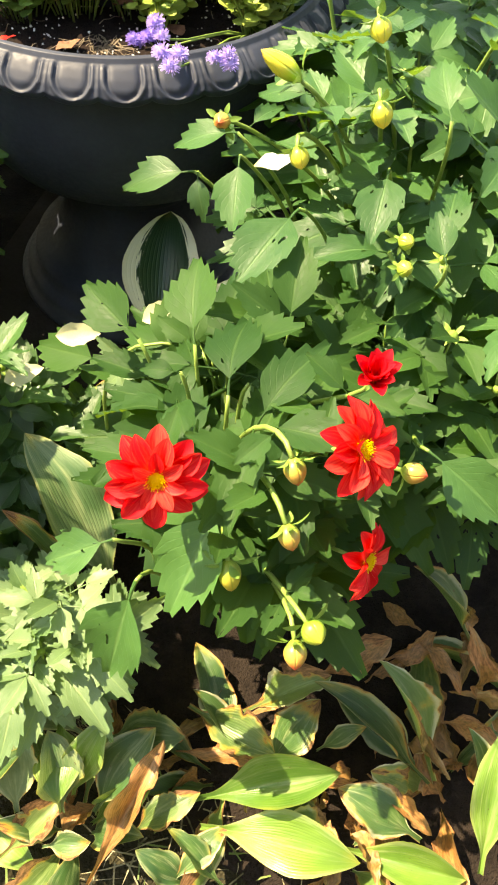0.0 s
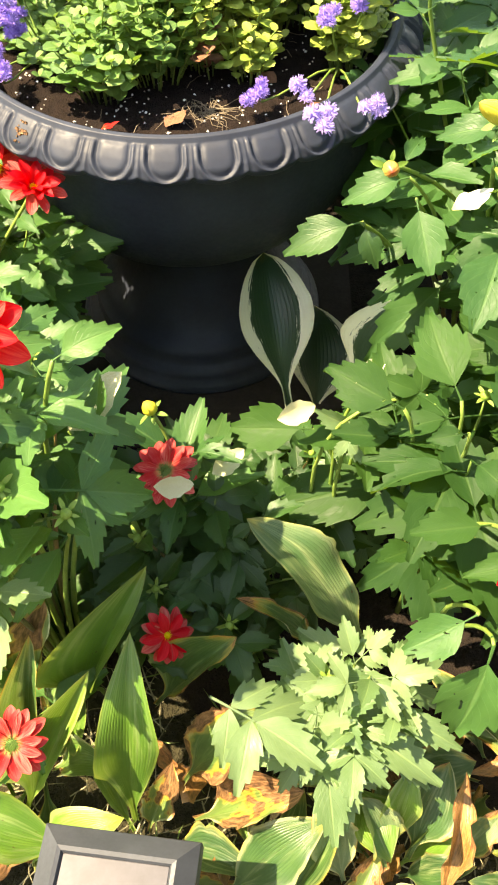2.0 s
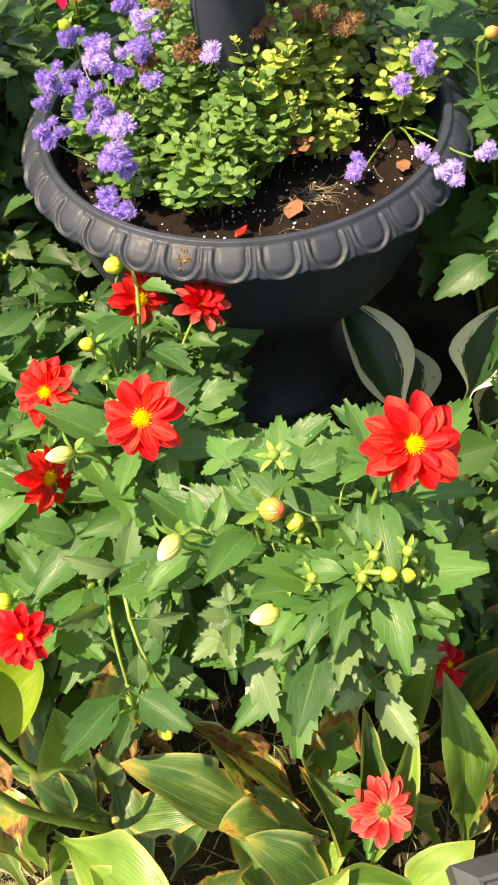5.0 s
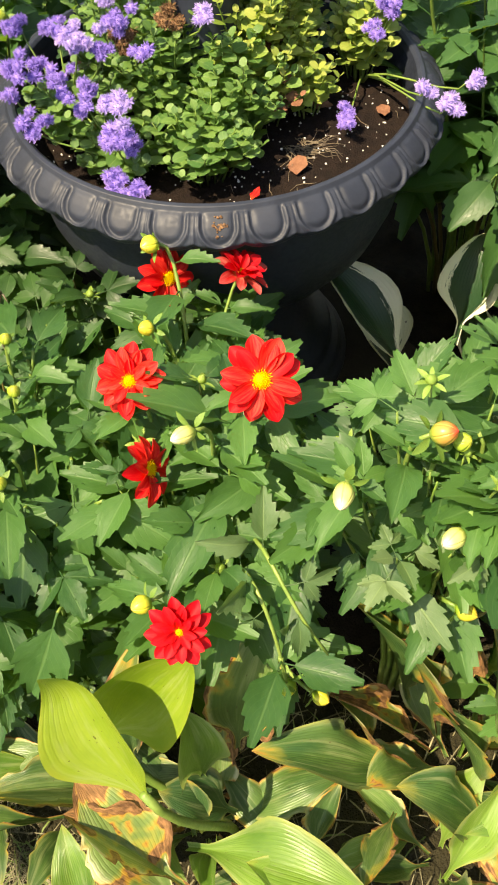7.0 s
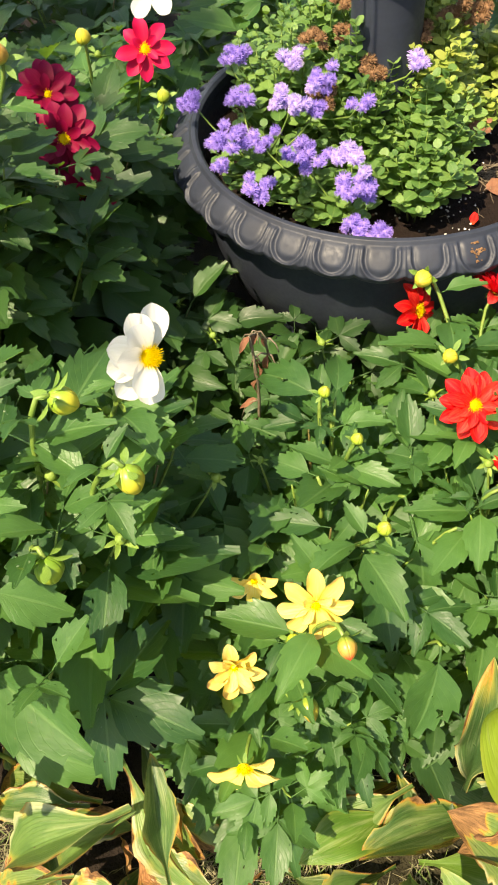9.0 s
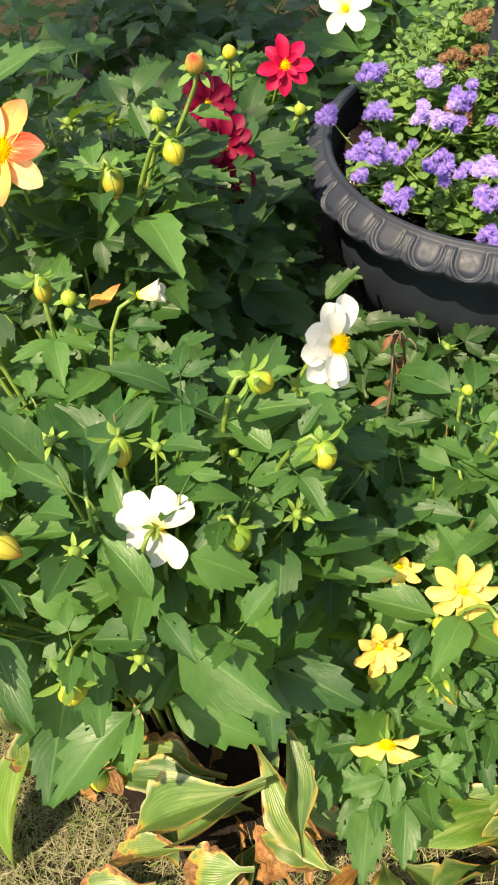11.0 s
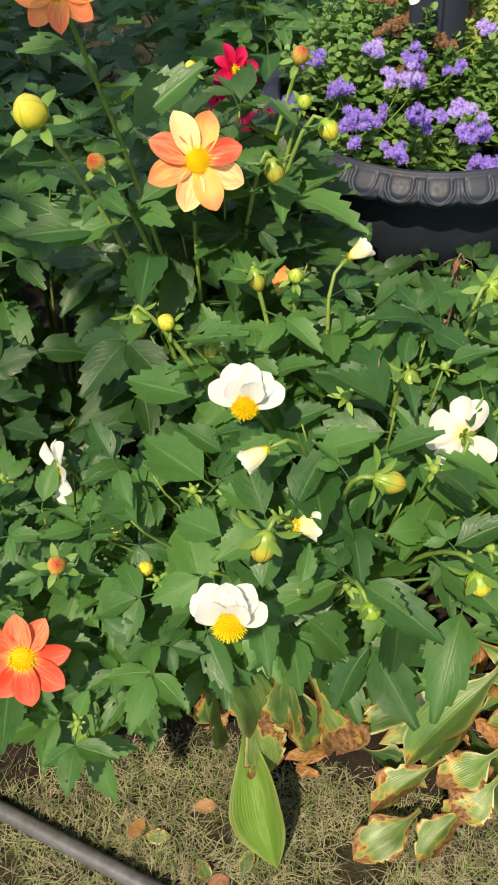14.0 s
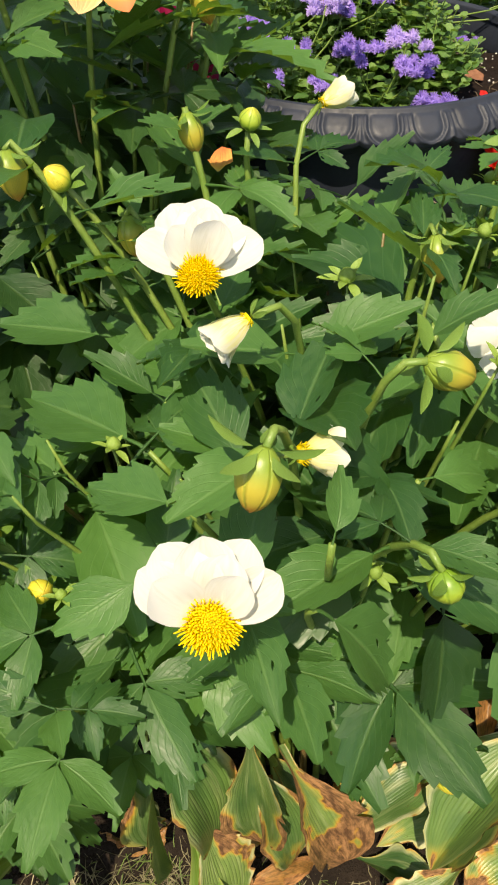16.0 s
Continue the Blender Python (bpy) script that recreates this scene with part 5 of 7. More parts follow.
bud(p, (-0.82, 0.955, 0.36), (-0.7, -0.5, -0.3), 0.024, "spent", (-0.79, 1.0, 0.2), 38)
bud(p, (-0.79, 0.98, 0.41), (-0.5, -0.3, 0.6), 0.018, "green", (-0.79, 1.0, 0.2), 39)
shoots(p, (-0.79, 1.0, 0), 0.12, 0.14, -45, 0.36, 0.22, 22, 6, 0.075, "mid", 29, [(-0.765, 0.966, 0.40), (-0.831, 1.026, 0.33), (-0.901, 0.988, 0.29), (-0.8, 0.93, 0.44), (-0.752, 1.04, 0.34), (-0.739, 1.104, 0.33)], 0.35)

# white dahlia
p = dahlia((-0.86, 1.30), "white dahlia plant with cupped blooms and nodding buds")
sprig(p, (-0.921, 1.446, 0.550), (-0.853, 1.529, 0.550), 0, "mid")
sprig(p, (-1.090, 1.367, 0.640), (-1.065, 1.354, 0.660), 3, "mid")
sprig(p, (-0.984, 1.389, 0.600), (-0.960, 1.437, 0.600), 1, "mid")
sprig(p, (-1.003, 1.427, 0.580), (-0.971, 1.484, 0.570), 0, "mid")
sprig(p, (-1.080, 1.369, 0.580), (-1.088, 1.321, 0.520), 0, "mid")
sprig(p, (-0.805, 1.462, 0.560), (-0.766, 1.552, 0.550), 1, "mid")
sprig(p, (-0.919, 1.268, 0.630), (-0.804, 1.347, 0.640), 0, "mid")
sprig(p, (-0.921, 1.268, 0.630), (-0.917, 1.345, 0.620), 1, "mid")
sprig(p, (-0.925, 1.260, 0.600), (-0.960, 1.197, 0.560), 1, "mid")
sprig(p, (-0.921, 1.185, 0.600), (-0.901, 1.123, 0.570), 0, "mid")
sprig(p, (-0.958, 1.207, 0.540), (-1.008, 1.196, 0.470), 0, "deep")
sprig(p, (-1.009, 1.266, 0.480), (-1.051, 1.267, 0.400), 1, "deep")
sprig(p, (-0.998, 1.331, 0.530), (-1.052, 1.377, 0.500), 0, "deep")
sprig(p, (-1.001, 1.293, 0.580), (-0.991, 1.241, 0.570), 3, "mid")
sprig(p, (-0.757, 1.222, 0.600), (-0.712, 1.245, 0.620), 3, "mid")
sprig(p, (-0.760, 1.204, 0.610), (-0.673, 1.200, 0.630), 3, "mid")
sprig(p, (-0.887, 1.446, 0.540), (-0.862, 1.525, 0.520), 0, "mid")
sprig(p, (-1.005, 1.453, 0.530), (-1.031, 1.505, 0.510), 0, "mid")
sprig(p, (-0.959, 1.434, 0.540), (-0.922, 1.492, 0.520), 3, "mid")
WHITE_RINGS = ((7, 2, 1.0, P_WHITE, -125, 125),)
flower(p, (-0.727, 1.123, 0.690), (-0.38, -0.72, 0.45), 0.037, ((6, 6, 1.05, P_WHITE, -95, 85), (3, 24, 0.95, P_WHITE, -50, 50)), EYE_WIDE, (-0.82, 1.2, 0.3), "white bloom with a yellow eye seen side-on", 68, 17)
flower(p, (-0.928, 1.408, 0.682), (-0.62, 0.08, 0.55), 0.028, ((5, 14, 1.30, P_WHITE, -58, 56), (4, 36, 1.18, P_WHITE, -36, 34)), EYE_TALL, (-0.88, 1.33, 0.3), "cupped white bloom with a bright yellow eye", 0, 18)
flower(p, (-1.108, 1.423, 0.620), (-0.60, 0.06, 0.55), 0.031, ((5, 14, 1.28, P_WHITE, -60, 56), (4, 36, 1.15, P_WHITE, -34, 38)), EYE_TALL, (-0.95, 1.35, 0.25), "cupped white bloom with a bright yellow eye", 0, 19)
flower(p, (-0.915, 1.205, 0.615), (0.6, 0.1, -0.5), 0.036, ((8, 5, 1.0, P_WHITE),), EYE_FLAT, (-0.9, 1.25, 0.3), "nodding white bloom seen from behind", 0, 20, (3,))
flower(p, (-1.026, 1.369, 0.635), (0.2, -0.7, -0.3), 0.025, ((6, 60, 1.0, P_HALF),), EYE_FLAT, (-0.9, 1.36, 0.3), "half-closed white bloom", 0, 21)
bud(p, (-0.821, 1.098, 0.674), (-0.1, -0.3, -0.8), 0.027, "yellow", (-0.83, 1.2, 0.3), 41)
bud(p, (-0.794, 1.173, 0.695), (0.3, -0.4, -0.5), 0.027, "yellow", (-0.83, 1.2, 0.3), 42)
flower(p, (-0.752, 1.305, 0.704), (0.50, -0.80, 0.12), 0.026, ((7, 72, 1.0, P_HALF), (5, 80, 0.95, P_HALF)), EYE_SMALL, (-0.82, 1.3, 0.3), "half-open white bloom", 0, 43)
bud(p, (-0.826, 1.445, 0.668), (-0.2, -0.1, -0.9), 0.024, "spent", (-0.84, 1.36, 0.3), 44)
bud(p, (-0.828, 1.479, 0.690), (-0.1, 0.2, 0.3), 0.020, "yellow", (-0.84, 1.36, 0.3), 45)
bud(p, (-0.838, 1.51, 0.72), (-0.2, -0.1, -0.9), 0.026, "spent", (-0.84, 1.38, 0.3), 46)
bud(p, (-0.875, 1.256, 0.665), (-0.3, -0.1, -0.9), 0.027, "spent", (-0.87, 1.28, 0.3), 47)
bud(p, (-0.883, 1.147, 0.61), (-0.2, -0.2, -0.6), 0.028, "green", (-0.87, 1.24, 0.3), 48)
bud(p, (-1.046, 1.211, 0.585), (-0.3, -0.2, -0.8), 0.028, "yellow", (-0.93, 1.27, 0.3), 49)
bud(p, (-1.051, 1.390, 0.665), (-0.2, 0.2, -0.7), 0.030, "spent", (-0.93, 1.34, 0.3), 50)
bud(p, (-1.000, 1.300, 0.665), (0.1, -0.8, -0.5), 0.030, "spent", (-0.92, 1.32, 0.3), 51)
bud(p, (-1.085, 1.310, 0.605), (-0.2, -0.2, -0.7), 0.022, "green", (-0.95, 1.33, 0.3), 52)
bud(p, (-1.043, 1.251, 0.310), (-0.5, -0.2, -0.5), 0.026, "yellow", (-0.95, 1.30, 0.1), 53)
flower(p, (-0.985, 1.388, 0.690), (-0.25, 0.75, -0.40), 0.027, ((7, 68, 1.0, P_HALF), (5, 78, 0.95, P_HALF)), EYE_SMALL, (-0.9, 1.35, 0.3), "small half-closed white bloom", 0, 54)
bud(p, (-0.78, 1.36, 0.70), (-0.1, -0.1, 0.5), 0.018, "green", (-0.83, 1.33, 0.3), 55)
bud(p, (-0.77, 1.40, 0.71), (-0.2, -0.2, -0.9), 0.024, "spent", (-0.83, 1.35, 0.3), 56)
litter("fallen_petal", (-0.742, 1.377, 0.655), 0.045, -100, M_ORANGE, "faded peach petal resting on dahlia leaves", "petal", 0.42)
clear_f = [(-0.727, 1.123, 0.66), (-0.927, 1.41, 0.64), (-1.107, 1.425, 0.57), (-0.915, 1.205, 0.58), (-1.026, 1.37, 0.6), (-1.046, 1.211, 0.55), (-1.051, 1.39, 0.62), (-1.0, 1.3, 0.63), (-0.875, 1.256, 0.63)]
shoots(p, (-0.87, 1.28, 0), 0.175, 0.21, 0, 0.67, 0.50, 36, 5, 0.096, "mid", 30, clear_f, 0.56, lean=0.2)
shoots(p, (-0.755, 1.165, 0), 0.10, 0.09, 0, 0.61, 0.48, 12, 4, 0.095, "mid", 36, clear_f, 0.4, lean=0.3)
shoots(p, (-0.93, 1.51, 0), 0.12, 0.09, 0, 0.58, 0.46, 11, 5, 0.088, "mid", 37, clear_f, 0.60, lean=0.3)

p = dahlia((-0.68, 1.47), "tall dahlia with peach and coral striped blooms")
P_MIXED = [P_ORANGE[0], P_CREAM[1], P_CORAL[2], P_ORANGE[2], P_CREAM[0]]
flower(p, (-0.722, 1.448, 0.800), (-0.7, -0.25, 0.6), 0.045, ((8, 8, 1.0, P_MIXED),), EYE_WIDE, (-0.69, 1.47, 0.4), "open peach and coral striped bloom with a yellow eye", 10, 22)
flower(p, (-0.730, 1.541, 0.958), (-0.6, -0.1, 0.45), 0.032, ((8, 14, 1.0, P_ORANGE),), EYE_FLAT, (-0.68, 1.49, 0.45), "small orange bloom on a tall stem", 0, 72)
bud(p, (-0.720, 1.54, 0.80), (-0.5, 0.1, 0.5), 0.024, "red", (-0.69, 1.48, 0.4), 57)
bud(p, (-0.638, 1.325, 0.79), (-0.2, -0.3, -0.5), 0.025, "yellow", (-0.67, 1.42, 0.4), 58)
bud(p, (-0.620, 1.345, 0.795), (-0.3, -0.2, 0.6), 0.018, "green", (-0.67, 1.42, 0.4), 59)
bud(p, (-0.663, 1.379, 0.765), (-0.2, -0.2, -0.9), 0.028, "spent", (-0.67, 1.44, 0.4), 60)
bud(p, (-0.742, 1.58, 0.858), (-0.3, 0.1, 0.5), 0.036, "yellow", (-0.69, 1.5, 0.4), 61)
bud(p, (-0.543, 1.346, 0.805), (-0.3, -0.1, 0.5), 0.024, "red", (-0.66, 1.45, 0.4), 62)
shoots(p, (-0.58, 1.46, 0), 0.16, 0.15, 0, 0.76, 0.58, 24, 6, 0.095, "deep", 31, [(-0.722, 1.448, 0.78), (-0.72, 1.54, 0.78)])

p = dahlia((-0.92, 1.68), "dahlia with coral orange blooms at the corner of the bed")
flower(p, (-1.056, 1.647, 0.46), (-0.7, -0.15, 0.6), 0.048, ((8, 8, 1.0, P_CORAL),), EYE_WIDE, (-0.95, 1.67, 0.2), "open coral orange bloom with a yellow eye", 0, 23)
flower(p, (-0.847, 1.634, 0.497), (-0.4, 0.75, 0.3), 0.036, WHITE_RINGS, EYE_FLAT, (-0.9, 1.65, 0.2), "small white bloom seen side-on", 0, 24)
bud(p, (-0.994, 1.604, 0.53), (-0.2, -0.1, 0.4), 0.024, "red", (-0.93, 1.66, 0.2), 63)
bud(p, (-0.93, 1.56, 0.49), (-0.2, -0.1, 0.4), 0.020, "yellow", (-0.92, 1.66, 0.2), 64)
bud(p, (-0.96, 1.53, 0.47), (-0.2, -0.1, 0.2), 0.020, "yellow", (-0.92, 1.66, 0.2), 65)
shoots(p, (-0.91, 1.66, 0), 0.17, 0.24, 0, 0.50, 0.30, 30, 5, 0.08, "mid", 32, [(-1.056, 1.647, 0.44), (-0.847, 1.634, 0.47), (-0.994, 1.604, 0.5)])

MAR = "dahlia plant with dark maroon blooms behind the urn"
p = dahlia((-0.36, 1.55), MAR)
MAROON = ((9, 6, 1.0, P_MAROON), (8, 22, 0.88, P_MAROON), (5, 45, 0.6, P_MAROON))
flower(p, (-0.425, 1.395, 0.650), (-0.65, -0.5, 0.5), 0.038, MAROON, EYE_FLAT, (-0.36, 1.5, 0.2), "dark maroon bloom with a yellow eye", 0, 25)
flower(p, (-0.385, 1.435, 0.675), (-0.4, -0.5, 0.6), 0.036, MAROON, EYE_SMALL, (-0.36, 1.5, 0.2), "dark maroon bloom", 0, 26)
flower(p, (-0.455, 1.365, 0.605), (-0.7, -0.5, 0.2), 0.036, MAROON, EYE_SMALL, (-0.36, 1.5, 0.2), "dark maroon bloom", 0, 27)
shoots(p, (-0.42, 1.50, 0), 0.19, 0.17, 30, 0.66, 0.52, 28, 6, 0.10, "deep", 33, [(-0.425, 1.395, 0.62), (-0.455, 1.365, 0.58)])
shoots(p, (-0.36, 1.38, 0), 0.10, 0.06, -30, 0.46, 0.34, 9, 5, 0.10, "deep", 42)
# Shoots added to block the sun from the urn's pedestal.
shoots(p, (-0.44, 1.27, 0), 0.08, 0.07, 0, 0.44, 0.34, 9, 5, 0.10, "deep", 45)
p = dahlia((-0.14, 1.58), "dahlia plant with magenta red blooms behind the urn")
flower(p, (-0.161, 1.436, 0.62), (-0.65, -0.45, 0.5), 0.037, ((8, 6, 1.0, P_MAGENTA), (4, 40, 0.6, P_MAGENTA)), EYE_FLAT, (-0.15, 1.52, 0.2), "magenta red bloom with a yellow eye", 0, 28)
bud(p, (-0.205, 1.50, 0.64), (-0.2, -0.1, 0.6), 0.024, "yellow", (-0.15, 1.55, 0.2), 66)
bud(p, (-0.19, 1.40, 0.57), (-0.2, -0.1, 0.4), 0.022, "green", (-0.15, 1.52, 0.2), 67)
shoots(p, (-0.10, 1.60, 0), 0.2, 0.15, 0, 0.56, 0.42, 22, 5, 0.10, "mid", 34, [(-0.161, 1.436, 0.6), (-0.02, 1.465, 0.6)])

# the far plants that close the bed
FAR = "leafy dahlia plant at the back of the bed"
for k, (x, y, r, top) in enumerate(((0.30, 1.38, 0.22, 0.58), (0.66, 1.05, 0.24, 0.58), (0.62, 0.62, 0.22, 0.5), (0.26, 1.85, 0.26, 0.56), (-0.34, 1.82, 0.25, 0.66), (-0.66, 1.86, 0.20, 0.52), (0.7, 1.55, 0.28, 0.55), (-0.90, 2.12, 0.24, 0.52), (0.0, 2.35, 0.3, 0.55), (0.75, 2.2, 0.34, 0.55), (-0.55, 2.35, 0.3, 0.55))):
    p = dahlia((x, y), FAR, "dahlias at the back of the bed")
    shoots(p, (x, y, 0), r, r, 0, top, top - 0.16, 18, 4, 0.115, "deep" if k % 2 else "mid", 50 + k, joined=y > 1.7 or x > 0.5, tips=0.0)


# ---- hostas ----
def hosta_blade(seed, width, start, peak, tip, fold, curl, droop, wave, twist, ribs, ragged, hook):
    """A hosta leaf along +y: a channelled stalk that widens slowly into a ribbed blade with a wavy, torn margin."""
    g = Geo()
    rr = random.Random(seed)
    ph = (rr.uniform(0, 6.3), rr.uniform(0, 6.3))
    freq = (rr.uniform(7, 15), rr.uniform(7, 15))
    rows, half, neck = 26, 7, 0.11
    sway = rr.uniform(-0.12, 0.12)
    for i in range(rows + 1):
        s = i / rows
        if s < start * 0.6:
            w = neck
        elif s < peak:
            x = (s - start * 0.6) / (peak - start * 0.6)
            w = neck + (1 - neck) * math.sin(0.5 * math.pi * x) ** 1.45
        else:
            w = max(0.0, math.cos(0.5 * math.pi * (s - peak) / (1 - peak))) ** tip
        ang = twist * s
        for j in range(-half, half + 1):
            q = j / half
            e = 0 if q < 0 else 1
            bite = noise.noise(Vector((s * 9, e * 7.3 + seed, 0))) + 0.6 * noise.noise(Vector((s * 27, e * 7.3 + seed, 4)))
            x = 0.5 * width * w * q * (1 - ragged * max(0.0, bite) * abs(q) ** 4 * min(1.0, max(0.0, (s - 0.3) * 3)))
            z = fold * abs(x) - curl * x * x / width - droop * s * s - hook * max(0.0, s - 0.72) ** 2
            z += wave * abs(q) ** 2 * math.sin(freq[e] * s + ph[e]) * w
            z += ribs * (abs(j) % 2) * w * w * (1 - 0.5 * abs(q)) - 0.02 * (1 - w) * (1 - abs(q)) * (s < peak)
            x += sway * s * s
            g.v.append(Vector((x * math.cos(ang) - z * math.sin(ang) * 0.3, s, z + x * math.sin(ang))))
            g.uv.append((0.5 + 0.5 * q, s))
    c = 2 * half + 1
    for i in range(rows):
        for j in range(2 * half):
            a = i * c + j
            g.f.append((a, a + 1, a + 1 + c, a + c))
    return g


HOSTA_SHAPES = {}
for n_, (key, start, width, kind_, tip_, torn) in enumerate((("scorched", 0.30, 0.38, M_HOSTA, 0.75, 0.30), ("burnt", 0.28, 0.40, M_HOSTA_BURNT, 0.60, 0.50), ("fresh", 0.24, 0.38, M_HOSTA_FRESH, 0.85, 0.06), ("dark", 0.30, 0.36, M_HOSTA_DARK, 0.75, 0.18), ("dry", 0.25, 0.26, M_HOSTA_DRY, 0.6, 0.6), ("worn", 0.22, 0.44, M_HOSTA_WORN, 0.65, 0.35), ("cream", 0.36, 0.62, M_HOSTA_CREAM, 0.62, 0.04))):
    calm = key == "cream"
    HOSTA_SHAPES[key] = [hosta_blade(70 + 10 * n_ + n, width * (0.92 + 0.08 * n), start, (0.66, 0.60, 0.64)[n], tip_, (0.12 if calm else (0.55, 0.30, 0.10)[n]), (-0.9 if calm else (-1.0, -0.1, 0.8)[n]), 0.16 + 0.07 * n, 0.10 if key == "dry" else 0.012 if calm else 0.034 + 0.012 * n, 0.15 * (n - 1) if calm else 0.7 * (n - 1), 0.003 if calm else 0.006, torn, (0.3, 1.2, 2.4)[n] * (0.3 if calm else 1.0)).mesh("leaf", kind_) for n in range(3)]


def hosta(at, label, group="hostas along the edge"):
    return thing("hosta_plant", (at[0], at[1], GROUND + 0.01), label, "plant", group)


def hosta_leaf(plant, start, tip, kind, shape=0, roll=0.0, wide=1.0, label=""):
    """A leaf from its foot to its tip; it rises first and arches down to the tip."""
    base = plant.matrix_basis.translation
    a, b = Vector(start), Vector(tip)
    size = (b - a).length
    drop = 0.16 + 0.07 * shape
    way = (b - a).normalized()
    side = way.cross(UP)
    side = side.normalized() if side.length > 0.05 else Vector((1, 0, 0))
    up = side.cross(way)
    way = (way + up * drop).normalized()
    return part("leaf", HOSTA_SHAPES[kind][shape], None, plant, label, aim(a - base, way, up, size * 1.02, roll) @ Matrix.Diagonal((wide, 1, 1, 1)))


def hosta_rosette(plant, count, reach, height, kinds, seed, span=(0, 360)):
    rr = random.Random(seed)
    base = plant.matrix_basis.translation
    for k in range(count):
        a = radians(span[0] + (span[1] - span[0]) * (k + 0.5) / count + rr.uniform(-14, 14))
        inner = k % 3 == 0
        rad = reach * (rr.uniform(0.45, 0.7) if inner else rr.uniform(0.8, 1.15))
        z = base.z + height * (rr.uniform(0.8, 1.2) if inner else rr.uniform(0.25, 0.75))
        foot = base + Vector((math.cos(a), math.sin(a), 0)) * 0.015
        hosta_leaf(plant, foot, (base.x + rad * math.cos(a), base.y + rad * math.sin(a), z), kinds[rr.randrange(len(kinds))], rr.randrange(3), rr.uniform(-35, 35))


EDGE_H = "hosta clump with yellowing, brown-scorched leaves"
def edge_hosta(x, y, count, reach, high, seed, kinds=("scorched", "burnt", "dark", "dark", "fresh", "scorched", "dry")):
    p = hosta((x, y), EDGE_H)
    hosta_rosette(p, round(count * 0.5), reach * 0.9, high * 0.75, kinds, 200 + seed)
    return p


def crumpled(seed):
    """A shrivelled leaf: a strip that is curled, pleated and torn along its edge."""
    rr = random.Random(seed)
    g = blade(1.0, rr.uniform(0.26, 0.42), stalked(0.2, 0.55, 1.2, 0.12), 16, 3, 0, rr.uniform(0.3, 0.8), rr.uniform(0.2, 0.5), 0.10, rr.uniform(-1.8, 1.8), rr.uniform(-2, 2), seed)
    for v in g.v:
        q = v * 7 + Vector((seed * 3.1, 0, 0))
        v += Vector((noise.noise(q), 0.6 * noise.noise(q + Vector((9, 0, 0))), 1.2 * noise.noise(q + Vector((0, 9, 0))))) * 0.075
        v += Vector((noise.noise(v * 26), 0, noise.noise(v * 24 + Vector((4, 4, 4))))) * 0.028
    return g


CRUMPLED = [crumpled(300 + k).mesh("leaf", M_CRISP if k % 2 else M_HOSTA_DRY) for k in range(6)]


def shrivelled(plant, x0, x1, y0, y1, count, seed, high=0.06):
    """Dead leaves lying and leaning round a hosta."""
    rr = random.Random(seed)
    base = plant.matrix_basis.translation
    for k in range(round(count * 0.6)):
        at = Vector((rr.uniform(x0, x1), rr.uniform(y0, y1), GROUND + rr.uniform(0.012, high)))
        a, e = rr.uniform(0, 6.283), rr.uniform(-0.25, 0.75)
        way = Vector((math.cos(a) * math.cos(e), math.sin(a) * math.cos(e), math.sin(e)))
        part("leaf", CRUMPLED[rr.randrange(6)], None, plant, "shrivelled brown leaf", aim(at - base, way, UP, rr.uniform(0.04, 0.085), rr.uniform(-60, 60)))


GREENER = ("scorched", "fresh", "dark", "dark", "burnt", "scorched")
p = edge_hosta(0.04, 0.25, 13, 0.17, 0.11, 1)
hosta_leaf(p, (-0.004, 0.311, 0.070), (0.084, 0.244, 0.090), "burnt", 0, 0, 1.33)
hosta_leaf(p, (0.060, 0.309, 0.050), (0.156, 0.327, 0.110), "burnt", 0, -15, 1.15)
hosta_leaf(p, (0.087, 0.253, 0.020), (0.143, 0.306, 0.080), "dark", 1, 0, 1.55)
hosta_leaf(p, (0.083, 0.196, 0.030), (0.164, 0.162, 0.050), "burnt", 1, 0, 1.80)
hosta_leaf(p, (-0.019, 0.268, 0.040), (0.071, 0.252, 0.050), "dry", 1, 0, 0.96)
hosta_leaf(p, (0.112, 0.241, 0.030), (0.187, 0.222, 0.040), "dry", 0, 0, 1.01)
hosta_leaf(p, (0.149, 0.347, 0.060), (0.234, 0.366, 0.100), "dry", 1, 15, 1.78)
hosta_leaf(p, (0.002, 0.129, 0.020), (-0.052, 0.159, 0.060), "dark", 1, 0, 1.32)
shrivelled(p, -0.03, 0.14, 0.20, 0.34, 12, 401)
p = edge_hosta(0.17, 0.16, 7, 0.15, 0.08, 13)
hosta_leaf(p, (0.200, 0.237, 0.050), (0.261, 0.171, 0.050), "dry", 0, 0, 0.98)
shrivelled(p, 0.12, 0.26, 0.14, 0.28, 14, 402)
p = edge_hosta(0.30, 0.24, 11, 0.16, 0.10, 2, ("burnt", "dark", "dry", "scorched"))
hosta_leaf(p, (0.276, 0.228, 0.030), (0.147, 0.315, 0.120), "dark", 0, 0, 0.83)
hosta_leaf(p, (0.282, 0.231, 0.030), (0.218, 0.319, 0.150), "scorched", 0, 10, 1.08)
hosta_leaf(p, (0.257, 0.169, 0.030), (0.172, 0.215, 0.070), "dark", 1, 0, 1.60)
hosta_leaf(p, (0.275, 0.384, 0.080), (0.323, 0.334, 0.090), "dry", 2, 0, 1.51)
hosta_leaf(p, (0.349, 0.312, 0.020), (0.339, 0.369, 0.140), "dry", 1, 20, 0.85)
hosta_leaf(p, (0.299, 0.297, 0.040), (0.352, 0.277, 0.080), "dry", 2, 0, 1.77)
hosta_leaf(p, (0.337, 0.197, 0.030), (0.314, 0.266, 0.100), "dark", 0, 0, 1.05)
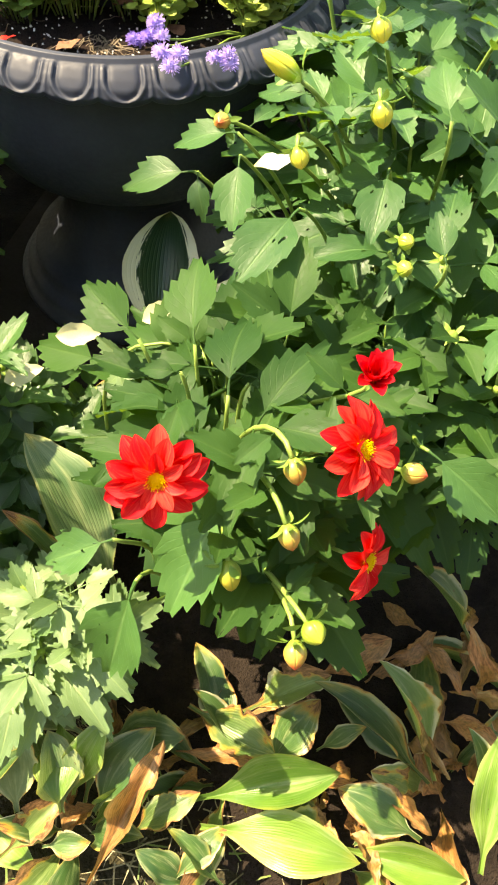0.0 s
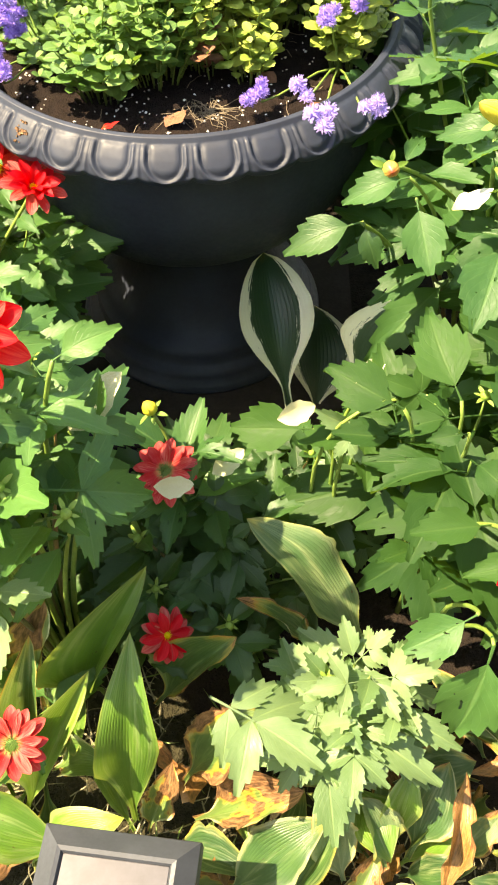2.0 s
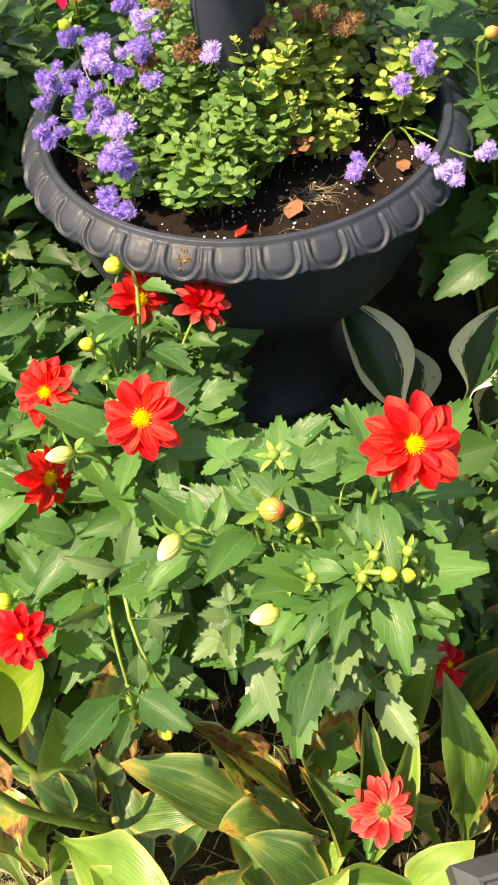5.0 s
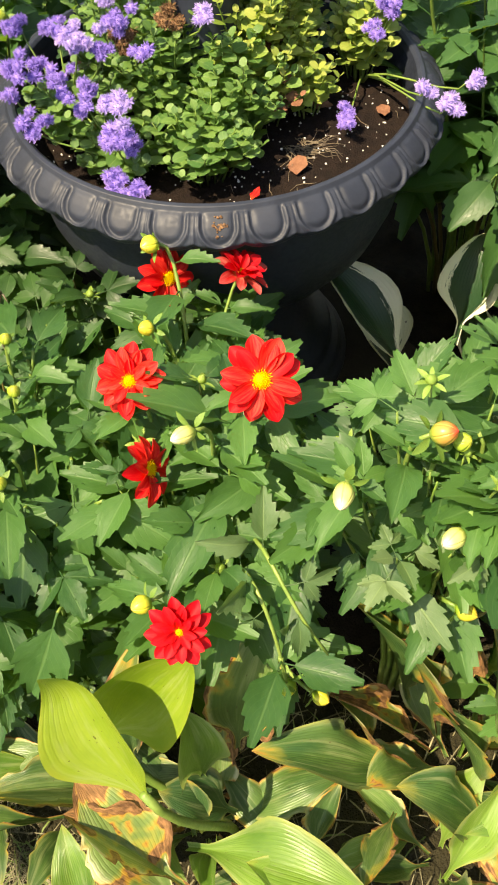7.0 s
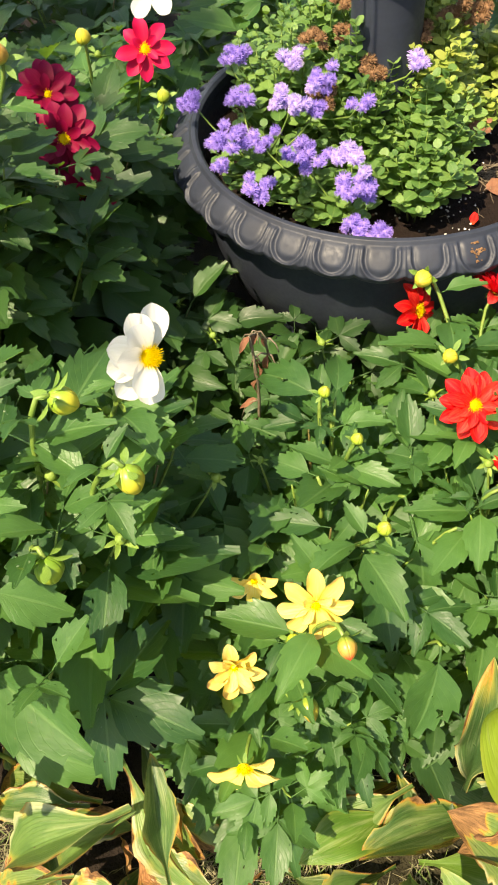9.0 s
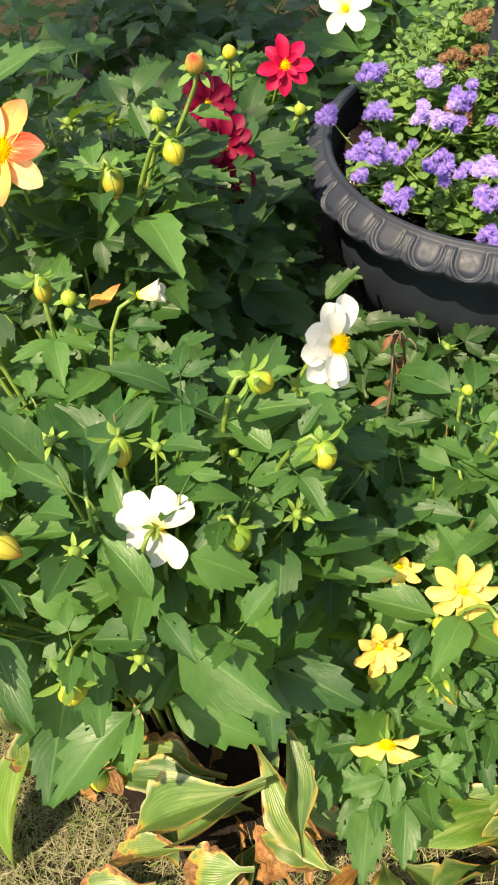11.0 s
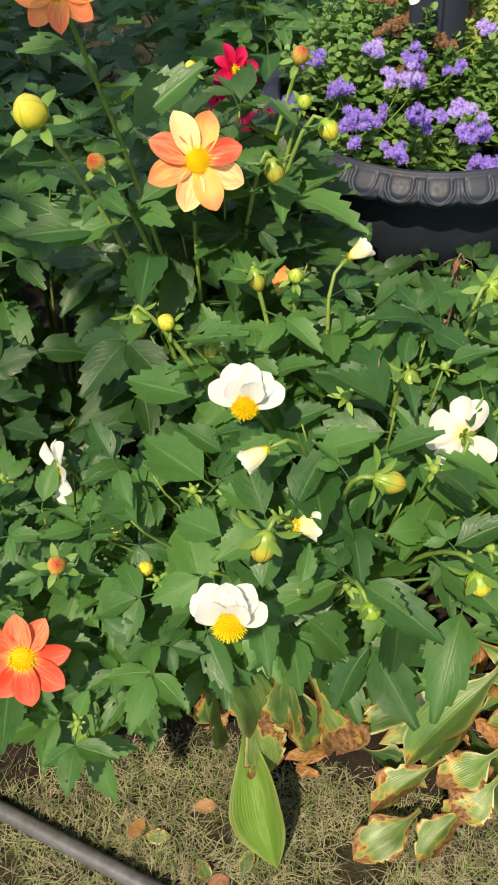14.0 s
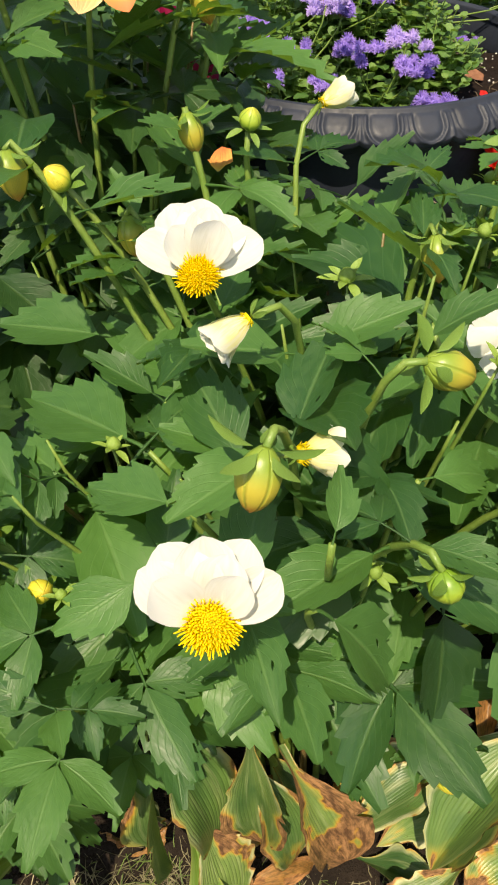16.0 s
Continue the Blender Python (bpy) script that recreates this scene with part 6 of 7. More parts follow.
hosta_leaf(p, (0.308, 0.130, 0.060), (0.328, 0.254, 0.120), "fresh", 1, 0, 1.05)
shrivelled(p, 0.18, 0.42, 0.20, 0.42, 26, 403, 0.10)
p = edge_hosta(-0.13, 0.20, 14, 0.15, 0.12, 3, GREENER)
hosta_leaf(p, (-0.122, 0.283, 0.060), (-0.215, 0.317, 0.100), "worn", 0, 0, 1.32)
hosta_leaf(p, (-0.097, 0.280, 0.050), (-0.017, 0.280, 0.100), "burnt", 1, 0, 1.49)
hosta_leaf(p, (-0.189, 0.203, 0.050), (-0.196, 0.273, 0.120), "worn", 1, 0, 1.31)
hosta_leaf(p, (-0.141, 0.202, 0.050), (-0.146, 0.263, 0.130), "worn", 0, 10, 1.37)
hosta_leaf(p, (-0.130, 0.219, 0.050), (-0.104, 0.275, 0.140), "fresh", 1, 0, 1.04)
hosta_leaf(p, (-0.109, 0.205, 0.030), (-0.048, 0.265, 0.110), "dark", 1, 0, 1.53)
hosta_leaf(p, (-0.109, 0.132, 0.040), (-0.029, 0.250, 0.120), "dry", 0, 0, 0.84)
hosta_leaf(p, (-0.208, 0.163, 0.020), (-0.139, 0.213, 0.050), "burnt", 0, 0, 1.26)
hosta_leaf(p, (-0.162, 0.172, 0.030), (-0.111, 0.173, 0.050), "dark", 0, 0, 1.78)
hosta_leaf(p, (-0.158, 0.269, 0.120), (-0.250, 0.198, 0.060), "scorched", 0, 0, 0.97)
hosta_leaf(p, (-0.148, 0.291, 0.090), (-0.126, 0.213, 0.100), "fresh", 1, 0, 1.80)
shrivelled(p, -0.18, -0.03, 0.16, 0.30, 9, 404)
p = edge_hosta(0.45, 0.32, 12, 0.18, 0.13, 4)
hosta_leaf(p, (0.349, 0.388, 0.060), (0.272, 0.443, 0.160), "dark", 0, 10, 1.10)
p = edge_hosta(-0.27, 0.24, 10, 0.15, 0.11, 5)
hosta_leaf(p, (-0.321, 0.231, 0.020), (-0.210, 0.254, 0.120), "dark", 1, 0, 1.34)
shrivelled(p, -0.38, -0.2, 0.22, 0.44, 8, 405, 0.10)
p = edge_hosta(-0.50, 0.44, 14, 0.18, 0.16, 6, GREENER)
hosta_leaf(p, (-0.485, 0.532, 0.060), (-0.509, 0.599, 0.270), "scorched", 0, -10, 0.57)
hosta_leaf(p, (-0.470, 0.491, 0.050), (-0.419, 0.516, 0.260), "burnt", 0, 0, 0.79)
hosta_leaf(p, (-0.439, 0.464, 0.050), (-0.318, 0.486, 0.310), "fresh", 0, 20, 0.50)
hosta_leaf(p, (-0.562, 0.534, 0.050), (-0.572, 0.601, 0.200), "burnt", 0, 0, 0.88)
hosta_leaf(p, (-0.524, 0.402, 0.040), (-0.526, 0.479, 0.200), "scorched", 0, 0, 0.72)
hosta_leaf(p, (-0.515, 0.378, 0.040), (-0.401, 0.434, 0.240), "fresh", 0, 10, 0.54)
hosta_leaf(p, (-0.514, 0.327, 0.050), (-0.416, 0.342, 0.120), "fresh", 1, 0, 1.34)
hosta_leaf(p, (-0.554, 0.477, 0.060), (-0.619, 0.498, 0.140), "scorched", 1, 0, 1.72)
hosta_leaf(p, (-0.554, 0.478, 0.040), (-0.673, 0.612, 0.170), "scorched", 1, 0, 0.91)
hosta_leaf(p, (-0.523, 0.477, 0.050), (-0.578, 0.611, 0.200), "burnt", 0, 0, 0.71)
hosta_leaf(p, (-0.503, 0.482, 0.060), (-0.497, 0.556, 0.260), "burnt", 0, 0, 0.52)
hosta_leaf(p, (-0.488, 0.426, 0.060), (-0.460, 0.470, 0.280), "scorched", 0, 0, 0.66)
p = edge_hosta(-0.61, 0.40, 13, 0.16, 0.13, 7, GREENER)
hosta_leaf(p, (-0.641, 0.392, 0.050), (-0.544, 0.390, 0.140), "fresh", 0, 0, 1.15)
hosta_leaf(p, (-0.543, 0.332, 0.030), (-0.550, 0.404, 0.090), "dark", 0, 0, 1.50)
hosta_leaf(p, (-0.613, 0.475, 0.060), (-0.706, 0.469, 0.100), "burnt", 0, 0, 1.09)
hosta_leaf(p, (-0.554, 0.375, 0.050), (-0.613, 0.465, 0.150), "scorched", 1, 0, 1.38)
p = edge_hosta(-0.40, 0.32, 10, 0.15, 0.13, 14, GREENER)
hosta_leaf(p, (-0.394, 0.333, 0.040), (-0.368, 0.440, 0.270), "fresh", 1, 0, 0.68)
hosta_leaf(p, (-0.341, 0.450, 0.060), (-0.241, 0.436, 0.220), "burnt", 0, 0, 0.77)
hosta_leaf(p, (-0.332, 0.356, 0.050), (-0.233, 0.379, 0.200), "burnt", 1, 0, 1.03)
hosta_leaf(p, (-0.331, 0.317, 0.030), (-0.216, 0.286, 0.140), "burnt", 0, -10, 1.01)
p = edge_hosta(-0.75, 0.66, 13, 0.18, 0.14, 8, GREENER)
hosta_leaf(p, (-0.725, 0.678, 0.100), (-0.705, 0.705, 0.240), "fresh", 0, 0, 1.32)
hosta_leaf(p, (-0.668, 0.673, 0.060), (-0.606, 0.692, 0.300), "burnt", 1, 0, 0.89)
hosta_leaf(p, (-0.725, 0.631, 0.050), (-0.763, 0.695, 0.140), "dark", 1, 0, 1.73)
hosta_leaf(p, (-0.791, 0.657, 0.050), (-0.701, 0.475, 0.130), "fresh", 1, 0, 1.09)
hosta_leaf(p, (-0.777, 0.655, 0.060), (-0.746, 0.685, 0.130), "dark", 0, 0, 1.80)
hosta_leaf(p, (-0.826, 0.621, 0.09), (-0.838, 0.765, 0.165), "burnt", 0, 10, 1.2)
shrivelled(p, -0.78, -0.58, 0.55, 0.74, 8, 406, 0.10)
p = edge_hosta(-0.72, 0.53, 11, 0.16, 0.12, 15, GREENER)
hosta_leaf(p, (-0.844, 0.610, 0.070), (-0.836, 0.769, 0.170), "burnt", 1, 0, 1.30)
hosta_leaf(p, (-0.924, 0.687, 0.050), (-0.881, 0.772, 0.120), "fresh", 1, 0, 1.10)
hosta_leaf(p, (-0.747, 0.473, 0.060), (-0.765, 0.577, 0.110), "fresh", 0, 0, 1.30)
hosta_leaf(p, (-0.455, 0.318, 0.060), (-0.592, 0.376, 0.120), "fresh", 1, 0, 1.10)
p = edge_hosta(-0.84, 0.81, 12, 0.17, 0.13, 9)
hosta_leaf(p, (-0.755, 0.769, 0.060), (-0.701, 0.782, 0.280), "dark", 1, 0, 0.73)
hosta_leaf(p, (-0.800, 0.740, 0.08), (-0.878, 0.868, 0.12), "burnt", 0, 10, 1.2)
hosta_leaf(p, (-0.790, 0.830, 0.12), (-0.900, 0.918, 0.09), "scorched", 1, 0, 1.1)
p = edge_hosta(-0.93, 1.12, 10, 0.16, 0.11, 10)
hosta_leaf(p, (-0.957, 1.106, 0.200), (-1.044, 1.201, 0.060), "scorched", 0, 0, 0.94)
hosta_leaf(p, (-1.030, 1.174, 0.070), (-1.073, 1.279, 0.020), "burnt", 0, 0, 1.23)
hosta_leaf(p, (-1.078, 1.146, 0.030), (-1.133, 1.222, 0.000), "burnt", 0, 0, 1.44)
hosta_leaf(p, (-1.051, 1.104, 0.060), (-1.104, 1.160, 0.020), "burnt", 2, 0, 1.80)
hosta_leaf(p, (-1.017, 1.098, 0.060), (-1.062, 1.175, 0.040), "scorched", 1, 0, 1.80)
shrivelled(p, -1.08, -0.88, 1.02, 1.30, 16, 407, 0.08)
hosta_leaf(p, (-0.905, 1.155, 0.20), (-1.003, 1.018, 0.165), "scorched", 0, 25, 0.9)
p = edge_hosta(-0.91, 0.97, 11, 0.16, 0.12, 11)
hosta_leaf(p, (-0.961, 1.101, 0.238), (-1.066, 1.229, 0.144), "scorched", 0, 0, 1.20)
hosta_leaf(p, (-1.009, 1.033, 0.211), (-0.928, 1.091, 0.297), "scorched", 0, 0, 0.90)
hosta_leaf(p, (-0.953, 1.163, 0.140), (-0.981, 1.303, 0.100), "burnt", 1, 0, 1.10)
hosta_leaf(p, (-0.817, 0.842, 0.100), (-0.923, 0.904, 0.140), "fresh", 1, 0, 1.20)
hosta_leaf(p, (-0.764, 0.727, 0.080), (-0.882, 0.865, 0.140), "burnt", 0, 0, 0.90)
hosta_leaf(p, (-0.963, 1.174, 0.140), (-1.004, 1.290, 0.120), "dark", 1, 0, 1.10)
hosta_leaf(p, (-0.975, 1.000, 0.060), (-0.988, 1.101, 0.070), "burnt", 1, 0, 1.20)
p = edge_hosta(-0.97, 1.30, 8, 0.13, 0.10, 12)
hosta_leaf(p, (-0.957, 1.359, 0.201), (-1.021, 1.311, 0.070), "burnt", 0, 0, 1.25)
hosta_leaf(p, (-0.954, 1.389, 0.201), (-1.016, 1.354, 0.070), "dark", 1, 0, 1.09)
hosta_leaf(p, (-1.081, 1.210, 0.020), (-1.143, 1.294, 0.000), "burnt", 1, 0, 1.43)
p = edge_hosta(-0.92, 1.46, 5, 0.11, 0.10, 16)
hosta_leaf(p, (-0.943, 1.486, 0.270), (-0.989, 1.414, 0.110), "scorched", 1, 0, 1.22)
hosta_leaf(p, (-0.952, 1.387, 0.240), (-1.001, 1.391, 0.110), "burnt", 0, 0, 1.26)
hosta_leaf(p, (-0.948, 1.476, 0.274), (-1.000, 1.485, 0.100), "burnt", 0, 20, 0.73)
hosta_leaf(p, (-0.982, 1.445, 0.151), (-1.033, 1.406, 0.050), "burnt", 1, 0, 1.57)
shrivelled(p, -1.02, -0.90, 1.30, 1.56, 14, 408, 0.14)

p = hosta((-0.05, 0.86), "variegated hosta with dark green leaves edged in cream", "variegated hostas by the urn")
hosta_leaf(p, (-0.055, 0.772, 0.100), (-0.047, 0.960, 0.250), "cream", 0, -6, 0.76)
hosta_leaf(p, (0.012, 0.750, 0.155), (0.096, 0.775, 0.297), "cream", 1, -6, 0.86)
hosta_leaf(p, (0.05, 0.74, 0.05), (0.13, 0.76, 0.13), "cream", 0, 10)
hosta_leaf(p, (-0.03, 0.80, 0.0), (-0.13, 0.78, 0.10), "dark", 1, 10)
hosta_leaf(p, (0.0, 0.82, 0.0), (0.08, 0.95, 0.10), "cream", 2, 30)

p = hosta((-0.735, 0.63), "hosta with two large cupped yellow-green leaves")
for seed, foot, tip, upper, wide, hook in ((91, (-0.796, 0.678, 0.280), (-0.769, 0.799, 0.395), (-0.78, -0.30, 0.45), 0.60, -2.6), (92, (-0.770, 0.760, 0.250), (-0.684, 0.716, 0.370), (-0.55, -0.45, 0.70), 0.58, -0.4)):
    a, b = Vector(foot) - p.matrix_basis.translation, Vector(tip) - p.matrix_basis.translation
    cupped = hosta_blade(seed, wide, 0.03, 0.45, 0.72, 0.05, -1.25, 0.0, 0.012, 0.15, 0.003, 0.0, hook)
    part("leaf", cupped.mesh("leaf", M_HOSTA_GLOW), None, p, "cupped yellow-green leaf", aim(a, b - a, upper, (b - a).length * 1.05))
    part("leaf_stalk", tube(bend((0.0, 0.0, 0.0), (0.0, 0.0, 0.08), a - (b - a) * 0.35, a + (b - a) * 0.03, 8), 0.006, 0.005, 6), M_STEM, p)
p = hosta((-1.0, 1.44), "hosta with a long fresh leaf drooping onto the lawn")
hosta_leaf(p, (-0.965, 1.452, 0.12), (-1.142, 1.416, -0.015), "fresh", 0, 5)
hosta_leaf(p, (-0.955, 1.58, 0.10), (-1.000, 1.712, 0.03), "fresh", 1, 15, 1.1)
p = hosta((-0.15, 0.50), "hosta with pale worn leaves between the dahlias")
hosta_leaf(p, (-0.085, 0.415, 0.14), (-0.172, 0.540, 0.275), "worn", 1, 10, 0.88)
hosta_leaf(p, (-0.13, 0.43, 0.10), (-0.20, 0.50, 0.20), "dark", 1, 20, 0.6)
hosta_leaf(p, (-0.13, 0.45, 0.02), (-0.26, 0.50, 0.10), "dark", 0, 10)
p = hosta((0.06, 0.20), "hosta with broad fresh green leaves at the bed's edge")
hosta_leaf(p, (-0.023, 0.132, 0.030), (0.035, 0.179, 0.060), "dark", 1, 0, 1.10)
hosta_leaf(p, (0.038, 0.126, 0.030), (-0.023, 0.173, 0.070), "scorched", 0, 0, 1.00)
hosta_leaf(p, (-0.067, 0.181, 0.030), (-0.002, 0.216, 0.080), "burnt", 1, 0, 1.00)
hosta_leaf(p, (0.053, 0.270, 0.030), (0.006, 0.311, 0.110), "dark", 0, 0, 1.00)
hosta_leaf(p, (0.147, 0.269, 0.030), (0.196, 0.282, 0.070), "dark", 1, 0, 1.10)
hosta_leaf(p, (0.0, 0.21, 0.06), (0.155, 0.225, 0.10), "fresh", 0, 0)
hosta_leaf(p, (0.01, 0.185, 0.05), (0.17, 0.155, 0.07), "fresh", 1, 10)
hosta_leaf(p, (0.16, 0.165, 0.03), (0.29, 0.125, 0.05), "fresh", 0, 5)

for q in ((-0.435, 0.505, 0.595), (-0.415, 0.49, 0.60), (-0.45, 0.50, 0.585), (-0.40, 0.485, 0.555), (-0.475, 0.53, 0.57), (-0.36, 0.47, 0.52)):
    part("young_bud", TIP_BUDS[1], None, tall, "", Matrix.Translation(Vector(q) - tall.matrix_basis.translation) @ face_of((q[0] + 0.42, -0.4, 0.7)) @ Matrix.Scale(0.014, 4))
    ground_stem(tall, (-0.43, 0.54, 0.35), q, (0, -0.3, 0.9), 0.002, 0.0012, "bud_stem", None, 0.03)


def drooping(plant, points, tips, end_bud=None):
    """A limp shoot that hangs over, with small pale leaves along it."""
    base = plant.matrix_basis.translation
    pts = bend(*points, 10)
    part("stem", tube([q - base for q in pts], 0.0028, 0.0016), M_STEM, plant)
    for n, way, size in tips:
        part("leaf", LEAVES["pale"][n % 4], None, plant, "limp pale leaf", aim(pts[n] - base, way, (-0.5, -0.7, 0.5), size))
    if end_bud:
        bud(plant, pts[-1], (pts[-1] - pts[-2]), 0.022, end_bud, pts[-2] - UP * 0.01, 77)


p = dahlia((-0.56, 0.72), "limp dahlia shoots drooping over the hostas")
drooping(p, ((-0.55, 0.74, 0.30), (-0.55, 0.72, 0.50), (-0.615, 0.66, 0.47), (-0.600, 0.592, 0.36)), ((7, (-0.4, -0.4, -0.5), 0.05), (9, (0.1, -0.2, -1), 0.07), (9, (-0.25, 0.0, -1), 0.08), (6, (0.5, -0.5, 0.1), 0.055), (4, (0.3, 0.2, 0.5), 0.06), (3, (-0.6, 0.2, 0.4), 0.06)))
drooping(p, ((-0.57, 0.74, 0.28), (-0.59, 0.72, 0.48), (-0.615, 0.655, 0.45), (-0.632, 0.625, 0.32)), ((6, (-0.5, 0.3, -0.6), 0.045), (7, (0.5, -0.2, -0.4), 0.045), (4, (-0.6, -0.2, 0.3), 0.06), (3, (0.4, 0.4, 0.3), 0.06)), "yellow")

def bleached(plant, at, way, size, seed):
    """A limp, sun-bleached leaf caught on the stems."""
    q = Vector(at) - plant.matrix_basis.translation
    part("leaf", blade(1.0, 0.55, ovate(0.42), 8, 2, 0.06, 0.4, 0.3, 0.05, 0.5, 0, seed).mesh("leaf", M_BLEACH), None, plant, "limp bleached leaf", aim(q, way, (-0.3, -0.7, 0.6), size))


p = dahlia((-0.06, 0.56), "bent dahlia shoots with pale tangled stems")
for k, line in enumerate((((-0.06, 0.56, GROUND), (-0.10, 0.58, 0.34), (-0.08, 0.61, 0.44), (0.01, 0.60, 0.38)), ((-0.05, 0.56, GROUND), (-0.12, 0.56, 0.36), (-0.06, 0.60, 0.45), (0.03, 0.55, 0.36)), ((-0.07, 0.57, GROUND), (-0.13, 0.60, 0.30), (-0.11, 0.57, 0.43), (0.0, 0.57, 0.40)), ((-0.06, 0.58, GROUND), (-0.02, 0.66, 0.36), (-0.02, 0.63, 0.44), (0.02, 0.52, 0.40)))):
    drooping(p, line, ((7, (0.4, -0.3, -0.3), 0.05), (5, (-0.5, 0.2, 0.3), 0.05), (9, (0.5, -0.4, -0.4), 0.06)) if k % 2 else ((6, (0.1, -0.6, -0.2), 0.05), (9, (0.6, -0.1, -0.3), 0.055)))
bleached(p, (-0.145, 0.594, 0.388), (0.9, 0.0, 0.1), 0.045, 1)
bleached(p, (-0.215, 0.604, 0.300), (0.8, 0.2, 0.3), 0.045, 2)
bleached(p, (-0.055, 0.605, 0.40), (0.7, 0.1, 0.5), 0.04, 3)
p = dahlia((-0.30, 0.60), "dahlia shoot with a bleached leaf behind the tall bloom")
part("stem", tube([q - p.matrix_basis.translation for q in bend((-0.30, 0.60, GROUND), (-0.30, 0.60, 0.3), (-0.33, 0.58, 0.42), (-0.345, 0.565, 0.495), 10)], 0.004, 0.002), M_STEM, p)
bleached(p, (-0.345, 0.565, 0.495), (0.8, 0.3, 0.6), 0.065, 4)
bleached(p, (-0.285, 0.55, 0.395), (0.8, -0.2, -0.1), 0.04, 5)

fibres = Geo()
rr_f = random.Random(31)
for k in range(110):
    if k < 50:
        x, y, a, l = -0.115 + rr_f.gauss(0, 0.012), 0.975 + rr_f.gauss(0, 0.01), radians(-90 + rr_f.gauss(0, 45)), rr_f.uniform(0.02, 0.055)
    else:
        a0, r0 = rr_f.uniform(0, 6.28), 0.235 * math.sqrt(rr_f.random())
        x, y, a, l = URN.x + r0 * math.cos(a0), URN.y + r0 * math.sin(a0), rr_f.uniform(0, 6.28), rr_f.uniform(0.01, 0.035)
    line = []
    for n in range(5):
        qx, qy = x + math.cos(a) * l * n / 4, y + math.sin(a) * l * n / 4
        a += rr_f.uniform(-0.25, 0.25)
        line.append((qx, qy, soil_z(qx, qy) + 0.0012 + 0.003 * math.sin(math.pi * n / 4) * rr_f.random()))
    fibres.add(tube(line, 0.00045, 0.0003, 4))
tagged(new("root_fibres", fibres.mesh("root_fibres", M_TWIG)), "fine pale roots tangled on the urn's soil", "roots", "", "stuff")
mud = []
rr_m = random.Random(5)
for k in range(26):
    a0 = math.atan2(0.934 - URN.y, -0.322 - URN.x) + rr_m.gauss(0, 0.016)
    r0 = 0.2835 + rr_m.gauss(0, 0.0035)
    mud.append((URN.x + r0 * math.cos(a0), URN.y + r0 * math.sin(a0), 0.535 - (r0 - 0.2835) * 0.85))
specks("dried_mud", mud, 0.0020, M_SEED, None, "splash of dried brown mud on the urn's rim", "mud")

# ---- lamp, edging, straw ----
def box(size, bevel, taper=1.0):
    bm = bmesh.new()
    bmesh.ops.create_cube(bm, size=1.0)
    bmesh.ops.scale(bm, vec=size, verts=bm.verts)
    for v in bm.verts:
        if v.co.z < 0:
            v.co.x *= taper
            v.co.y *= taper
    bmesh.ops.bevel(bm, geom=bm.edges[:], offset=bevel, segments=3, affect="EDGES")
    return bm


def from_bm(name, bm, material):
    me = bpy.data.meshes.new(name)
    bm.to_mesh(me)
    bm.free()
    me.materials.append(material)
    return me


lamp = thing("solar_garden_lamp", (-0.425, 0.225, GROUND), "square grey plastic solar lamp standing among the hostas", "garden lamp")
lamp.matrix_basis = pose(-0.425, 0.225, GROUND, 0, 0, -24)
top_g = Geo()
ring = [(0.050, 0.262), (0.052, 0.266), (0.056, 0.267), (0.0745, 0.250), (0.0755, 0.246), (0.0755, 0.215), (0.073, 0.212), (0.045, 0.212)]
for k in range(4):
    sx, sy = ((1, 1), (-1, 1), (-1, -1), (1, -1))[k]
    for r, z in ring:
        top_g.v.append(Vector((sx * r, sy * r, z)))
        top_g.uv.append((k / 4, z))
for k in range(4):
    for i in range(len(ring) - 1):
        a, b = k * len(ring) + i, ((k + 1) % 4) * len(ring) + i
        top_g.f.append((a, b, b + 1, a + 1))
part("hood", top_g, M_LAMP, lamp, "bevelled square grey hood", smooth=False)
part("panel", from_bm("panel", box((0.101, 0.101, 0.006), 0.001), M_PANEL), None, lamp, "dusty dark solar panel", Matrix.Translation((0, 0, 0.259)))
part("body", from_bm("body", box((0.09, 0.09, 0.11), 0.006, 0.85), M_LAMP), None, lamp, "", Matrix.Translation((0, 0, 0.158)))
part("stake", from_bm("stake", box((0.025, 0.025, 0.12), 0.003, 0.4), M_LAMP), None, lamp, "", Matrix.Translation((0, 0, 0.045)))

edge_line = bend((-1.33, 1.20, -0.010), (-1.23, 1.46, -0.010), (-1.12, 1.68, -0.010), (-0.99, 1.98, -0.010), 30)
edging = thing("lawn_edging", (-1.12, 1.66, GROUND), "black plastic lawn edging with a round top", "edging")
part("bead", tube([q - Vector((-1.12, 1.66, GROUND)) for q in edge_line], 0.012, 0.012, 14), M_HOSE, edging, "round rubbery top bead")
strip = Geo()
for n, q in enumerate(edge_line):
    w = q - Vector((-1.12, 1.66, GROUND))
    for dx, z in ((-0.003, 0.03), (0.003, 0.03), (0.003, -0.03), (-0.003, -0.03)):
        strip.v.append(Vector((w.x + dx, w.y, z)))
        strip.uv.append((n / 29, z))
for n in range(29):
    for k in range(4):
        a, b2 = n * 4 + k, n * 4 + (k + 1) % 4
        strip.f.append((a, b2, b2 + 4, a + 4))
part("strip", strip, M_HOSE, edging)

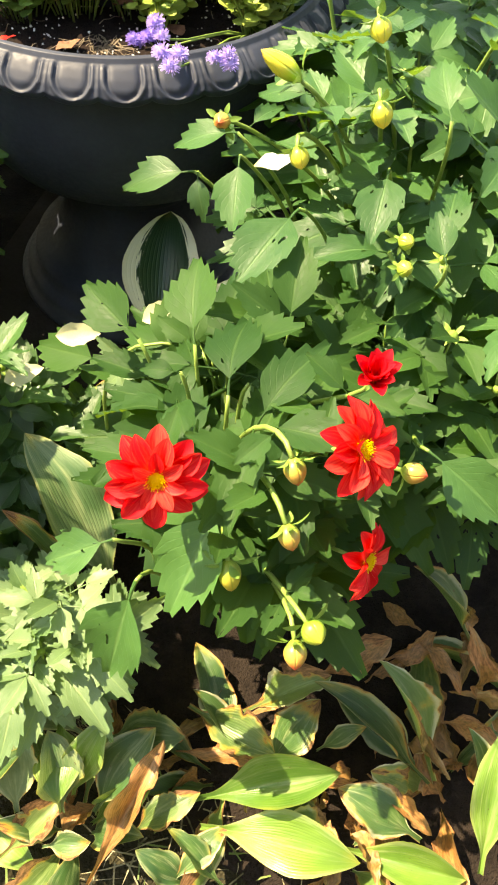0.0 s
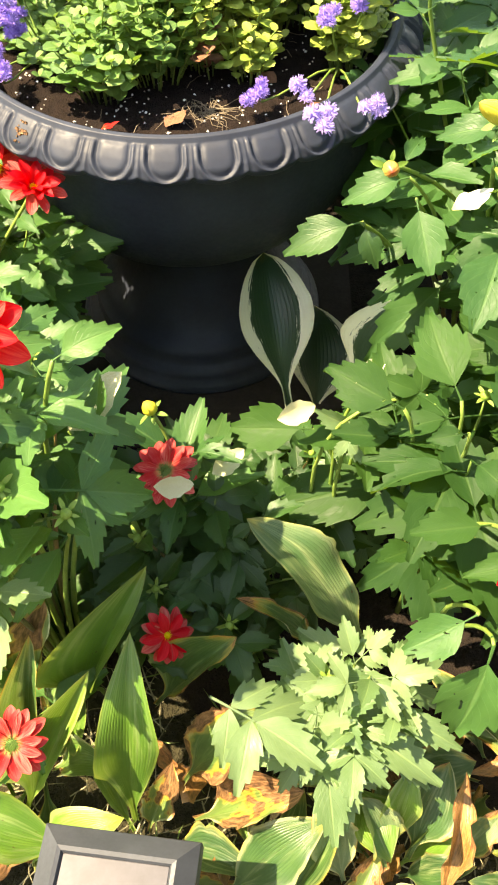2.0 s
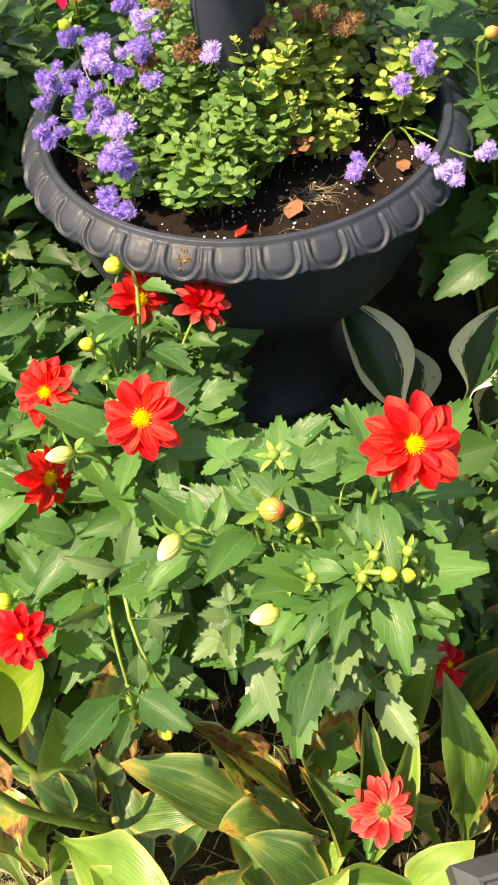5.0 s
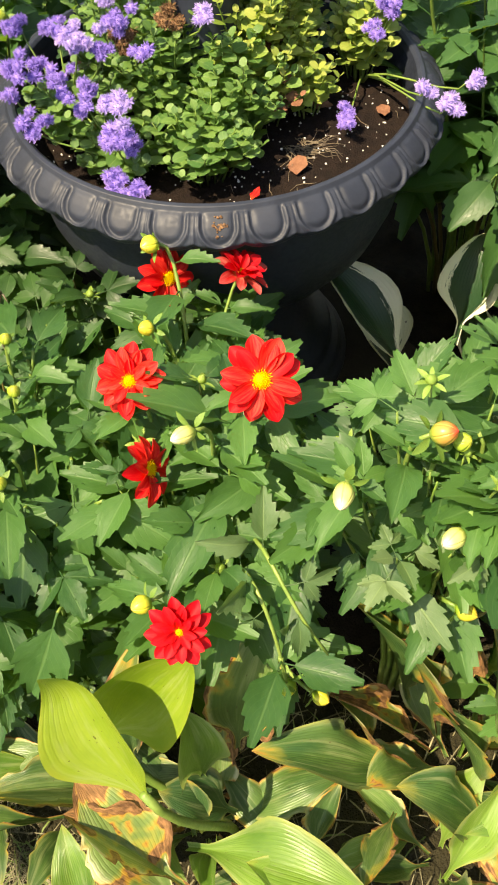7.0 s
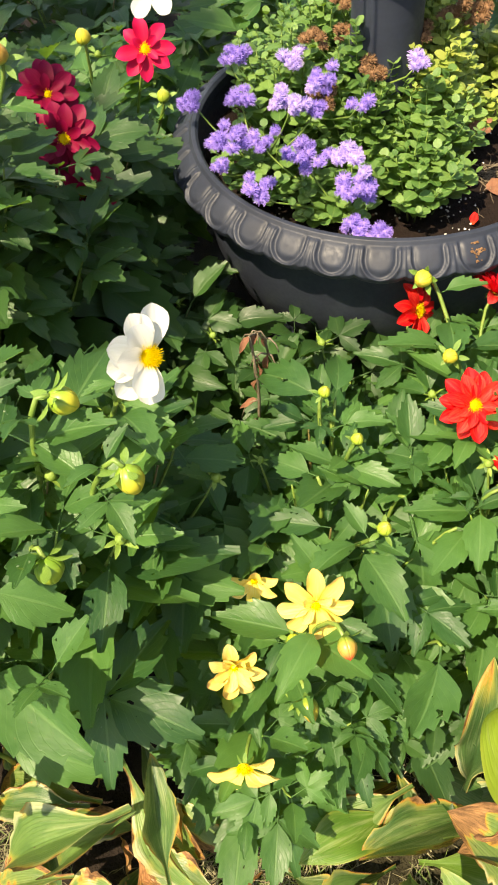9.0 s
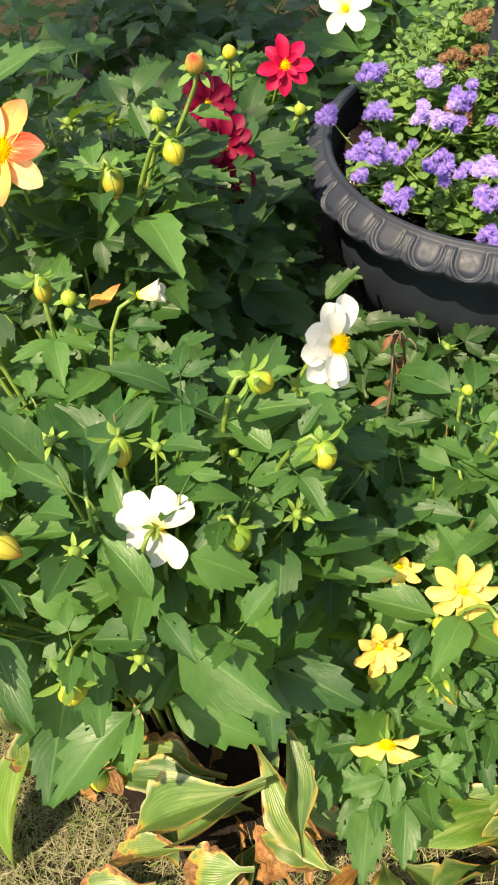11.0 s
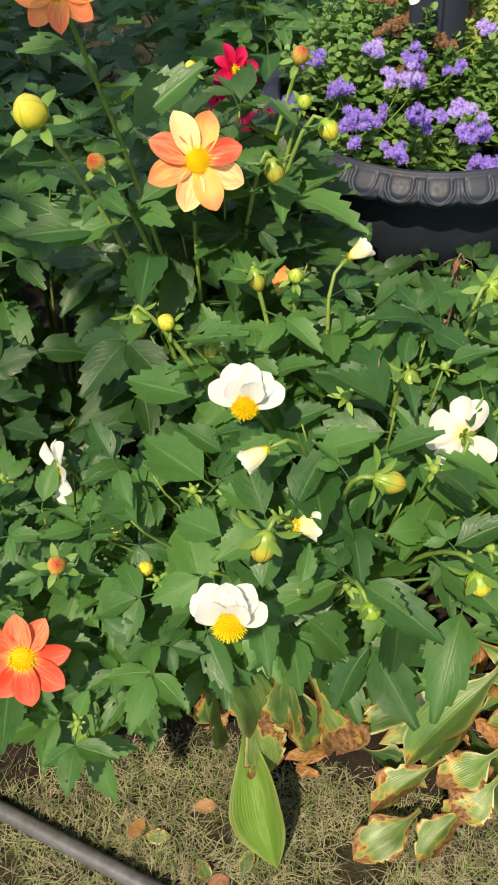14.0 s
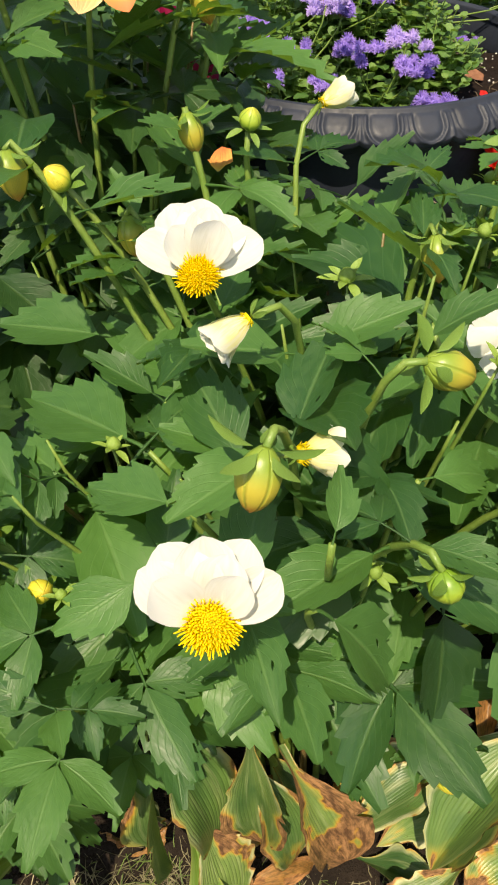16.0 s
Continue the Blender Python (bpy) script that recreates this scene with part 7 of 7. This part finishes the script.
dead = thing("dead_stalk", (-0.51, 1.15, GROUND), "withered brown stalk standing beside the urn", "stalk")
pts = [Vector((0.012 * math.sin(3 * t + 1) * t, -0.012 * t + 0.008 * math.sin(6 * t), 0.545 * t + 0.03 * math.sin(math.pi * t))) for t in (n / 12 for n in range(13))]
pts += [pts[-1] + Vector((0.012, -0.004, -0.004)), pts[-1] + Vector((0.022, -0.008, -0.022)), pts[-1] + Vector((0.026, -0.01, -0.05))]
part("stem", tube(pts, 0.003, 0.0014), M_TWIG, dead)
for k in range(14):
    q = pts[15 - k % 8]
    w = Vector((R.uniform(-1, 1), R.uniform(-1, 1), R.uniform(-0.8, 0.2))).normalized()
    l = R.uniform(0.012, 0.03)
    part("twig", tube([q, q + w * l * 0.4 + UP * 0.005, q + w * l * 0.8, q + w * l - UP * l * 0.5], 0.0014, 0.0006, 4), M_TWIG, dead)
for k in range(7):
    q = pts[15 - k]
    part("withered_leaf", blade(R.uniform(0.018, 0.03), 0.008, ovate(0.4), 6, 2, 0, 0.6, 0.5, 0.08, 1.2, 0, k).mesh("withered_leaf", M_BROWN_LEAF), None, dead, "curled dry leaf", aim(q, (R.uniform(-1, 1), R.uniform(-1, 1), R.uniform(-1, 0)), UP))


def blades(name, count, x0, x1, y0, y1, length, width, material, label, category, seed, inside, flat=0.25):
    g = Geo()
    rr = random.Random(seed)
    for k in range(count):
        x, y = rr.uniform(x0, x1), rr.uniform(y0, y1)
        if not inside(x, y):
            continue
        a, e = rr.uniform(0, 6.283), rr.uniform(0, 1) ** 2 * flat * 3
        l, w = length * rr.uniform(0.4, 1.3), width * rr.uniform(0.6, 1.3)
        way = Vector((math.cos(a) * math.cos(e), math.sin(a) * math.cos(e), math.sin(e)))
        side = Vector((-math.sin(a), math.cos(a), 0)) * w
        o = Vector((x, y, GROUND - 0.012 + rr.uniform(0.0, 0.016)))
        mid = o + way * l * 0.5 + UP * l * 0.05
        end = o + way * l + Vector((rr.uniform(-0.2, 0.2), rr.uniform(-0.2, 0.2), -0.12)) * l
        n = len(g.v)
        g.v += [o - side, o + side, mid + side, mid - side, end]
        g.uv += [(0, 0), (1, 0), (1, 0.5), (0, 0.5), (0.5, 1)]
        g.f += [(n, n + 1, n + 2, n + 3), (n + 3, n + 2, n + 4)]
    return tagged(new(name, g.mesh(name, material)), label, category, "", "stuff")


def thins(x, y, x0, x1, y0, y1, deep):
    """False more and more often towards the border of a patch, so that it has no hard edge."""
    return min(x - x0, x1 - x, y - y0, y1 - y) > deep * (0.5 + 0.7 * noise.noise(Vector((x * 310, y * 310, 2))) + 0.35 * noise.noise(Vector((x * 4, y * 4, 6))))


out = lambda x, y: thins(x, y, -1.7, 0.0, 0.5, 2.4, 0.4) and edge_gap(x, y) < 0.13 and noise.noise(Vector((x * 9, y * 9, 4))) + 0.5 * noise.noise(Vector((x * 30, y * 30, 8))) > -0.28
blades("straw", 66000, -1.7, -0.85, 0.5, 2.4, 0.042, 0.00042, M_STRAW, "pale dry clippings matted over the lawn", "straw", 5, out)
blades("grass", 19000, -1.7, -0.85, 0.5, 2.4, 0.035, 0.0006, M_GRASS, "thin short green grass blades", "grass", 6, out, 0.4)
blades("straw", 42000, -3.2, 2.4, -1.2, 3.8, 0.06, 0.0009, M_STRAW, "pale dry clippings scattered over the wider lawn", "straw", 15, lambda x, y: edge_gap(x, y) < 0.03 and not (-1.35 < x < -0.85 and 0.9 < y < 2.1) and thins(x, y, -3.2, 2.4, -1.2, 3.8, 1.1))
blades("grass", 16000, -3.2, 2.4, -1.2, 3.8, 0.05, 0.0011, M_GRASS, "thin short green grass blades further out", "grass", 16, lambda x, y: edge_gap(x, y) < 0.03 and not (-1.35 < x < -0.85 and 0.9 < y < 2.1) and thins(x, y, -3.2, 2.4, -1.2, 3.8, 1.1), 0.4)
blades("bed_litter", 4000, -1.0, 0.6, 0.08, 1.3, 0.03, 0.0006, M_STRAW, "scattered dry clippings on the bed", "straw", 7, lambda x, y: edge_gap(x, y) >= 0.0)
for k, (x, y) in enumerate(((-1.10, 1.56), (-1.075, 1.60), (-1.13, 1.52), (-1.06, 1.53), (-1.15, 1.46))):
    litter("withered_leaf", (x, y, GROUND + 0.006), 0.036, 60 * k, M_HOSTA_DRY if k % 2 else M_HOSTA_BURNT, "shrivelled pale leaf lying on the lawn", "leaf", 0.6, 90 + k)
litter("fallen_leaf", (-1.155, 1.475, GROUND + 0.006), 0.03, 20, M_BROWN_LEAF, "small orange brown leaf lying on the lawn", "leaf", 0.8, 98)


# ---- unseen tree, added to shade the back of the bed ----
def tree(at, crown, radius, count, seed):
    """A small tree: tapered trunk, limbs and a loose crown of single leaves."""
    rr = random.Random(seed)
    t = thing("tree", at, "unseen slender tree added to cast dappled shade on the bed", "tree")
    base, mid = Vector(at), Vector(crown)
    part("trunk", tube([v - base for v in bend(base, base + UP * 1.2, mid - UP * 1.6, mid - UP * 0.2, 10)], 0.09, 0.03, 10), M_TWIG, t)
    g = Geo()
    leaf = blade(0.12, 0.075, ovate(0.42), 4, 1, 0, 0.2, 0.2)
    for k in range(14):
        d = Vector((rr.uniform(-1, 1), rr.uniform(-1, 1), rr.uniform(-0.5, 0.9))).normalized()
        end = mid + Vector((d.x * radius, d.y * radius, d.z * radius * 0.7)) * rr.uniform(0.6, 1.0)
        start = mid - UP * rr.uniform(0.2, 1.2)
        pts = bend(start, start.lerp(end, 0.3) + UP * 0.1, start.lerp(end, 0.7) + UP * 0.1, end, 8)
        part("limb", tube([v - base for v in pts], 0.025, 0.006, 6), M_TWIG, t)
        for n in range(count // 14):
            q = pts[rr.randrange(3, 8)] + Vector((rr.gauss(0, 1), rr.gauss(0, 1), rr.gauss(0, 0.7))) * radius * 0.2
            way = Vector((rr.uniform(-1, 1), rr.uniform(-1, 1), rr.uniform(-0.6, 0.2)))
            g.add(leaf, aim(q - base, way, UP, rr.uniform(0.7, 1.2)))
    tagged(part("crown", g, M_LEAF_DEEP, t), kind="stuff")


# The crown is put up-sun so that its shade falls behind the urn.
shade = Vector((0.22, 2.15, 0.5)) + SUN_WAY * 5.0
tree((shade.x - 0.1, shade.y + 0.3, GROUND - 0.02), shade, 0.85, 1000, 8)
